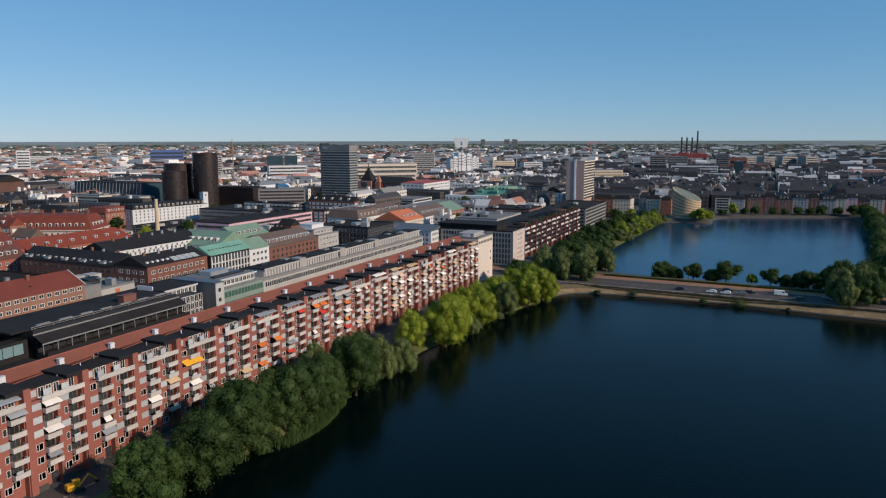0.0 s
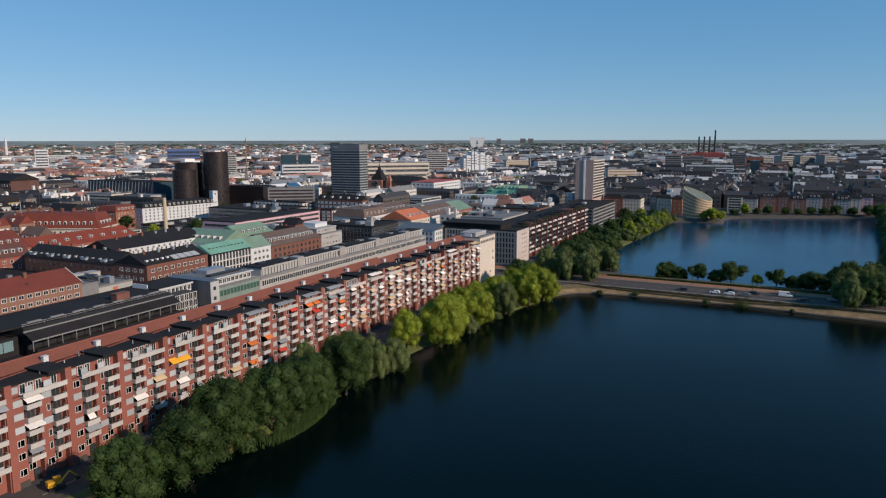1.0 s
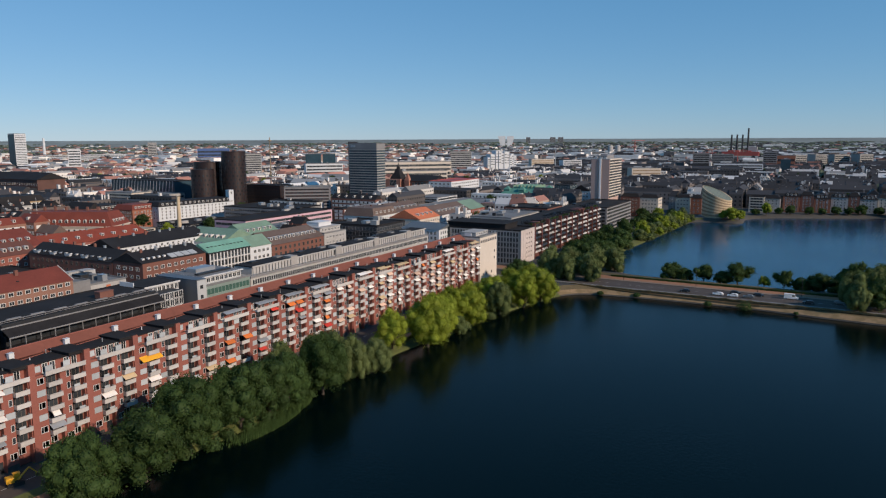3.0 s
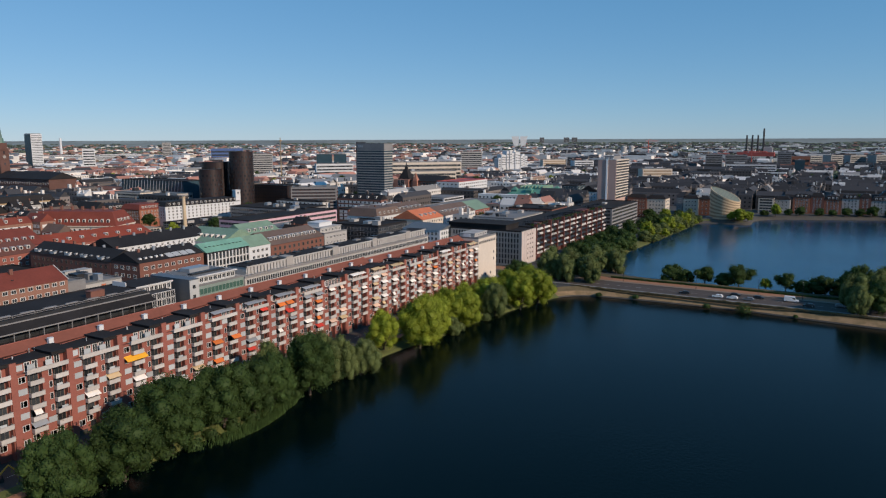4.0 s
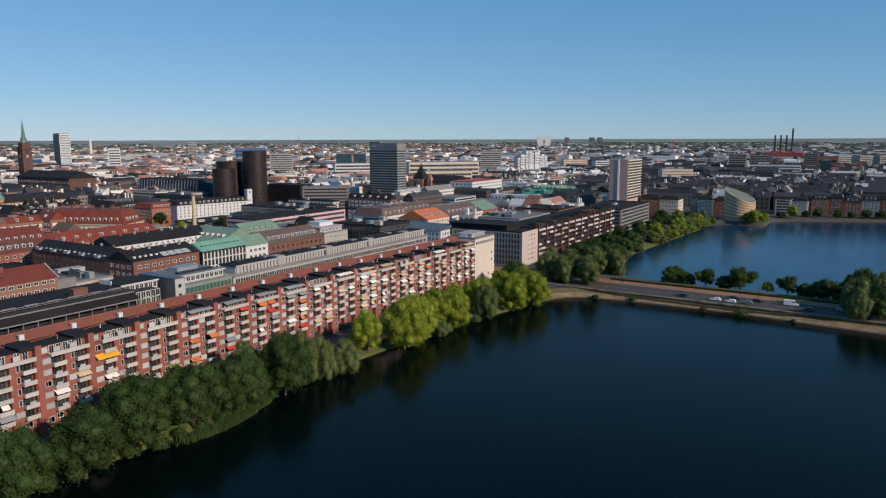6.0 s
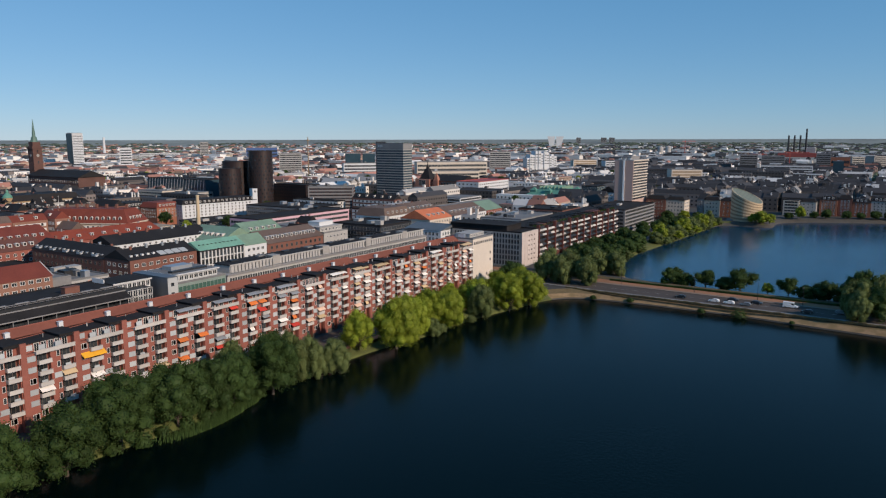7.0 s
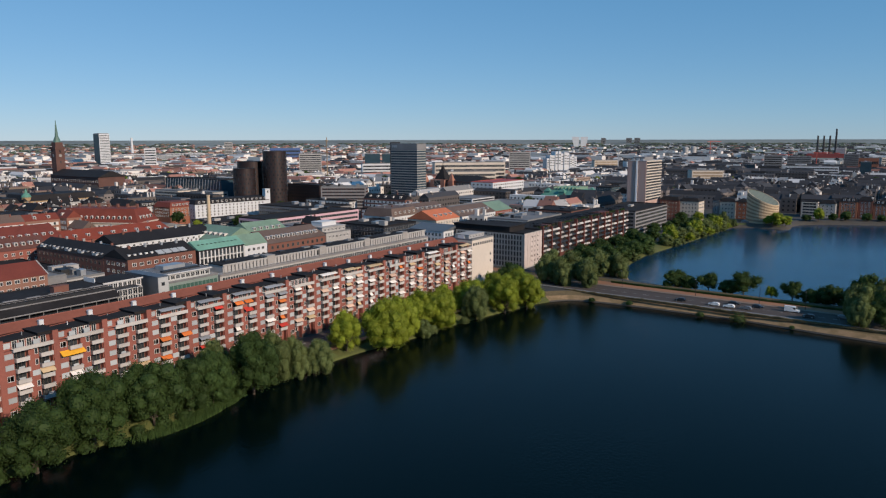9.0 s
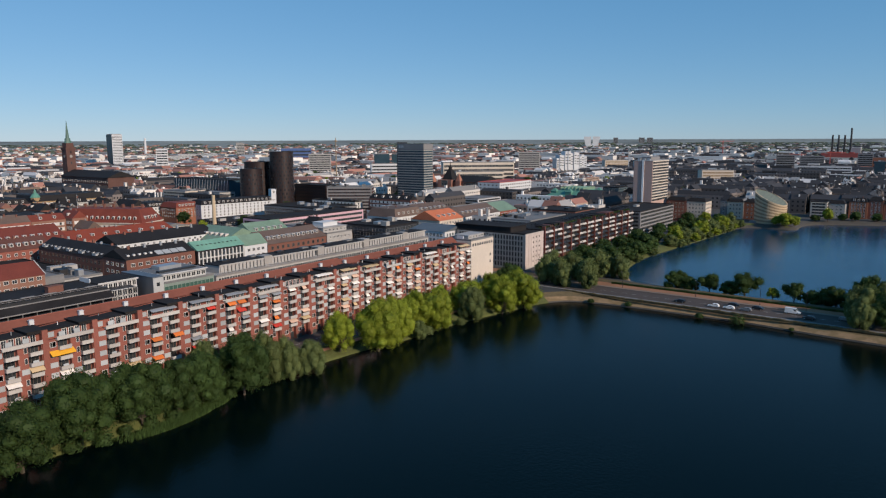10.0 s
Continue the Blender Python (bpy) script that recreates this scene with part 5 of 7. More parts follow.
part("roof_deck", Shape().box(-24, 12, -8.5, 8.5, 18.4, 21.6).box(-24.6, 12.6, -9.1, 9.1, 21.6, 22.0), M_FELT, gb)

# brown balcony house
claim(-22, 6, 297, 436)
bh = thing("apartment_house", -6, 366, 3.0, "dark red-brown apartment house with pale balcony fronts", "apartment building")
part("wall", Shape().box(-14, 9.0, -68, 68, -0.5, 18.5), M_BROWNPANEL, bh)
part("roof", Shape().box(-14.4, 8.0, -68.4, 68.4, 18.5, 18.9), M_FELT, bh)
rnd = random.Random(3)
def balcony_front(m, w):
    """A balcony with a front that leans outwards below."""
    q = Shape().box(0, 1.2, -w, w, -0.12, 0.05, 1)
    q.poly([(0.85, -w, 1.05), (1.45, -w, 0.0), (1.45, w, 0.0), (0.85, w, 1.05)], 0)
    q.poly([(0.75, -w, 1.05), (0.75, w, 1.05), (1.3, w, 0.0), (1.3, -w, 0.0)], 0)
    q.poly([(0.75, -w, 1.05), (0.85, -w, 1.05), (0.85, w, 1.05), (0.75, w, 1.05)], 0)
    return q.mesh("balcony", [m, M_BROWNPANEL])
bb, bc, bd = balcony_front(M_BALC, 2.55), balcony_front(M_CONCRETE_M, 2.55), balcony_front(M_DARKMETAL, 2.55)
gw = ribbon_mesh(5, 2.3, M_DARKMETAL)
pergola = Shape()
for px in (2.0, 6.5):
    for py in (-2.2, 2.2):
        pergola.box(px - 0.09, px + 0.09, py - 0.09, py + 0.09, 18.9, 21.1)
for py in (-2.2, -0.7, 0.7, 2.2):
    pergola.box(1.6, 6.9, py - 0.08, py + 0.08, 21.1, 21.28)
pergola = pergola.mesh("pergola", [M_DARKMETAL])
for u in range(24):
    yc = -65 + u * 5.62
    if u % 2 == 0:
        part("pier", Shape().box(9.0, 10.9, -0.34, 0.34, -0.5, 19.4 + (1.2 if u % 4 == 0 else 0)), M_REDPANEL, bh, at=(0, yc - 2.8, 0))
    for k in range(6):
        z = 2.9 + k * 2.75
        r = rnd.random()
        part("balcony", bb if r < 0.42 else bc if r < 0.56 else bd, None, bh, at=(9.1, yc, z))
        part("window", gw, None, bh, at=(9.0, yc, z + 1.2))
    if rnd.random() < 0.6:
        part("pergola", pergola, None, bh, at=(0, yc, 0))
    else:
        part("roof_terrace", Shape().box(1.0, 7.5, yc - 2.2, yc + 2.2, 18.9, 19.5 + rnd.uniform(0, 0.9)), rnd.choice([M_FELT, M_BROWNPANEL, M_FELT]), bh)
    q = Shape()
    for k in range(26):
        p = Vector((rnd.uniform(6.6, 8.0), yc + rnd.uniform(-2.4, 2.4), 18.95 + rnd.uniform(0.1, 0.9)))
        e, f = Vector((rnd.uniform(-1, 1), rnd.uniform(-1, 1), rnd.uniform(-0.4, 0.4))) * 0.35, Vector((rnd.uniform(-0.3, 0.3), rnd.uniform(-0.3, 0.3), 0.4))
        q.poly([tuple(p - e), tuple(p - f), tuple(p + e), tuple(p + f)])
    part("planting", q, M_LEAF[1], bh, "green planting along the roof edge")
blk("office_building", "pale concrete office with long floor bands", -60, -30, 345, 395, 20.0, M_CONCRETE, "flat", M_ROOFGREY, style="ribbon", storeys=6, wh=1.5, plant=5)
blk("brick_building", "red-brown flat-roofed office wing", -60, -26, 402, 434, 21.5, M_BRICK_DARK, "flat", M_FELT, style="ribbon", storeys=6, plant=3)
# podium and tower at the lake's far corner
blk("office_building", "grey podium building with window bands by the lake", -26, 7.0, 439, 512, 20.2, M_CONCRETE_D, "flat", M_FELT, style="ribbon", storeys=6, wh=1.5, frame=M_CONCRETE_D, plant=2)
claim(-42, -12, 515, 566)
tw = thing("office_tower", -22.6, 541, 3.0, "slim grey office tower with pale window bands", "office tower")
part("wall", Shape().box(-8.0, 8.0, -19.5, 19.5, -0.5, 50.5), M_TOWERGREY, tw)
part("roof", Shape().box(-8.2, 8.2, -19.7, 19.7, 50.5, 51.0), M_CONCRETE, tw)
part("white_stripe", Shape().box(-0.6, 0.9, -20.1, -19.5, 0, 51.2), M_STRIPE, tw, "narrow white vertical stripe")
for x in (-4.4, 4.6):
    part("end_panel", Shape().box(x - 3.2, x + 3.2, -19.65, -19.5, 0, 50.3), M_TOWERGREY, tw)
for k in range(14):
    part("window", ribbon_mesh(38, 1.5, M_CONCRETE), None, tw, at=(8.0, 0, 18.5 + k * 2.35))
    part("spandrel", Shape().box(8.0, 8.25, -19.5, 19.5, 19.35 + k * 2.35, 20.2 + k * 2.35), M_BEIGE, tw)
part("plant_box", Shape().box(-5, 3, -10, 12, 51.0, 53.8), M_CONCRETE_D, tw)
part("mast", Shape().tube((0, 2, 53.8), (0, 2, 57.5), 0.12, 0.05, 6), M_STEEL, tw)
for k in range(3):
    part("plant_box", Shape().box(-6 + k * 4, -4 + k * 4, -16, -13, 51, 52.5), M_STEEL, tw)

# row at the head of the far lake
blk("town_house", "red-brown brick corner house", -12, 4.5, 552, 570, 20.0, M_BRICK_DARK, "mansard", M_SLATE, 3, storeys=5, step=2.6, frame=M_BEIGE)
blk("town_house", "cream rendered corner house with tall windows", 5, 20.5, 553, 570, 19.5, M_BEIGE, "mansard", M_SLATE, 3, storeys=5, step=2.4, frame=M_WHITEP)
blk("town_house", "narrow dark grey end house", 22, 27.5, 592, 622, 18.5, M_CONCRETE_D, "ridge_x", M_SLATE, 4, storeys=5)
blk("town_house", "pale rendered house with regular windows", 28, 41, 592, 606, 17.5, M_BEIGE, "mansard", M_SLATE, 3, storeys=4, step=2.3, dormers=3)
blk("town_house", "small orange-red brick house by the lake", 41.4, 50.5, 594, 608, 17.5, M_BRICK_ORANGE, "mansard", M_SLATE, 2.5, storeys=4)
blk("office_building", "pale banded low building by the water", 86, 99, 638, 655, 17.0, M_BEIGE, "flat", M_FELT, style="ribbon", storeys=5, wh=1.6)
blk("town_house", "pale grey house with a dark mansard", 99.5, 112, 644, 660, 15.5, M_CONCRETE, "mansard", M_SLATE, 3, storeys=4)
ROW = [(114, 128, "orange-red brick", M_BRICK_ORANGE), (128.5, 139, "dark brown brick", M_BRICK_DARK), (139.5, 153, "ochre brick", M_BRICK_ORANGE), (153.5, 167, "pale grey rendered", M_CONCRETE), (167.5, 176, "dark grey", M_BRICK_DARK), (176.5, 190, "pale grey rendered", M_CONCRETE),
       (190.5, 199, "cream rendered", M_BEIGE), (199.5, 208, "pink rendered", M_PINK), (208.5, 218, "dark brick", M_BRICK_DARK), (218.5, 230, "cream rendered", M_BEIGE), (230.5, 244, "red brick", M_BRICK), (244.5, 260, "white rendered", M_WHITE), (260.5, 275, "brown brick", M_BRICK_DARK)]
for i, (a, b, col, m) in enumerate(ROW):
    yy = 652 + (a - 114) * 0.16
    blk("town_house", col + " lakefront house with a dark mansard roof", a, b, yy, yy + 13, 17.2 + 1.6 * math.sin(i * 2.1), m, "mansard", M_SLATE, 3.4, storeys=5, step=2.3, ww=1.3, wh=1.9, dormers=3, chimneys=2, group="houses along the far shore", faces=("-y",))

# planetarium: a drum cut by a slanting green roof
def planetarium(x, y, r, zhi, zlo):
    claim(x - r, x + r, y - r, y + r)
    t = thing("planetarium", x, y, 3.0, "round striped brick drum with a slanting green-grey roof", "planetarium")
    N = 40
    ring = [(r * math.cos(2 * math.pi * k / N), r * math.sin(2 * math.pi * k / N)) for k in range(N)]
    cut = lambda px, py: (zhi + zlo) / 2 - 3.0 + (zlo - zhi) / 2 * ((px * 0.96 - py * 0.28) / r)
    for b in range(15):
        s = Shape()
        for k in range(N):
            p, q = ring[k], ring[(k + 1) % N]
            zp = [(-0.5 if b == 0 else cut(*c) * b / 15.0, cut(*c) * (b + 1) / 15.0) for c in (p, q)]
            rr = 1.0 if b % 2 else 1.012
            s.poly([(p[0] * rr, p[1] * rr, zp[0][0]), (q[0] * rr, q[1] * rr, zp[1][0]), (q[0] * rr, q[1] * rr, zp[1][1]), (p[0] * rr, p[1] * rr, zp[0][1])])
            s.poly([(p[0] * rr, p[1] * rr, zp[0][1]), (q[0] * rr, q[1] * rr, zp[1][1]), (q[0] * 0.95, q[1] * 0.95, zp[1][1]), (p[0] * 0.95, p[1] * 0.95, zp[0][1])])
            s.poly([(p[0] * 0.95, p[1] * 0.95, zp[0][0]), (q[0] * 0.95, q[1] * 0.95, zp[1][0]), (q[0] * rr, q[1] * rr, zp[1][0]), (p[0] * rr, p[1] * rr, zp[0][0])])
        part("brick_course", s, M_TAN if b % 2 else M_TAN2, t)
    part("roof", Shape().poly([(px * 0.985, py * 0.985, cut(px, py) - 0.35) for px, py in ring]), M_DRUMROOF, t)
    for k in range(9):
        px = -r * 0.86 + k * r * 0.215
        h = math.sqrt(max(0.1, r * r * 0.95 - px * px))
        part("roof_rib", Shape().poly([(px - 0.18, -h, cut(px, -h) - 0.05), (px + 0.18, -h, cut(px + 0.18, -h) - 0.05), (px + 0.18, h, cut(px + 0.18, h) - 0.05), (px - 0.18, h, cut(px - 0.18, h) - 0.05)]), M_ROOFGREY, t)
    part("plinth", Shape().box(-r - 2.0, r - 2, -r * 0.75, 4, -0.5, 1.2), M_CONCRETE_D, t)
planetarium(65.6, 578, 12.3, 30.0, 18.0)


def drum(name, label, x, y, r, top, m, bands, n=36):
    claim(x - r, x + r, y - r, y + r)
    t = thing(name, x, y, 3.0, label, "tower")
    h = top - 3.0
    ring = [(r * math.cos(2 * math.pi * k / n), r * math.sin(2 * math.pi * k / n)) for k in range(n)]
    part("wall", Shape().prism(ring, -0.5, h, 0, 1), [m, M_FELT], t)
    fin = Shape().box(r * 0.985, r * 1.012, -0.7, 0.7, -0.9, 0.9).mesh("window", [M_GLASS])
    for b in range(bands):
        for k in range(n // 2):
            a = 2 * math.pi * (k + (0.5 if b % 2 else 0)) / (n // 2)
            if math.cos(a - math.radians(-35)) > 0.15:
                part("window", fin, None, t, at=(0, 0, 3 + b * (h - 4) / bands), rz=a)
    part("crown_ring", Shape().prism([(c * 1.01, d * 1.01) for c, d in ring], h, h + 0.6, 0, 1), [m, M_FELT], t)
    return t
drum("round_tower", "tall round tower clad in dark brown bronze", -350.5, 425, 11.3, 60.0, M_BRONZE, 15)
drum("round_tower", "middle round tower clad in dark brown bronze", -377, 417.5, 13.0, 50.0, M_BRONZE, 10)
drum("round_tower", "lower round tower clad in dark brown bronze", -362, 396.5, 10.4, 44.0, M_BRONZE, 9)
blk("brick_building", "low dark brown podium at the foot of the round towers", -362, -318, 452, 472, 27, M_BRONZE, "flat", M_FELT, style="rows", step=3.2, ww=1.4, skip=2, frame=M_BRONZE)

# slab hotel tower with horizontal bands
claim(-306, -262, 543, 562)
ht = thing("hotel_tower", -284.5, 553, 3.0, "tall grey-green curtain-walled hotel slab", "hotel tower")
part("wall", Shape().box(-17.5, 17.5, -8, 8, -0.5, 64.0), M_GREYBLUE, ht)
part("roof", Shape().box(-17.7, 17.7, -8.2, 8.2, 64.0, 64.4), M_ROOFGREY, ht)
part("sign_band", Shape().box(-17.6, 17.6, -8.25, -8.0, 58.5, 63.8).box(17.5, 17.75, -8.0, 8.0, 58.5, 63.8), M_CONCRETE_D, ht)
for k in range(3):
    part("sign_bar", Shape().box(-15 + k * 2.2, -13.6 + k * 2.2, -8.45, -8.25, 60.2, 62.6), M_STEEL, ht)
part("dark_edge", Shape().box(-18.2, -17.5, -8.3, 8.3, -0.5, 66.0), M_DARKMETAL, ht)
for k in range(21):
    z = 3.2 + k * 2.65
    part("window", ribbon_mesh(34.5, 1.5, M_GREYBLUE, M_GLASSBLUE), None, ht, at=(0.2, -8.0, z), rz=-math.pi / 2)
    part("window", ribbon_mesh(15.5, 1.5, M_GREYBLUE, M_GLASSBLUE), None, ht, at=(17.5, 0, z))
    part("spandrel", Shape().box(-17.3, 17.7, -8.2, -8.0, z + 0.75, z + 1.7), M_CONCRETE_M, ht)
    part("spandrel", Shape().box(17.5, 17.7, -8.0, 8.0, z + 0.75, z + 1.7), M_CONCRETE_M, ht)

# brick smokestack in a yard
piece("smokestack", Shape().tube((-260.6, 277.2, 2.5), (-260.6, 277.2, 30.5), 1.6, 1.15, 14).tube((-260.6, 277.2, 30.5), (-260.6, 277.2, 31.2), 1.35, 1.35, 14), M_TAN2, "old round brick smokestack", "smokestack")
claim(-264, -256, 272, 282)

# orange-roofed terrace and its neighbours
blk("town_house", "row under a bright orange tiled roof", -112, -88, 326, 354, 18.2, M_BEIGE, "ridge_y", M_TILE_ORANGE, 6.0, faces=("+x",), storeys=5, dormers=6, skip=2)
blk("town_house", "row under a grey-brown tiled roof", -112, -88, 354.5, 403, 18.2, M_WHITE, "ridge_y", M_TILE_BROWN, 6.0, faces=("+x",), storeys=5, dormers=5, skip=2)
blk("town_house", "end house with a green copper roof and red eaves", -112, -88, 403.5, 428, 18.2, M_BRICK, "ridge_y", M_COPPER2, 6.0, faces=("+x",), storeys=5, skip=2)
blk("town_house", "old row with a grey mansard and white dormers", -146, -121, 320, 350, 19.0, M_WHITE, "mansard", M_TILE_BROWN, 5.5, storeys=5, dormers=5, chimneys=3, skip=2)
blk("town_house", "row with green copper ridge pieces", -146, -121, 350.5, 388, 19.5, M_CONCRETE, "ridge_y", M_TILE_BROWN, 5.5, storeys=5, dormers=5, chimneys=3, skip=2)
blk("office_building", "pink rendered low hall with a long roof", -216, -188, 268, 362, 18.0, M_PINK, "flat", M_FELT, style="ribbon", storeys=4, plant=3)
blk("office_building", "low black-roofed hall with roof vents", -290, -222, 350, 392, 17.0, M_CONCRETE_D, "flat", M_FELT, style="ribbon", storeys=4, plant=5)
blk("office_building", "wide brown-grey office with window bands", -300, -258, 436, 456, 28.0, M_CONCRETE_D, "flat", M_ROOFGREY, style="ribbon", storeys=8, wh=1.3, frame=M_BROWNPANEL, plant=4, rz=35)
# green roofs with white gables and yard houses
blk("town_house", "yard house with dull green copper roof", -140, -112, 172, 196, 20.5, M_WHITE, "ridge_x", M_COPPER2, 6, storeys=5, dormers=4, skip=2)
blk("town_house", "yard house with green copper roof and gables", -142, -122, 200, 226, 20.0, M_WHITE, "ridge_y", M_COPPER2, 6, storeys=5, dormers=4, skip=2)
# red-tiled institution with white dormers
blk("brick_building", "long low hall under a bright red tiled roof", -246, -218, 150, 216, 14.5, M_BRICK, "ridge_y", M_TILE_VIVID, 5.0, faces=("+x",), style="rows", storeys=3, step=3.5, dormers=7, chimneys=5, skip=2)
gm = blk("brick_building", "grand building with red mansard and arched white dormers", -300, -242, 192, 216, 18.5, M_BEIGE, "mansard", M_TILE_RED, 8.6, storeys=4, dormers=0, step=3.4, rz=26, inset=5.0, style="rows", skip=2)
arch = Shape()
ring = [(0.95 * math.cos(math.pi * k / 8), 1.5 + 0.95 * math.sin(math.pi * k / 8)) for k in range(9)]
loop = [(0.95, 0.0)] + ring + [(-0.95, 0.0)]
for (ya, za), (yb, zb) in zip(loop, loop[1:]):
    arch.poly([(0.6, ya, za), (-2.4, ya, za), (-2.4, yb, zb), (0.6, yb, zb)], 0)
arch.poly([(0.6, y, z) for y, z in loop], 0)
arch.poly([(0.64, y * 0.62, 0.35 + z * 0.72) for y, z in loop], 1)
arch = arch.mesh("dormer", [M_DORMER, M_GLASS])
for k in range(13):
    part("dormer", arch, None, gm, at=(-23.4 + k * 3.9, -10.6, 17.2), rz=-math.pi / 2)
for k in range(4):
    part("dormer", arch, None, gm, at=(27.6, -6 + k * 4.0, 17.2))
part("cornice", Shape().box(-29.5, 29.5, -12.7, 12.7, 14.9, 15.5), M_BEIGE, gm, "pale stone cornice")
for k in range(7):
    part("chimney", Shape().box(-0.6, 0.6, -0.8, 0.8, 21.5, 26.2).box(-0.7, 0.7, -0.9, 0.9, 26.2, 26.5), M_BRICK_DARK, gm, at=(-21 + k * 7, 2.0, 0))
part("flagpole", Shape().tube((-22, -5, 24), (-22, -5, 33), 0.12, 0.06, 6), M_WHITE, gm)
blk("brick_building", "brick school with dormers in its red roof", -250, -218, 84, 147, 16.5, M_BRICK, "ridge_y", M_TILE_RED, 8.0, faces=("+x", "-y"), style="rows", storeys=4, dormers=4, step=3.4, skip=2)
blk("brick_building", "yellow-brown brick office with rows of windows", -357, -299, 162, 190, 21.5, M_YELLOW, "flat", M_FELT, style="rows", storeys=5, step=3.2, plant=4, skip=2)
blk("brick_building", "long brick range with white dormers in brown-red tiles", -187, -169, 20, 114, 20.5, M_BRICK, "ridge_y", M_TILE_REDBROWN, 5.0, faces=("+x",), storeys=6, step=3.3, ww=1.5, wh=1.5, dormers=3.3, chimneys=4, over=0.3, skip=2)
yc = blk("corner_building", "yellow brick corner building with a green cupola", -485, -452, 236, 300, 20.0, M_YELLOW, "mansard", M_SLATE, 5.0, faces=("+x", "-y"), storeys=5, style="rows", step=3.6, ww=1.5, wh=1.9, chimneys=3)
part("turret", Shape().tube((13, -28, 13), (13, -28, 20.5), 3.8, 3.8, 12), M_YELLOW, yc)
part("cupola", Shape().tube((13, -28, 20.5), (13, -28, 22.5), 4.2, 3.2, 12).tube((13, -28, 22.5), (13, -28, 24.5), 3.2, 1.1, 12).tube((13, -28, 24.5), (13, -28, 26), 1.1, 1.1, 8).tube((13, -28, 26), (13, -28, 28), 0.9, 0.05, 8), M_COPPERD, yc)
blk("town_house", "dark red brick corner house with slate mansard", -490, -450, 170, 232, 19.0, M_BRICK, "mansard", M_SLATE, 4.5, faces=("+x",), style="rows", storeys=5, step=3.4, ww=1.4, wh=1.8, dormers=5, chimneys=3, skip=2)
# white house with corner tower, brick house, white house
wh = blk("apartment_house", "long white apartment house with dark mansard", -329, -309, 306, 376, 19.0, M_WHITE, "mansard", M_SLATE, 3.5, faces=("+x", "-y"), storeys=6, step=3.4, ww=1.3, wh=1.7, dormers=4, skip=2, rz=-9)
part("corner_tower", Shape().box(5.5, 10.1, 31.5, 36.4, 12, 25.3).box(5.3, 10.3, 31.3, 36.6, 25.3, 25.7), M_WHITE, wh)
part("window", window_mesh(1.8, 1.9, M_WHITEP), None, wh, at=(10.1, 34.0, 23.2))
blk("apartment_house", "brick apartment house with red mansard and pale dormers", -346, -324, 288, 311, 17.5, M_BRICK_ORANGE, "mansard", M_TILE_RED, 4.0, faces=("+x", "-y"), storeys=5, step=2.8, dormers=3, skip=2)
blk("apartment_house", "white rendered apartment house with slate mansard", -370, -348, 277, 299, 17.5, M_WHITE, "mansard", M_SLATE, 3.5, storeys=5, step=2.6, dormers=3, skip=2)
blk("office_building", "cream terraced office with floor bands", -455, -418, 362, 384, 23, M_BEIGE, "flat", M_ROOFGREY, style="ribbon", storeys=6, wh=1.5, plant=3)
blk("office_building", "long grey office slab with floor bands", -430, -384, 376, 394, 22, M_CONCRETE, "flat", M_ROOFGREY, style="ribbon", storeys=5, wh=1.5, plant=2)
# dark glass hall with slanting net of mullions
ind = blk("office_building", "dark glass headquarters with a slanting lattice front", -527, -432, 424, 450, 30, M_GLASSBLUE, "flat", M_FELT, style="none")
for k in range(20):
    x = -48 + k * 4.7
    part("mullion", Shape().tube((x, -13.05, 0), (x + 5, -13.05, 27), 0.35, 0.35, 4), M_STEEL, ind)

# city hall with its spire
claim(-760, -640, 370, 440)
ch = thing("city_hall", -704, 398, 3.0, "dark red brick city hall with a tall spired clock tower", "city hall")
M_COPPER3 = mat("dark_copper", (0.09, 0.17, 0.145), 0.6, 0.3)
part("tower", Shape().box(-5.5, 5.5, -5.5, 5.5, -0.5, 58).box(-6.3, 6.3, -6.3, 6.3, 58, 60.5).box(-4.6, 4.6, -4.6, 4.6, 60.5, 66), M_OLDBRICK, ch)
part("spire", Shape().tube((0, 0, 66), (0, 0, 72), 4.4, 3.0, 8).tube((0, 0, 72), (0, 0, 93), 2.2, 0.15, 8), M_COPPER3, ch)
part("clock_face", Shape().tube((5.5, 0, 50), (5.7, 0, 50), 1.8, 1.8, 20), M_CONCRETE_M, ch)
part("clock_face", Shape().tube((0, -5.5, 50), (0, -5.7, 50), 1.8, 1.8, 20), M_CONCRETE_M, ch)
for fx, fy, rz in ((5.5, 0, 0.0), (0, -5.5, -math.pi / 2)):
    for zz in (20, 32, 42, 55):
        part("window", window_mesh(1.8, 3.2, M_OLDBRICK, None, 1), None, ch, at=(fx, fy, zz), rz=rz)
part("hall", Shape().box(6, 110, -14, 18, -0.5, 27), M_OLDBRICK, ch)
part("roof", Shape().poly([(5, -15, 27), (111, -15, 27), (111, 2, 34), (5, 2, 34)]).poly([(111, 19, 27), (5, 19, 27), (5, 2, 34), (111, 2, 34)]).poly([(111, -15, 27), (111, 19, 27), (111, 2, 34)]), M_SLATE, ch)
for k in range(24):
    for zz in (8, 15, 22):
        part("window", window_mesh(1.6, 2.8, M_DORMER), None, ch, at=(9.5 + k * 4.3, -14, zz), rz=-math.pi / 2)
ct = thing("clock_tower", -671, 246, 3.0, "smaller dark brick tower with a pointed roof", "tower")
part("tower", Shape().box(-5, 5, -5, 5, -0.5, 42), M_OLDBRICK, ct)
part("spire", Shape().tube((0, 0, 42), (0, 0, 57), 5.5, 0.2, 8), M_OLDBRICK, ct)
claim(-681, -661, 236, 256)

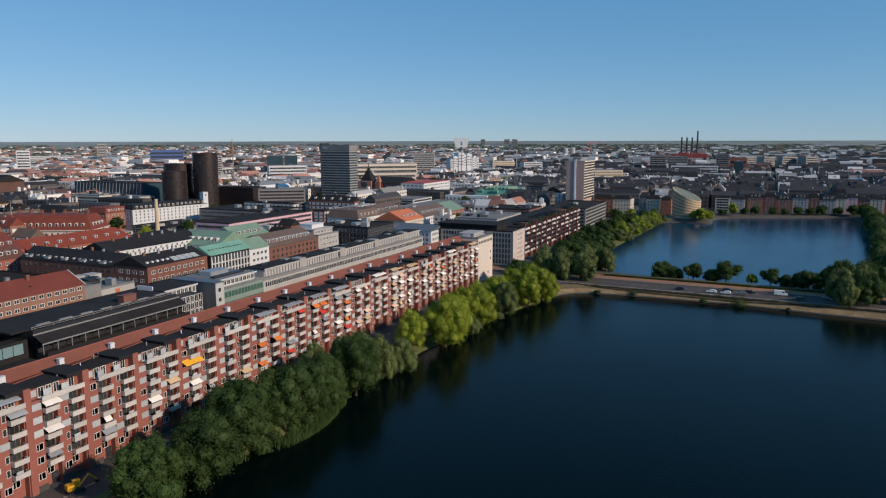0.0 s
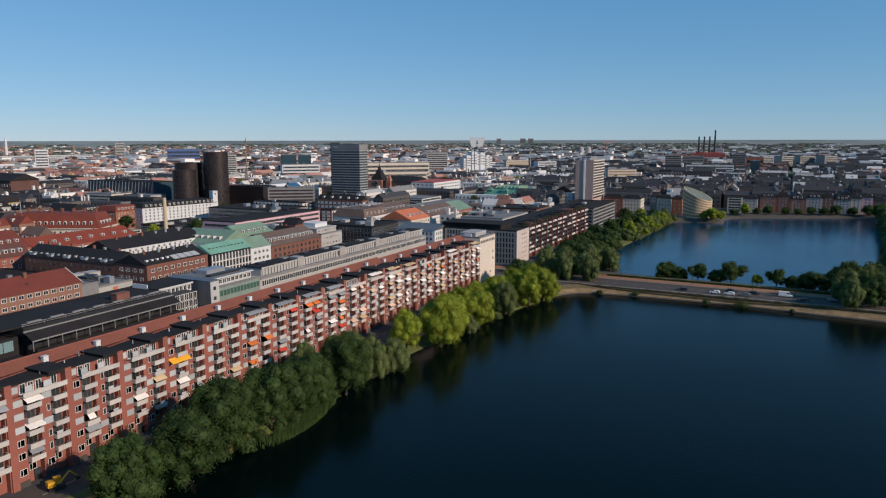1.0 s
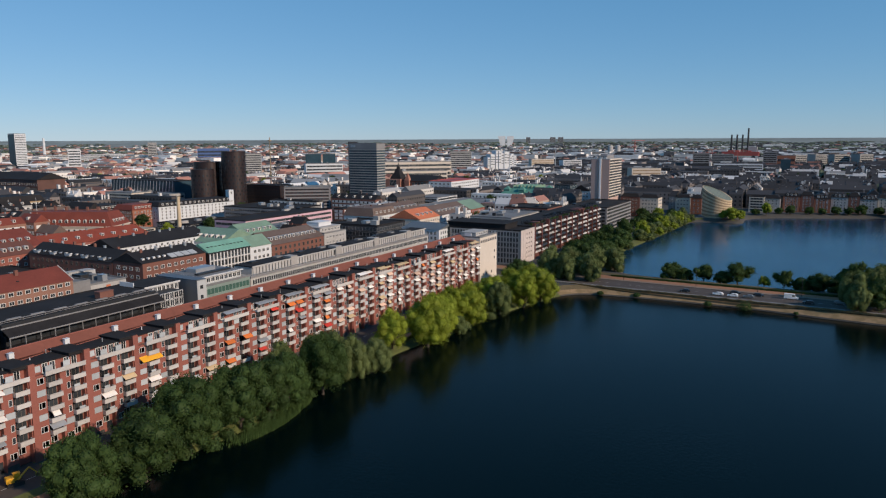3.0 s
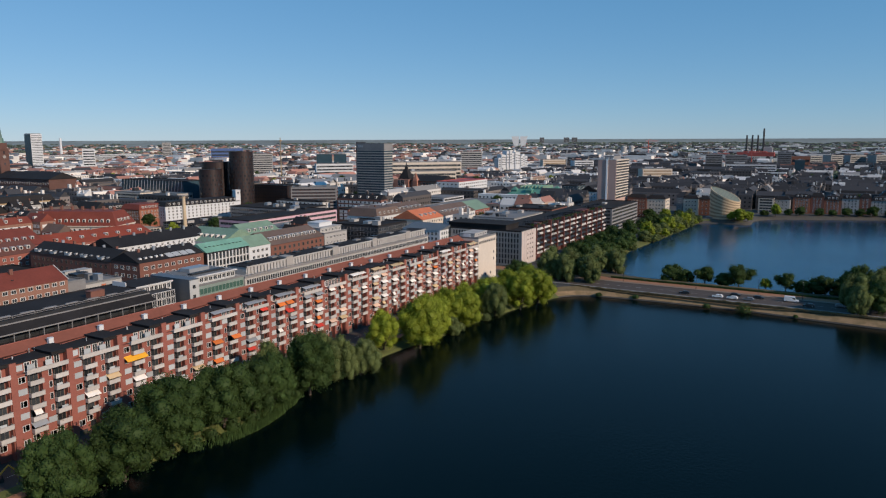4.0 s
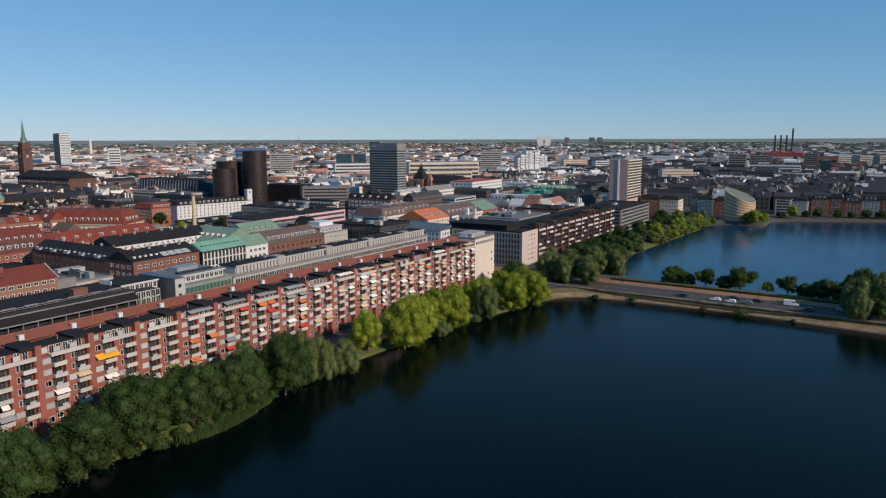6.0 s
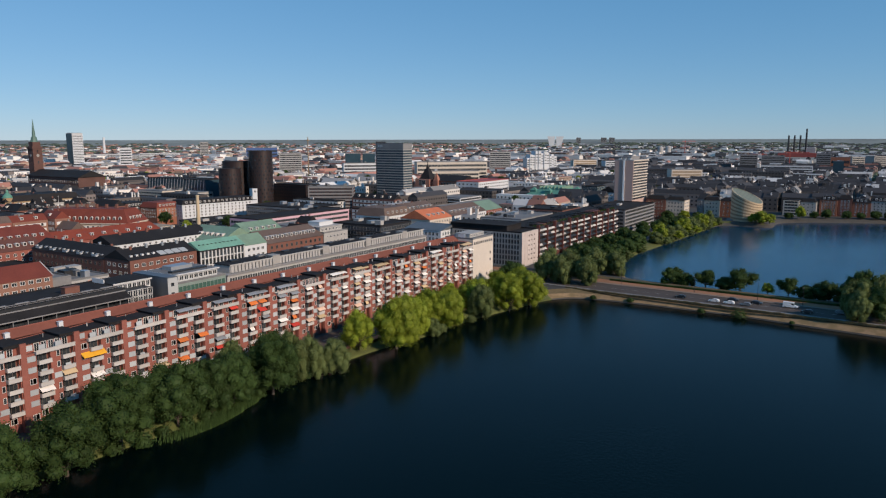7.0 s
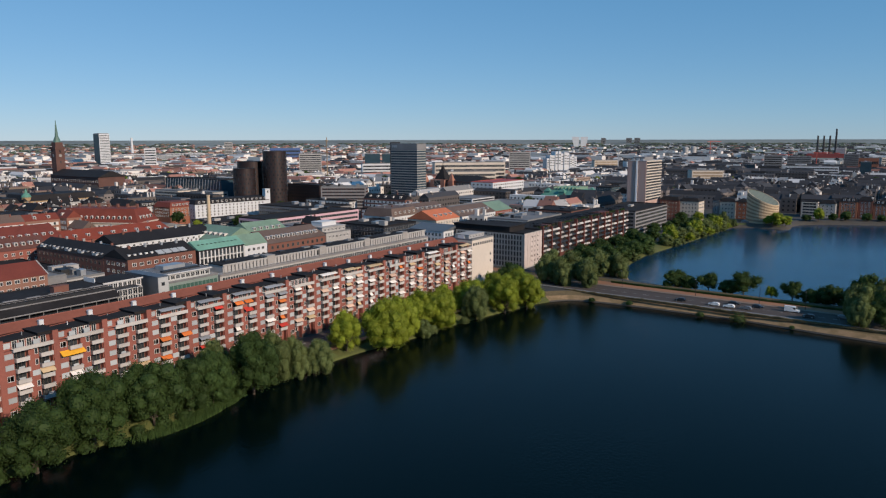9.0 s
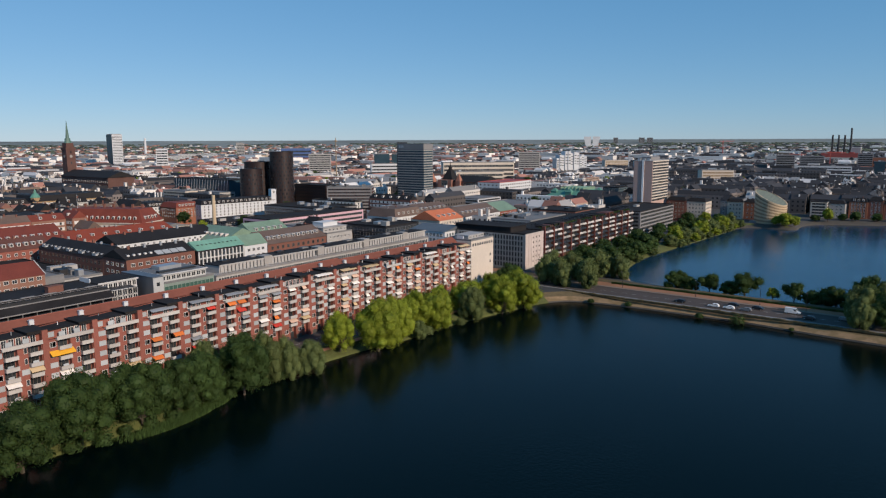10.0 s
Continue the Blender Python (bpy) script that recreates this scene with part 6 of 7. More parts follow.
# railway station: brick hall, steep dark roof, small spires
claim(-330, -255, 610, 690)
rs = thing("railway_station", -301, 640, 3.0, "red brick station with a steep dark roof and spire", "railway station")
part("wall", Shape().box(-10, 10, -10, 20, -0.5, 22).box(10, 52, -6, 26, -0.5, 20.5).box(-34, -10, -6, 26, -0.5, 17), M_BRICK_PINK, rs)
part("roof", Shape().tube((0, 2, 22), (0, 2, 34), 10.5, 2.4, 4).tube((0, 2, 34), (0, 2, 36.5), 2.2, 1.9, 8).tube((0, 2, 36.5), (0, 2, 43.5), 0.8, 0.1, 8), M_SLATE, rs)
part("roof", Shape().poly([(10, -7, 20.5), (53, -7, 20.5), (53, 10, 26.5), (10, 10, 26.5)]).poly([(53, 27, 20.5), (10, 27, 20.5), (10, 10, 26.5), (53, 10, 26.5)]).poly([(53, -7, 20.5), (53, 27, 20.5), (53, 10, 26.5)]), M_SLATE, rs)
part("window", window_mesh(9, 7, M_BEIGE, None, 4), None, rs, at=(0, -10, 18), rz=-math.pi / 2)
for k in range(10):
    part("window", window_mesh(2.2, 4, M_BEIGE), None, rs, at=(13 + k * 4, -6, 16.5), rz=-math.pi / 2)
for x in (-20, 18):
    part("turret", Shape().box(x - 3, x + 3, -9, -3, -0.5, 21).tube((x, -6, 21), (x, -6, 30), 4.2, 0.2, 4), [M_BRICK_PINK], rs)
blk("office_building", "white grid-fronted block with a red top", -239, -211, 606, 676, 25.5, M_WHITE, "flat", M_CRANE, step=4.6, ww=2.4, wh=1.7, storeys=6, faces=("+x", "-y"))
blk("office_building", "curved white low building", -198, -170, 500, 540, 17, M_WHITE, "flat", M_ROOFGREY, style="ribbon", storeys=5)
gr = blk("market_hall", "broad hall under a stepped green copper roof", -148, -100, 590, 640, 15.0, M_BEIGE, "mansard", M_COPPERD, 5.5, inset=9, style="ribbon", storeys=3)
part("upper_roof", roof_shape("mansard", 28, 30, 17.4, 3.4, inset=6), M_COPPERD, gr)
for x, y in ((-17, -17), (17, -17), (0, -19), (17, 14)):
    part("roof_lantern", Shape().box(x - 3.2, x + 3.2, y - 3.2, y + 3.2, 12.5, 17.0).tube((x, y, 17.0), (x, y, 20.2), 5.0, 0.3, 4), M_COPPERD, gr)
for k in range(7):
    part("roof_rib", Shape().box(-12 + k * 4 - 0.25, -12 + k * 4 + 0.25, -14.8, 14.8, 17.3, 21.0), M_COPPER2, gr)
blk("office_building", "dark blue glass office with an arched corner", -94, -78, 608, 632, 25, M_GLASSBLUE, "flat", M_FELT, style="ribbon", storeys=8, glass=M_GLASSBLUE)
blk("town_house", "white stucco hotel with twin gables", -74, -56, 604, 626, 20, M_WHITE, "ridge_y", M_SLATE, 6, storeys=5, dormers=4)
blk("office_building", "long low roof deck with rail platforms", -160, -100, 440, 535, 15, M_CONCRETE_D, "flat", M_ROOFGREY, style="ribbon", storeys=3, plant=6)

# yards and low sheds among the taller rows
for x0, x1, y0, y1, top, m, rm, kind, lab in ((-166, -104, 44, 99, 16.5, M_CONCRETE_D, M_FELT, "flat", "low dark flat-roofed print hall"), (-222, -189, 20, 112, 13.0, M_BRICK_DARK, M_FELT, "flat", "dark brick workshop with flat felt roofs"),
                                    (-214, -168, 130, 176, 12.0, M_BRICK_DARK, M_TILE_BROWN, "ridge_y", "low brick yard building with brown tiles"), (-214, -160, 186, 214, 11.0, M_CONCRETE_D, M_FELT, "flat", "low grey depot with flat roof"),
                                    (-302, -268, 236, 262, 10.0, M_BEIGE, M_ROOFGREY, "ridge_x", "pale yard shed with a shallow roof"), (-250, -226, 226, 262, 10.0, M_CONCRETE, M_SLATE, "ridge_y", "low pale workshop under slate"), (-216, -160, 222, 262, 12.0, M_CONCRETE, M_ROOFGREY, "flat", "pale low office with roof plant"),
                                    (-300, -264, 290, 340, 9.0, M_CONCRETE_D, M_FELT, "flat", "low dark garage block in the yard"), (-180, -150, 270, 300, 15.0, M_WHITE, M_ROOFGREY, "flat", "white flat-roofed office wing")):
    blk("yard_building", lab, x0, x1, y0, y1, top, m, kind, rm, 2.5, style="ribbon", storeys=3, wh=1.3, plant=5 if kind == "flat" else 0, category="building")
for x, y, h, r in ((-306, 283, 15, 7), (-255, 300, 13, 6.5), (-262, 268, 12, 6), (-238, 318, 13, 6.5), (-245, 345, 12, 6), (-204, 180, 11, 5), (-335, 238, 14, 7), (-345, 212, 13, 7)):
    tree("small", x, y, 2.9, h, r, "trees in the town")
claim(-312, -217, 217, 348)
claim(-222, -100, -60, 116)
claim(-222, -150, 116, 300)


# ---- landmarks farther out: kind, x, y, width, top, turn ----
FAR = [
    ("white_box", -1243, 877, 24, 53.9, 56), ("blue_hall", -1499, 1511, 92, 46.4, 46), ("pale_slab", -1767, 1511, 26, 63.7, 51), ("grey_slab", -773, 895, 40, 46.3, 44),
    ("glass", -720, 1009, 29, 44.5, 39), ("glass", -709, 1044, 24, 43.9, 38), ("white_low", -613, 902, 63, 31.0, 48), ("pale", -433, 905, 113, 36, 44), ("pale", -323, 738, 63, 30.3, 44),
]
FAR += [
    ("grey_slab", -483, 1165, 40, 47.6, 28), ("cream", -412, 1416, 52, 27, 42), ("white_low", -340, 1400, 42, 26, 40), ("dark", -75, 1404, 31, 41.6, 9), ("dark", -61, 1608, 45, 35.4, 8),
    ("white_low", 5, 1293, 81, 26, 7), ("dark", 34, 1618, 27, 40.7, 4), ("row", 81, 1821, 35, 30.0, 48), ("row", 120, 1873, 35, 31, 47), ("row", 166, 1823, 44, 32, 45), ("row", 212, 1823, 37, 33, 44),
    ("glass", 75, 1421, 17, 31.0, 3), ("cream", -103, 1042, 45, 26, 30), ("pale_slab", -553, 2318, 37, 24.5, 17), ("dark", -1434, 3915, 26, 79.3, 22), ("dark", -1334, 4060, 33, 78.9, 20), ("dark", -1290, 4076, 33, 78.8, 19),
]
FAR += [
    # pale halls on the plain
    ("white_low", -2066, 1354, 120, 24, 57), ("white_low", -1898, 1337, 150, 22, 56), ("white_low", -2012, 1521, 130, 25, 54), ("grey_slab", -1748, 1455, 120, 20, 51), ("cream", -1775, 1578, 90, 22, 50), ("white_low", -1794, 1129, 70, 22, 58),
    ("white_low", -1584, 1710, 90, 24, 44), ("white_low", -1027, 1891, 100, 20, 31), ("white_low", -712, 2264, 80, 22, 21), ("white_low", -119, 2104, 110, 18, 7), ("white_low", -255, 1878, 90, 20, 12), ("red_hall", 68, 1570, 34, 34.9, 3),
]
FAR_LOOK = {
    "white_slab": ("tower_block", "tall white and blue tower block", M_WHITE, M_GLASSBLUE, 24), "white_box": ("office_building", "white office box with window grid", M_WHITE, M_GLASS, 9), "blue_hall": ("hall", "broad blue clad exhibition hall", M_BLUECLAD, M_GLASS, 4),
    "pale_slab": ("tower_block", "pale concrete residential tower block", M_CONCRETE, M_GLASS, 12), "grey_slab": ("tower_block", "grey-brown slab block with window bands", M_CONCRETE, M_GLASS, 11), "glass": ("office_building", "blue-green glass office block", M_GLASSBLUE, M_GLASSBLUE, 10),
    "white_low": ("office_building", "low white flat-roofed office building", M_WHITE, M_GLASS, 5), "pale": ("terminal_building", "long pale building with deep floor bands", M_BEIGE, M_GLASS, 5), "cream": ("brick_building", "cream building with arcaded fronts", M_BEIGE, M_TAN, 5),
    "red_hall": ("hall", "broad red brick hall with a pale flat roof", M_BRICK_ORANGE, M_GLASS, 3),
    "dark": ("office_building", "dark grey flat-roofed office block", M_CONCRETE_D, M_GLASS, 9), "row": ("apartment_house", "pale grey-brown apartment slab block", M_CONCRETE_M, M_GLASS, 6),
}
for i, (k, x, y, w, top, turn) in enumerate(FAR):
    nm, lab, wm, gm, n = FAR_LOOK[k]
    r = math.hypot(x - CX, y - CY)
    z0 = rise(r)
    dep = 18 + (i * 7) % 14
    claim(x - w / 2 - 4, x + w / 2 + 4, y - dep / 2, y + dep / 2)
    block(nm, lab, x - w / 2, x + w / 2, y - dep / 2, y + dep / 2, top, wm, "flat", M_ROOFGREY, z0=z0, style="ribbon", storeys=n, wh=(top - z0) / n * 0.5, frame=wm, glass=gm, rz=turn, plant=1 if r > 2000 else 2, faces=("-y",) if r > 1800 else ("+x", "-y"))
ws = thing("tower_block", -1554, 948, 3.0, "tall slab tower with one white and one blue face", "tower block", rz=2)
claim(-1580, -1530, 920, 975)
part("wall", Shape().box(-12, 12, -14, 14, -0.5, 84), M_WHITE, ws)
for k in range(20):
    part("window", ribbon_mesh(26, 1.5, M_WHITE), None, ws, at=(12, 0, 5 + k * 3.95))
part("blue_face", Shape().box(-12, 12, -14.3, -14, 0, 83.5), M_GLASSBLUE, ws)
part("roof", Shape().box(-11, 11, -13, 13, 84, 85.5), M_CONCRETE_D, ws)
# stepped white residential hill
wd = thing("apartment_house", -423, 1216, 3.0, "clustered white stepped apartment block", "apartment building", rz=52)
rnd = random.Random(21)
for k in range(11):
    a = -31 + k * 5.8
    h = 46 - abs(k - 4.5) * 2.6 + rnd.uniform(-3, 5)
    front = -9 + rnd.uniform(-3, 3)
    part("wing", Shape().box(a, a + 5.4, front, 10, -0.5, h), M_WHITE, wd)
    for q in (0.5, 0.62, 0.74, 0.86):
        part("window", ribbon_mesh(4.0, 1.5, M_WHITE), None, wd, at=(a + 2.7, front, h * q), rz=-math.pi / 2)
# white tower of two leaning blades
z0 = rise(math.hypot(-1371 - CX, 3509 - CY))
vt = thing("leaning_tower", -1396, 3500, z0, "twin white towers widening towards their tops", "tower", rz=23)
for sg in (-1, 1):
    h = 85 - z0
    part("blade", Shape().poly([(sg * 6, -10, 0), (sg * 30, -10, 0), (sg * 43, -10, h), (sg * 3, -10, h)][::sg]).poly([(sg * 6, 10, 0), (sg * 30, 10, 0), (sg * 43, 10, h), (sg * 3, 10, h)][::-sg])
         .poly([(sg * 3, -10, h), (sg * 43, -10, h), (sg * 43, 10, h), (sg * 3, 10, h)]).poly([(sg * 6, -10, 0), (sg * 3, -10, h), (sg * 3, 10, h), (sg * 6, 10, 0)]).poly([(sg * 30, -10, 0), (sg * 43, -10, h), (sg * 43, 10, h), (sg * 30, 10, 0)]), M_WHITE, vt)
# silos, power station with four stacks, thin masts
for x, y, top in ((-588, 2620, 44), (-562, 2627, 46)):
    piece("silo", Shape().tube((x, y, 2), (x, y, top - 4), 10, 10, 20).tube((x, y, top - 4), (x, y, top), 10, 5, 20), M_CONCRETE, "pale round concrete grain silo", "silo", group="silos")
pz = rise(3030)
claim(-250, -60, 2150, 2940)
ps = thing("power_station", -156, 2906, pz - 0.5, "red power station with four dark stacks", "power station")
part("boiler_house", Shape().box(-70, 62, -15, 15, -0.5, 15.5).box(-48, -8, -12, 12, 15.5, 20).box(20, 34, -12, 12, 15.5, 19), M_CRANE, ps)
part("turbine_hall", Shape().box(20, 52, 20, 40, -0.5, 34), M_CONCRETE, ps)
for x, top in ((-200, 84), (-180, 84), (-160, 84), (-140, 109)):
    part("smokestack", Shape().tube((x + 156, 48, 0), (x + 156, 48, top - pz), 4.2, 3.0, 14), M_DARKMETAL, ps, "tall dark steel smokestack")
piece("chimney", Shape().tube((-2534, 1644, 2), (-2534, 1644, 81), 6, 4, 12), M_WHITE, "thin white and red banded chimney", "chimney")
ms = thing("tower_ride", -640, 800, 3.0, "thin steel amusement tower with a swing ring", "amusement ride")
part("mast", Shape().tube((0, 0, -0.5), (0, 0, 70), 1.0, 0.6, 8), M_TAN, ms)
part("ring", Shape().tube((0, 0, 66), (0, 0, 68), 2.6, 2.6, 12), M_TAN, ms)
part("cap", Shape().tube((0, 0, 70), (0, 0, 73), 0.8, 0.05, 8), M_TAN, ms)
def tower_crane(x, y, z0, h, jib, turn, m):
    t = thing("tower_crane", x, y, z0, "tower crane over a building site", "crane", "cranes", rz=turn)
    part("mast", Shape().box(-0.8, 0.8, -0.8, 0.8, -0.5, h), m, t)
    part("jib", Shape().box(-jib * 0.3, jib, -0.6, 0.6, h, h + 1.2).tube((0, 0, h + 1), (0, 0, h + 6), 0.7, 0.2, 4).tube((0, 0, h + 6), (jib * 0.8, 0, h + 1.2), 0.15, 0.15, 4), m, t)
    part("counterweight", Shape().box(-jib * 0.3, -jib * 0.2, -0.9, 0.9, h - 2, h), M_CONCRETE_D, t)
tower_crane(-350, 1333, 3, 46, 34, 120, M_STEEL)
tower_crane(-40, 1700, 3, 38, 30, 20, M_CRANE)
tower_crane(-90, 1660, 3, 34, 28, 200, M_CRANE)
tower_crane(-420, 2300, 3, 60, 45, 60, M_CRANE)
tower_crane(-1200, 1500, 3, 50, 40, 10, M_STEEL)

# ---- the town between: rows of houses round courtyards ----
for x, y, h, r in ((-318, 500, 15, 8), (-306, 510, 16, 9), (-296, 498, 14, 8), (-328, 515, 15, 8), (-312, 486, 14, 7), (-286, 512, 14, 8), (-272, 504, 13, 7), (-560, 420, 15, 10), (-575, 440, 15, 10), (-545, 455, 14, 9), (-590, 425, 15, 9), (-600, 300, 15, 10), (-615, 330, 15, 10), (-630, 310, 14, 9)):
    tree("small", x, y, 2.9, h, r, "trees in the town")
claim(-332, -266, 480, 522)


def in_sight(x, y, lo=-78, hi=9):
    a = math.degrees(math.atan2(x - CX, y - CY))
    return lo < a < hi


def free(x0, x1, y0, y1, pad=1.5):
    return all(x1 + pad < a or x0 - pad > b or y1 + pad < c or y0 - pad > d for a, b, c, d in TAKEN)


claim(30, 230, -200, 650)
claim(-25, 40, -200, 640)
claim(-96, -22, -100, 345)
rnd = random.Random(77)
FILL = [("brick town house with red tiled roof", M_BRICK_BROWN, M_TILE_RED), ("dark brick town house with slate roof", M_BRICK_DARK, M_SLATE), ("white rendered town house with slate roof", M_WHITE, M_SLATE), ("cream rendered town house with slate roof", M_BEIGE, M_SLATE),
        ("brick town house with brown tiled roof", M_BRICK, M_TILE_BROWN), ("grey rendered house with felt roof", M_CONCRETE, M_FELT), ("yellow rendered town house with slate roof", M_YELLOW, M_SLATE)]
made = 0
far_sets = {"red": Shape(), "dark": Shape(), "white": Shape()}


def far_house(s, x0, x1, y0, y1, z0, top, rise_, flat):
    s.box(x0, x1, y0, y1, z0 - 1, top, 0, 1 if flat else 0, False)
    if not flat:
        i = len(s.v)
        if x1 - x0 < y1 - y0:
            m = (x0 + x1) / 2
            s.v.extend([(x0, y0, top), (x1, y0, top), (x1, y1, top), (x0, y1, top), (m, y0, top + rise_), (m, y1, top + rise_)])
            q = [(1, 2, 5, 4), (3, 0, 4, 5), (0, 1, 4), (2, 3, 5)]
        else:
            m = (y0 + y1) / 2
            s.v.extend([(x0, y0, top), (x1, y0, top), (x1, y1, top), (x0, y1, top), (x0, m, top + rise_), (x1, m, top + rise_)])
            q = [(0, 1, 5, 4), (2, 3, 4, 5), (1, 2, 5), (3, 0, 4)]
        s.f.extend(tuple(a + i for a in k) for k in q)
        s.m.extend((1, 1, 1, 1))
    # window bands on the two faces that can be seen
    if top - z0 > 8 and math.hypot(x0 - CX, y0 - CY) < 1300:
        n = max(2, int((top - z0) / 4))
        for k in range(n):
            z = z0 + 2 + k * (top - z0 - 1.5) / n
            m = max(3, int((x1 - x0) / 4))
            for j in range(m):
                c = x0 + (j + 0.5) * (x1 - x0) / m
                s.poly([(c - 0.8, y0 - 0.05, z), (c + 0.8, y0 - 0.05, z), (c + 0.8, y0 - 0.05, z + 1.6), (c - 0.8, y0 - 0.05, z + 1.6)], 2)
            m = max(3, int((y1 - y0) / 4))
            for j in range(m):
                c = y0 + (j + 0.5) * (y1 - y0) / m
                s.poly([(x1 + 0.05, c - 0.8, z), (x1 + 0.05, c + 0.8, z), (x1 + 0.05, c + 0.8, z + 1.6), (x1 + 0.05, c - 0.8, z + 1.6)], 2)


def palette(x, y):
    a = math.degrees(math.atan2(x - CX, y - CY))
    r = rnd.random()
    if a > -22:
        lim = 0.86 if y < 1000 else 0.66
        if y < 1000:
            return "dark" if r < 0.9 else "white"
        return "dark" if r < lim else "white" if r < 0.93 else "red"
    if a < -30 and math.hypot(x - CX, y - CY) > 1300:
        return "red" if r < 0.55 else "white" if r < 0.85 else "dark"
    if a < -42:
        return "red" if r < 0.5 else "white" if r < 0.75 else "dark"
    return "red" if r < 0.36 else "white" if r < 0.68 else "dark"


PITCH_X, PITCH_Y = 62, 78
for gx in range(-34, 10):
    for gy in range(-1, 28):
        bx, by = gx * PITCH_X + 20, gy * PITCH_Y + 45
        cxx, cyy = bx + 30, by + 38
        r = math.hypot(cxx - CX, cyy - CY)
        if not in_sight(cxx, cyy) or r > 1950:
            continue
        jx, jy = rnd.uniform(-5, 5), rnd.uniform(-5, 5)
        W, H = 50 + rnd.uniform(-5, 5), 65 + rnd.uniform(-7, 6)
        pal = palette(cxx, cyy)
        bars = []
        for a, b, c, d in ((0, W, 0, 10), (0, W, H - 10, H), (0, 10, 10.3, H - 10.3), (W - 10, W, 10.3, H - 10.3)):
            long_x = (b - a) > (d - c)
            office = -420 < cxx < -100 and 280 < cyy < 900 or (r > 700 and cxx < -150 and rnd.random() < 0.75)
            n = 1 if office else rnd.choice([1, 2, 3, 4])
            L = (b - a) if long_x else (d - c)
            for k in range(n):
                u0, u1 = L * k / n + 0.1, L * (k + 1) / n - 0.1
                bars.append((a + u0, a + u1, c, d) if long_x else (a, b, c + u0, c + u1))
        if rnd.random() < 0.3:
            bars.append((W * 0.32, W * 0.62, H * 0.3, H * 0.6))
        for a, b, c, d in bars:
            x0, x1, y0, y1 = bx + jx + a, bx + jx + b, by + jy + c, by + jy + d
            if not free(x0, x1, y0, y1):
                continue
            top = rnd.uniform(15, 20) if cxx > -150 and 650 < cyy < 900 else rnd.uniform(16, 22) if r < 900 else rnd.uniform(10, 16)
            p = pal if rnd.random() < 0.65 else palette(cxx, cyy)
            if office and p == "red" and (rnd.random() < 0.75 or r < 800):
                p = "dark" if r < 800 else rnd.choice(["white", "white", "dark"])
            flat = rnd.random() < (0.75 if office else 0.35 if p == "white" else 0.12)
            old_town = cxx < -170 and cyy < 330
            if old_town and p == "white":
                p = "red"
            if r < 640 and made < 75:
                lab, wm, rm = rnd.choice(FILL[:1] + FILL[4:5] + FILL[4:5]) if p == "red" else rnd.choice(FILL[2:4] + FILL[5:6]) if p == "white" else rnd.choice(FILL[1:2] + FILL[5:6] + FILL[1:2])
                block("town_house", lab, x0, x1, y0, y1, top, wm, "flat" if flat else ("ridge_x" if x1 - x0 > y1 - y0 else "ridge_y"), M_FELT if flat else rm, rnd.uniform(3.5, 5), style="rows", storeys=5, step=4.2, ww=1.4, wh=1.6, plant=2 if flat else 0,
                      dormers=0 if flat else rnd.choice([0, 0, 7]), chimneys=0 if flat else 2, group="houses of the town blocks", over=0.02, skip=2)
                made += 1
            else:
                far_house(far_sets[p], x0, x1, y0, y1, 3.0, top, rnd.uniform(3, 5), flat)
                if r < 1500:
                    for q in range(rnd.randint(1, 3)):
                        ux, uy = rnd.uniform(x0 + 1, x1 - 1), rnd.uniform(y0 + 1, y1 - 1)
                        uw = rnd.uniform(0.4, 1.4) if flat or rnd.random() < 0.7 else 0.5
                        far_sets[rnd.choice(["white", "dark", p])].box(ux - uw, ux + uw, uy - uw, uy + uw, top - 0.5, top + rnd.uniform(1.5, 5), 0, None, False)
        # a yard tree
        if r < 1500 and rnd.random() < 0.5:
            tx, ty = bx + jx + W * 0.5, by + jy + H * 0.75
            if free(tx - 5, tx + 5, ty - 5, ty + 5):
                tree("small", tx, ty, 2.9, rnd.uniform(12, 17), rnd.uniform(5, 8), "trees in the town")
# long sheds and trains by the railway
for k in range(46):
    x, y = rnd.uniform(-190, 20), rnd.uniform(1060, 1500)
    w, d = rnd.uniform(10, 46), rnd.uniform(6, 12)
    if free(x - w / 2, x + w / 2, y - d / 2, y + d / 2):
        far_house(far_sets["white" if k % 5 == 0 else "dark"], x - w / 2, x + w / 2, y - d / 2, y + d / 2, 3.0, rnd.uniform(18, 25), 2, rnd.random() < 0.5)
# looser quarters towards the skyline
for k in range(4600):
    a = math.radians(rnd.uniform(-78, 9))
    r = 1950 + 2250 * rnd.random() ** 1.15
    x, y = CX + r * math.sin(a), CY + r * math.cos(a)
    big = rnd.random() < 0.22
    w, d = (rnd.uniform(25, 90), rnd.uniform(15, 40)) if big else (rnd.uniform(9, 28), rnd.uniform(9, 22))
    z0 = rise(r)
    if not free(x - w / 2, x + w / 2, y - d / 2, y + d / 2):
        continue
    p = "white" if big and rnd.random() < 0.6 else palette(x, y)
    fade = 1.0 if r < 2600 else max(0.16, 1 - (r - 2500) / 1900)
    far_house(far_sets[p], x - w / 2, x + w / 2, y - d / 2, y + d / 2, z0, z0 + (rnd.uniform(9, 24) if big else rnd.uniform(8, 17)) * fade, 4, big)
for key, roofm, wallm in (("red", M_HAZYRED, M_FARWALL), ("dark", M_FARDARK, M_FARDARKWALL), ("white", M_FARROOF, M_FARWHITE)):
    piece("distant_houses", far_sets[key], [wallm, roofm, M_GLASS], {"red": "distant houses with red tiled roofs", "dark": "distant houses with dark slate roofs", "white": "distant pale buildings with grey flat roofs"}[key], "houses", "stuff")
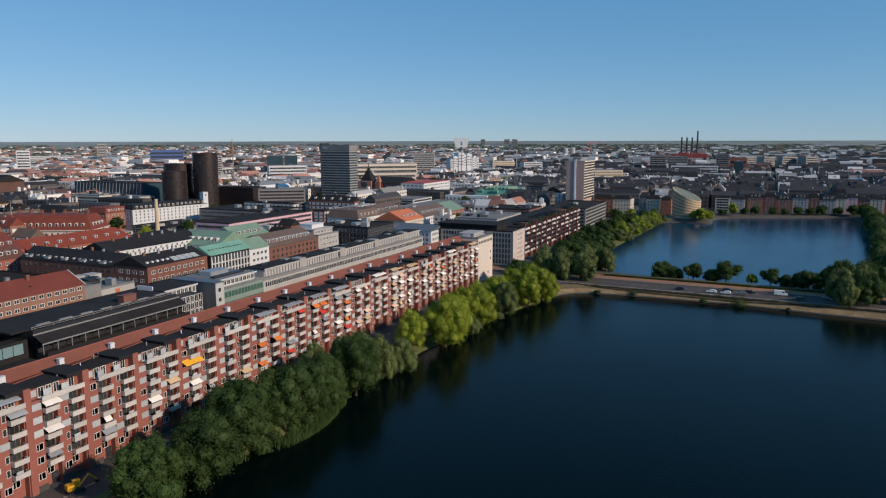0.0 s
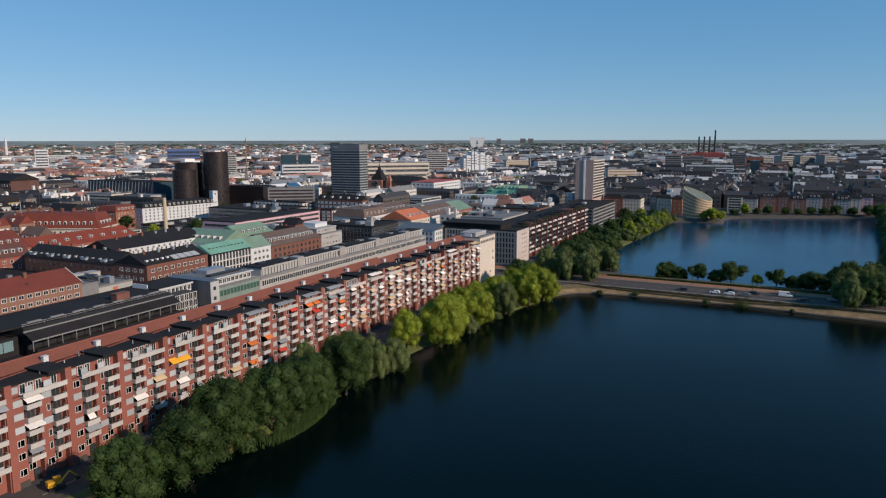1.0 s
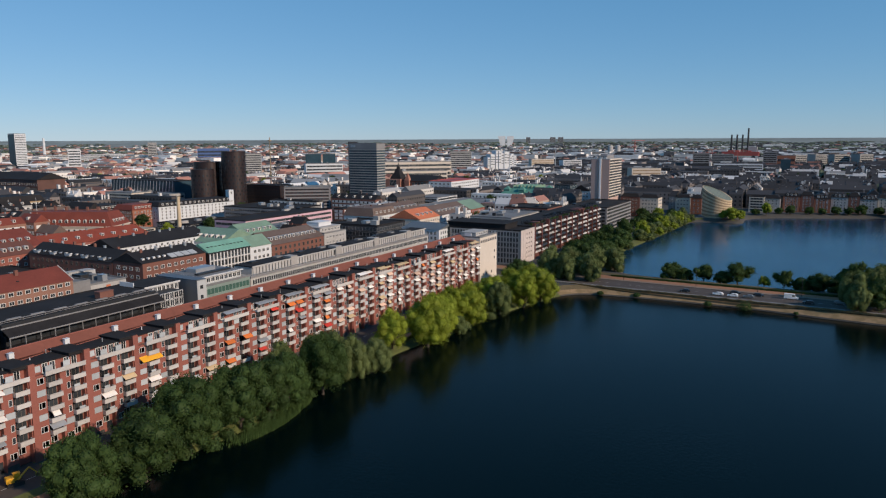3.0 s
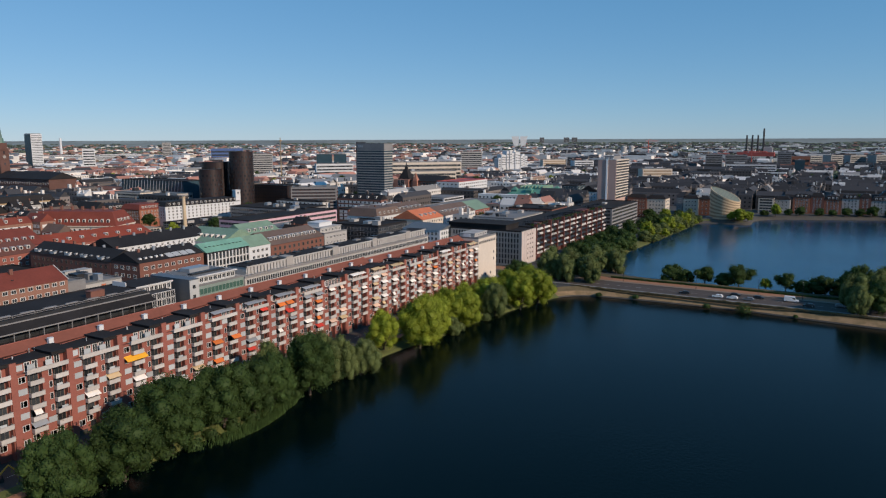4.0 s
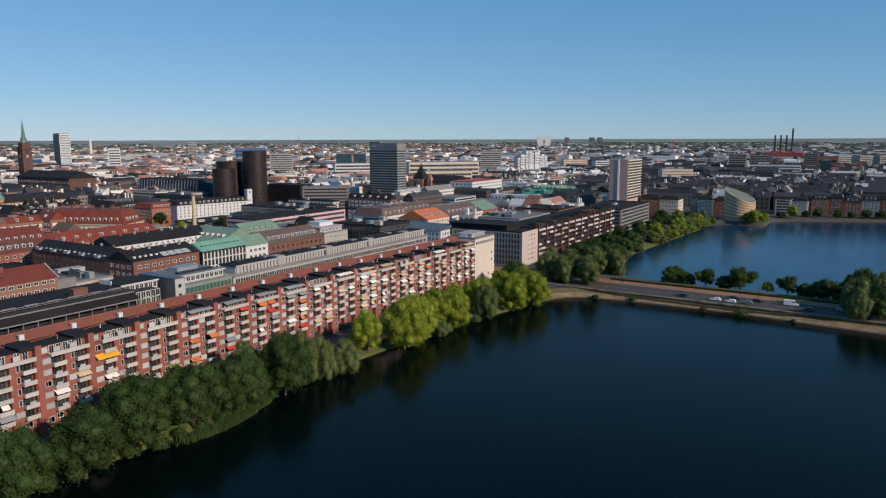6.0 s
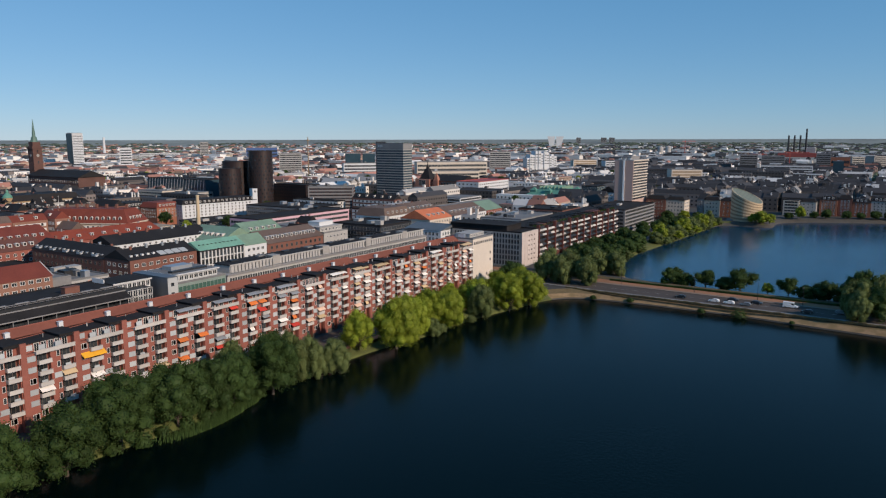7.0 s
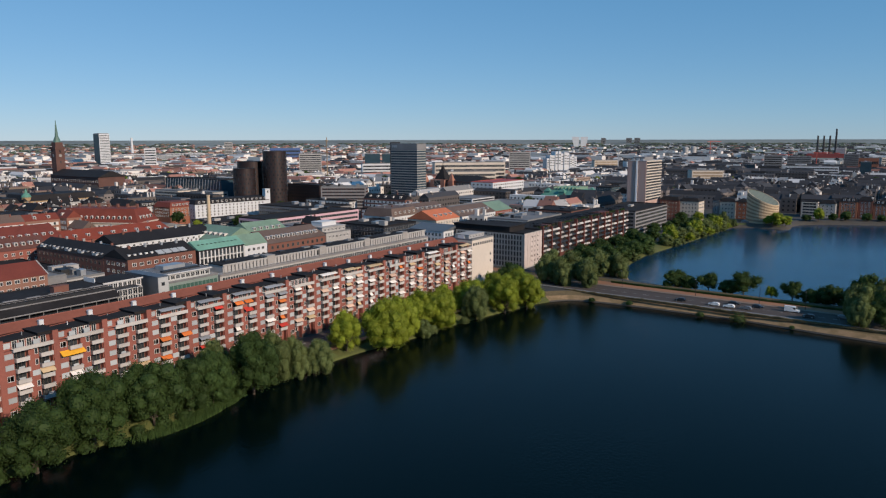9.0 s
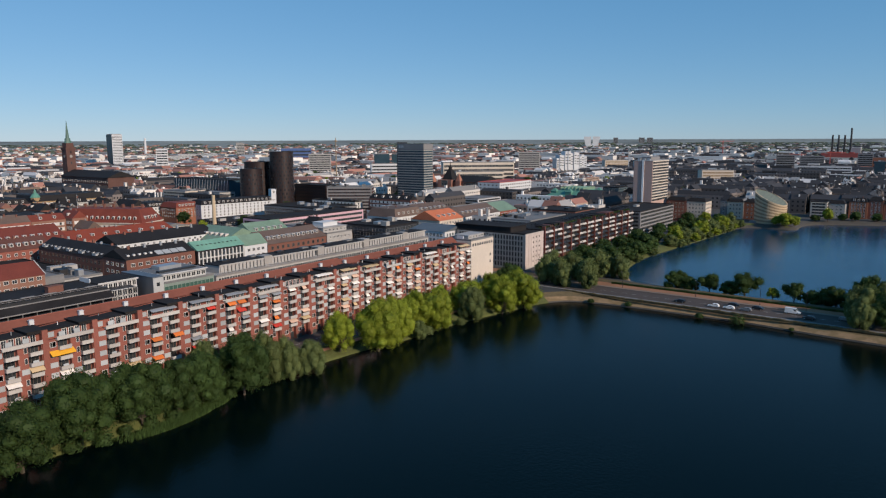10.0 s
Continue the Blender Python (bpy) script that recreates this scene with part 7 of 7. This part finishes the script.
# far woods and gardens
ico = bmesh.new()
bmesh.ops.create_icosphere(ico, subdivisions=1, radius=1.0)
iv = [v.co.copy() for v in ico.verts]
fi = [tuple(v.index for v in f.verts) for f in ico.faces]
ico.free()
s = Shape()
for k in range(19000):
    a = math.radians(rnd.uniform(-78, 9))
    r = 1000 + 3350 * rnd.random() ** 0.7
    x, y = CX + r * math.sin(a), CY + r * math.cos(a)
    if noise.noise((x / 260, y / 260, 0.3)) < (-0.2 if r > 1700 else 0.12):
        continue
    if not free(x - 4, x + 4, y - 4, y + 4):
        continue
    z0 = rise(r)
    R = rnd.uniform(4, 8) * (1 + (r - 1100) / 3500)
    hh = rnd.uniform(5, 8.5) * max(0.25, 1.0 if r < 2400 else 1 - (r - 2400) / 2100)
    i = len(s.v)
    s.v.extend((x + v.x * R * rnd.uniform(0.75, 1.2), y + v.y * R * rnd.uniform(0.75, 1.2), z0 + 3 + v.z * hh * rnd.uniform(0.8, 1.15)) for v in iv)
    s.f.extend(tuple(c + i for c in q) for q in fi)
    s.m.extend([0] * len(fi))
piece("distant_woods", s, M_HAZYTREE, "haze-greyed green woods and gardens towards the skyline", "woods", "stuff")


# ---- vehicles on the causeway, digger on the street ----
def wheel(parent, x, y, r=0.33):
    wl = part("wheel", Shape().tube((x, y - 0.1, r), (x, y + 0.1, r), r, r, 14), M_TYRE, parent)
    part("rim", Shape().tube((x, y - 0.115, r), (x, y + 0.115, r), r * 0.6, r * 0.6, 10), M_STEEL, wl)


def car(x, y, col, turn, van=False, label=""):
    t = thing("van" if van else "car", x, y, 3.03, label, "van" if van else "car", "vehicles on the causeway", rz=turn)
    L, W = (5.6, 2.0) if van else (4.4, 1.8)
    a, b = -L / 2, L / 2
    prof = [(a, 0.35), (b, 0.35), (b, 0.85), (b - 1.0, 1.05), (b - 1.5, 2.3), (a + 0.05, 2.4)] if van else [(a, 0.35), (b, 0.35), (b, 0.75), (b - 1.0, 0.9), (b - 1.85, 1.42), (a + 0.8, 1.45), (a + 0.1, 0.95)]
    s = Shape()
    n = len(prof)
    ins = lambda z: 0.0 if z < 1.0 else 0.12
    s.poly([(px, -W / 2 + ins(pz), pz) for px, pz in prof])
    s.poly([(px, W / 2 - ins(pz), pz) for px, pz in reversed(prof)])
    for k in range(n):
        (xa, za), (xb, zb) = prof[k], prof[(k + 1) % n]
        s.poly([(xa, -W / 2 + ins(za), za), (xa, W / 2 - ins(za), za), (xb, W / 2 - ins(zb), zb), (xb, -W / 2 + ins(zb), zb)])
    part("body", s, M_CARPAINT[col], t)
    g0, g1 = (b - 1.42, b - 1.08) if van else (b - 1.75, b - 1.1)
    z0, z1 = (2.1, 1.2) if van else (1.38, 0.98)
    part("windscreen", Shape().poly([(g1, -0.7, z1 + 0.04), (g1, 0.7, z1 + 0.04), (g0, 0.62, z0 + 0.06), (g0, -0.62, z0 + 0.06)]), M_GLASS, t)
    for sg in (-1, 1):
        c = sg * (W / 2 - 0.10)
        x0 = b - 2.4 if van else a + 0.75
        x1 = b - 1.5 if van else b - 1.75
        part("side_window", Shape().box(x0, x1, c - 0.02 * sg - 0.01, c + 0.015, 1.05, 1.36 if not van else 1.9), M_GLASS, t)
        part("headlight", Shape().box(b - 0.06, b + 0.02, sg * 0.62 - 0.15, sg * 0.62 + 0.15, 0.6, 0.74), M_BLIND, t)
    for wx in (a + 0.85, b - 0.85):
        for wy in (-W / 2 + 0.08, W / 2 - 0.08):
            wheel(t, wx, wy)
for x, y, c, turn, van, lab in ((97.5, 243.6, "black", 180, False, "black hatchback on the causeway road"), (111.5, 243.0, "white", 180, False, "small white car on the causeway road"), (117.6, 242.6, "white", 180, False, "white car on the causeway road"), (118, 249.3, "black", 0, False, "black estate car on the causeway road"),
                                (127.4, 248.6, "black", 0, False, "black saloon on the causeway road"), (140.2, 248.8, "white", 0, True, "white box van on the causeway road"), (147, 242.4, "black", 180, False, "black car by the kerb"), (158.5, 247.6, "grey", 0, False, "dark grey car on the causeway road"), (124, 243.0, "grey", 180, False, "grey car on the causeway road")):
    car(x, y, c, turn - 0.6, van, lab)
for x, y in ((100, 257.2), (126.4, 256.6), (66, 258.6), (144, 255.5)):
    t = thing("street_lamp", x, y, 3.0, "slim grey street lamp on the causeway", "street lamp", "street lamps")
    part("pole", Shape().tube((0, 0, -0.4), (0, 0, 7.5), 0.12, 0.07, 8), M_DARKMETAL, t)
    part("arm", Shape().tube((0, 0, 7.4), (0, -1.6, 7.8), 0.06, 0.05, 6), M_DARKMETAL, t)
    part("lantern", Shape().box(-0.15, 0.15, -2.2, -1.5, 7.72, 7.88), M_CONCRETE_D, t)
dg = thing("digger", 11.6, -7.2, 3.03, "small yellow tracked digger parked on the lakeside street", "digger", rz=70)
dg.scale = (0.8, 0.8, 0.8)
part("chassis", Shape().box(-1.6, 1.6, -1.0, 1.0, 0.75, 1.1), M_DARKMETAL, dg)
for sg in (-1, 1):
    part("track", Shape().prism([(-1.9, sg * 1.05 - 0.28), (1.9, sg * 1.05 - 0.28), (1.9, sg * 1.05 + 0.28), (-1.9, sg * 1.05 + 0.28)], 0.0, 0.85), M_TYRE, dg)
part("engine_cover", Shape().box(-2.1, -0.3, -1.15, 1.15, 1.1, 2.2).box(-2.0, -0.4, -1.05, 1.05, 2.2, 2.35), M_CARPAINT["yellow"], dg)
cb = part("cab", Shape().box(-0.3, 1.2, 0.0, 1.1, 1.1, 2.8).box(-0.4, 1.3, -0.1, 1.15, 2.8, 2.92), M_CARPAINT["yellow"], dg)
part("cab_window", Shape().box(1.2, 1.23, 0.15, 0.95, 1.7, 2.7).box(0.0, 1.0, 1.1, 1.13, 1.7, 2.7), M_GLASS, cb)
part("boom", Shape().tube((0.6, -0.4, 1.4), (3.2, -0.4, 3.9), 0.28, 0.22, 6).tube((3.2, -0.4, 3.9), (4.9, -0.4, 2.0), 0.22, 0.16, 6), M_CARPAINT["yellow"], dg)
part("bucket", Shape().prism([(4.5, -0.9), (5.4, -0.9), (5.4, 0.1), (4.5, 0.1)], 1.1, 1.9), M_DARKMETAL, dg)
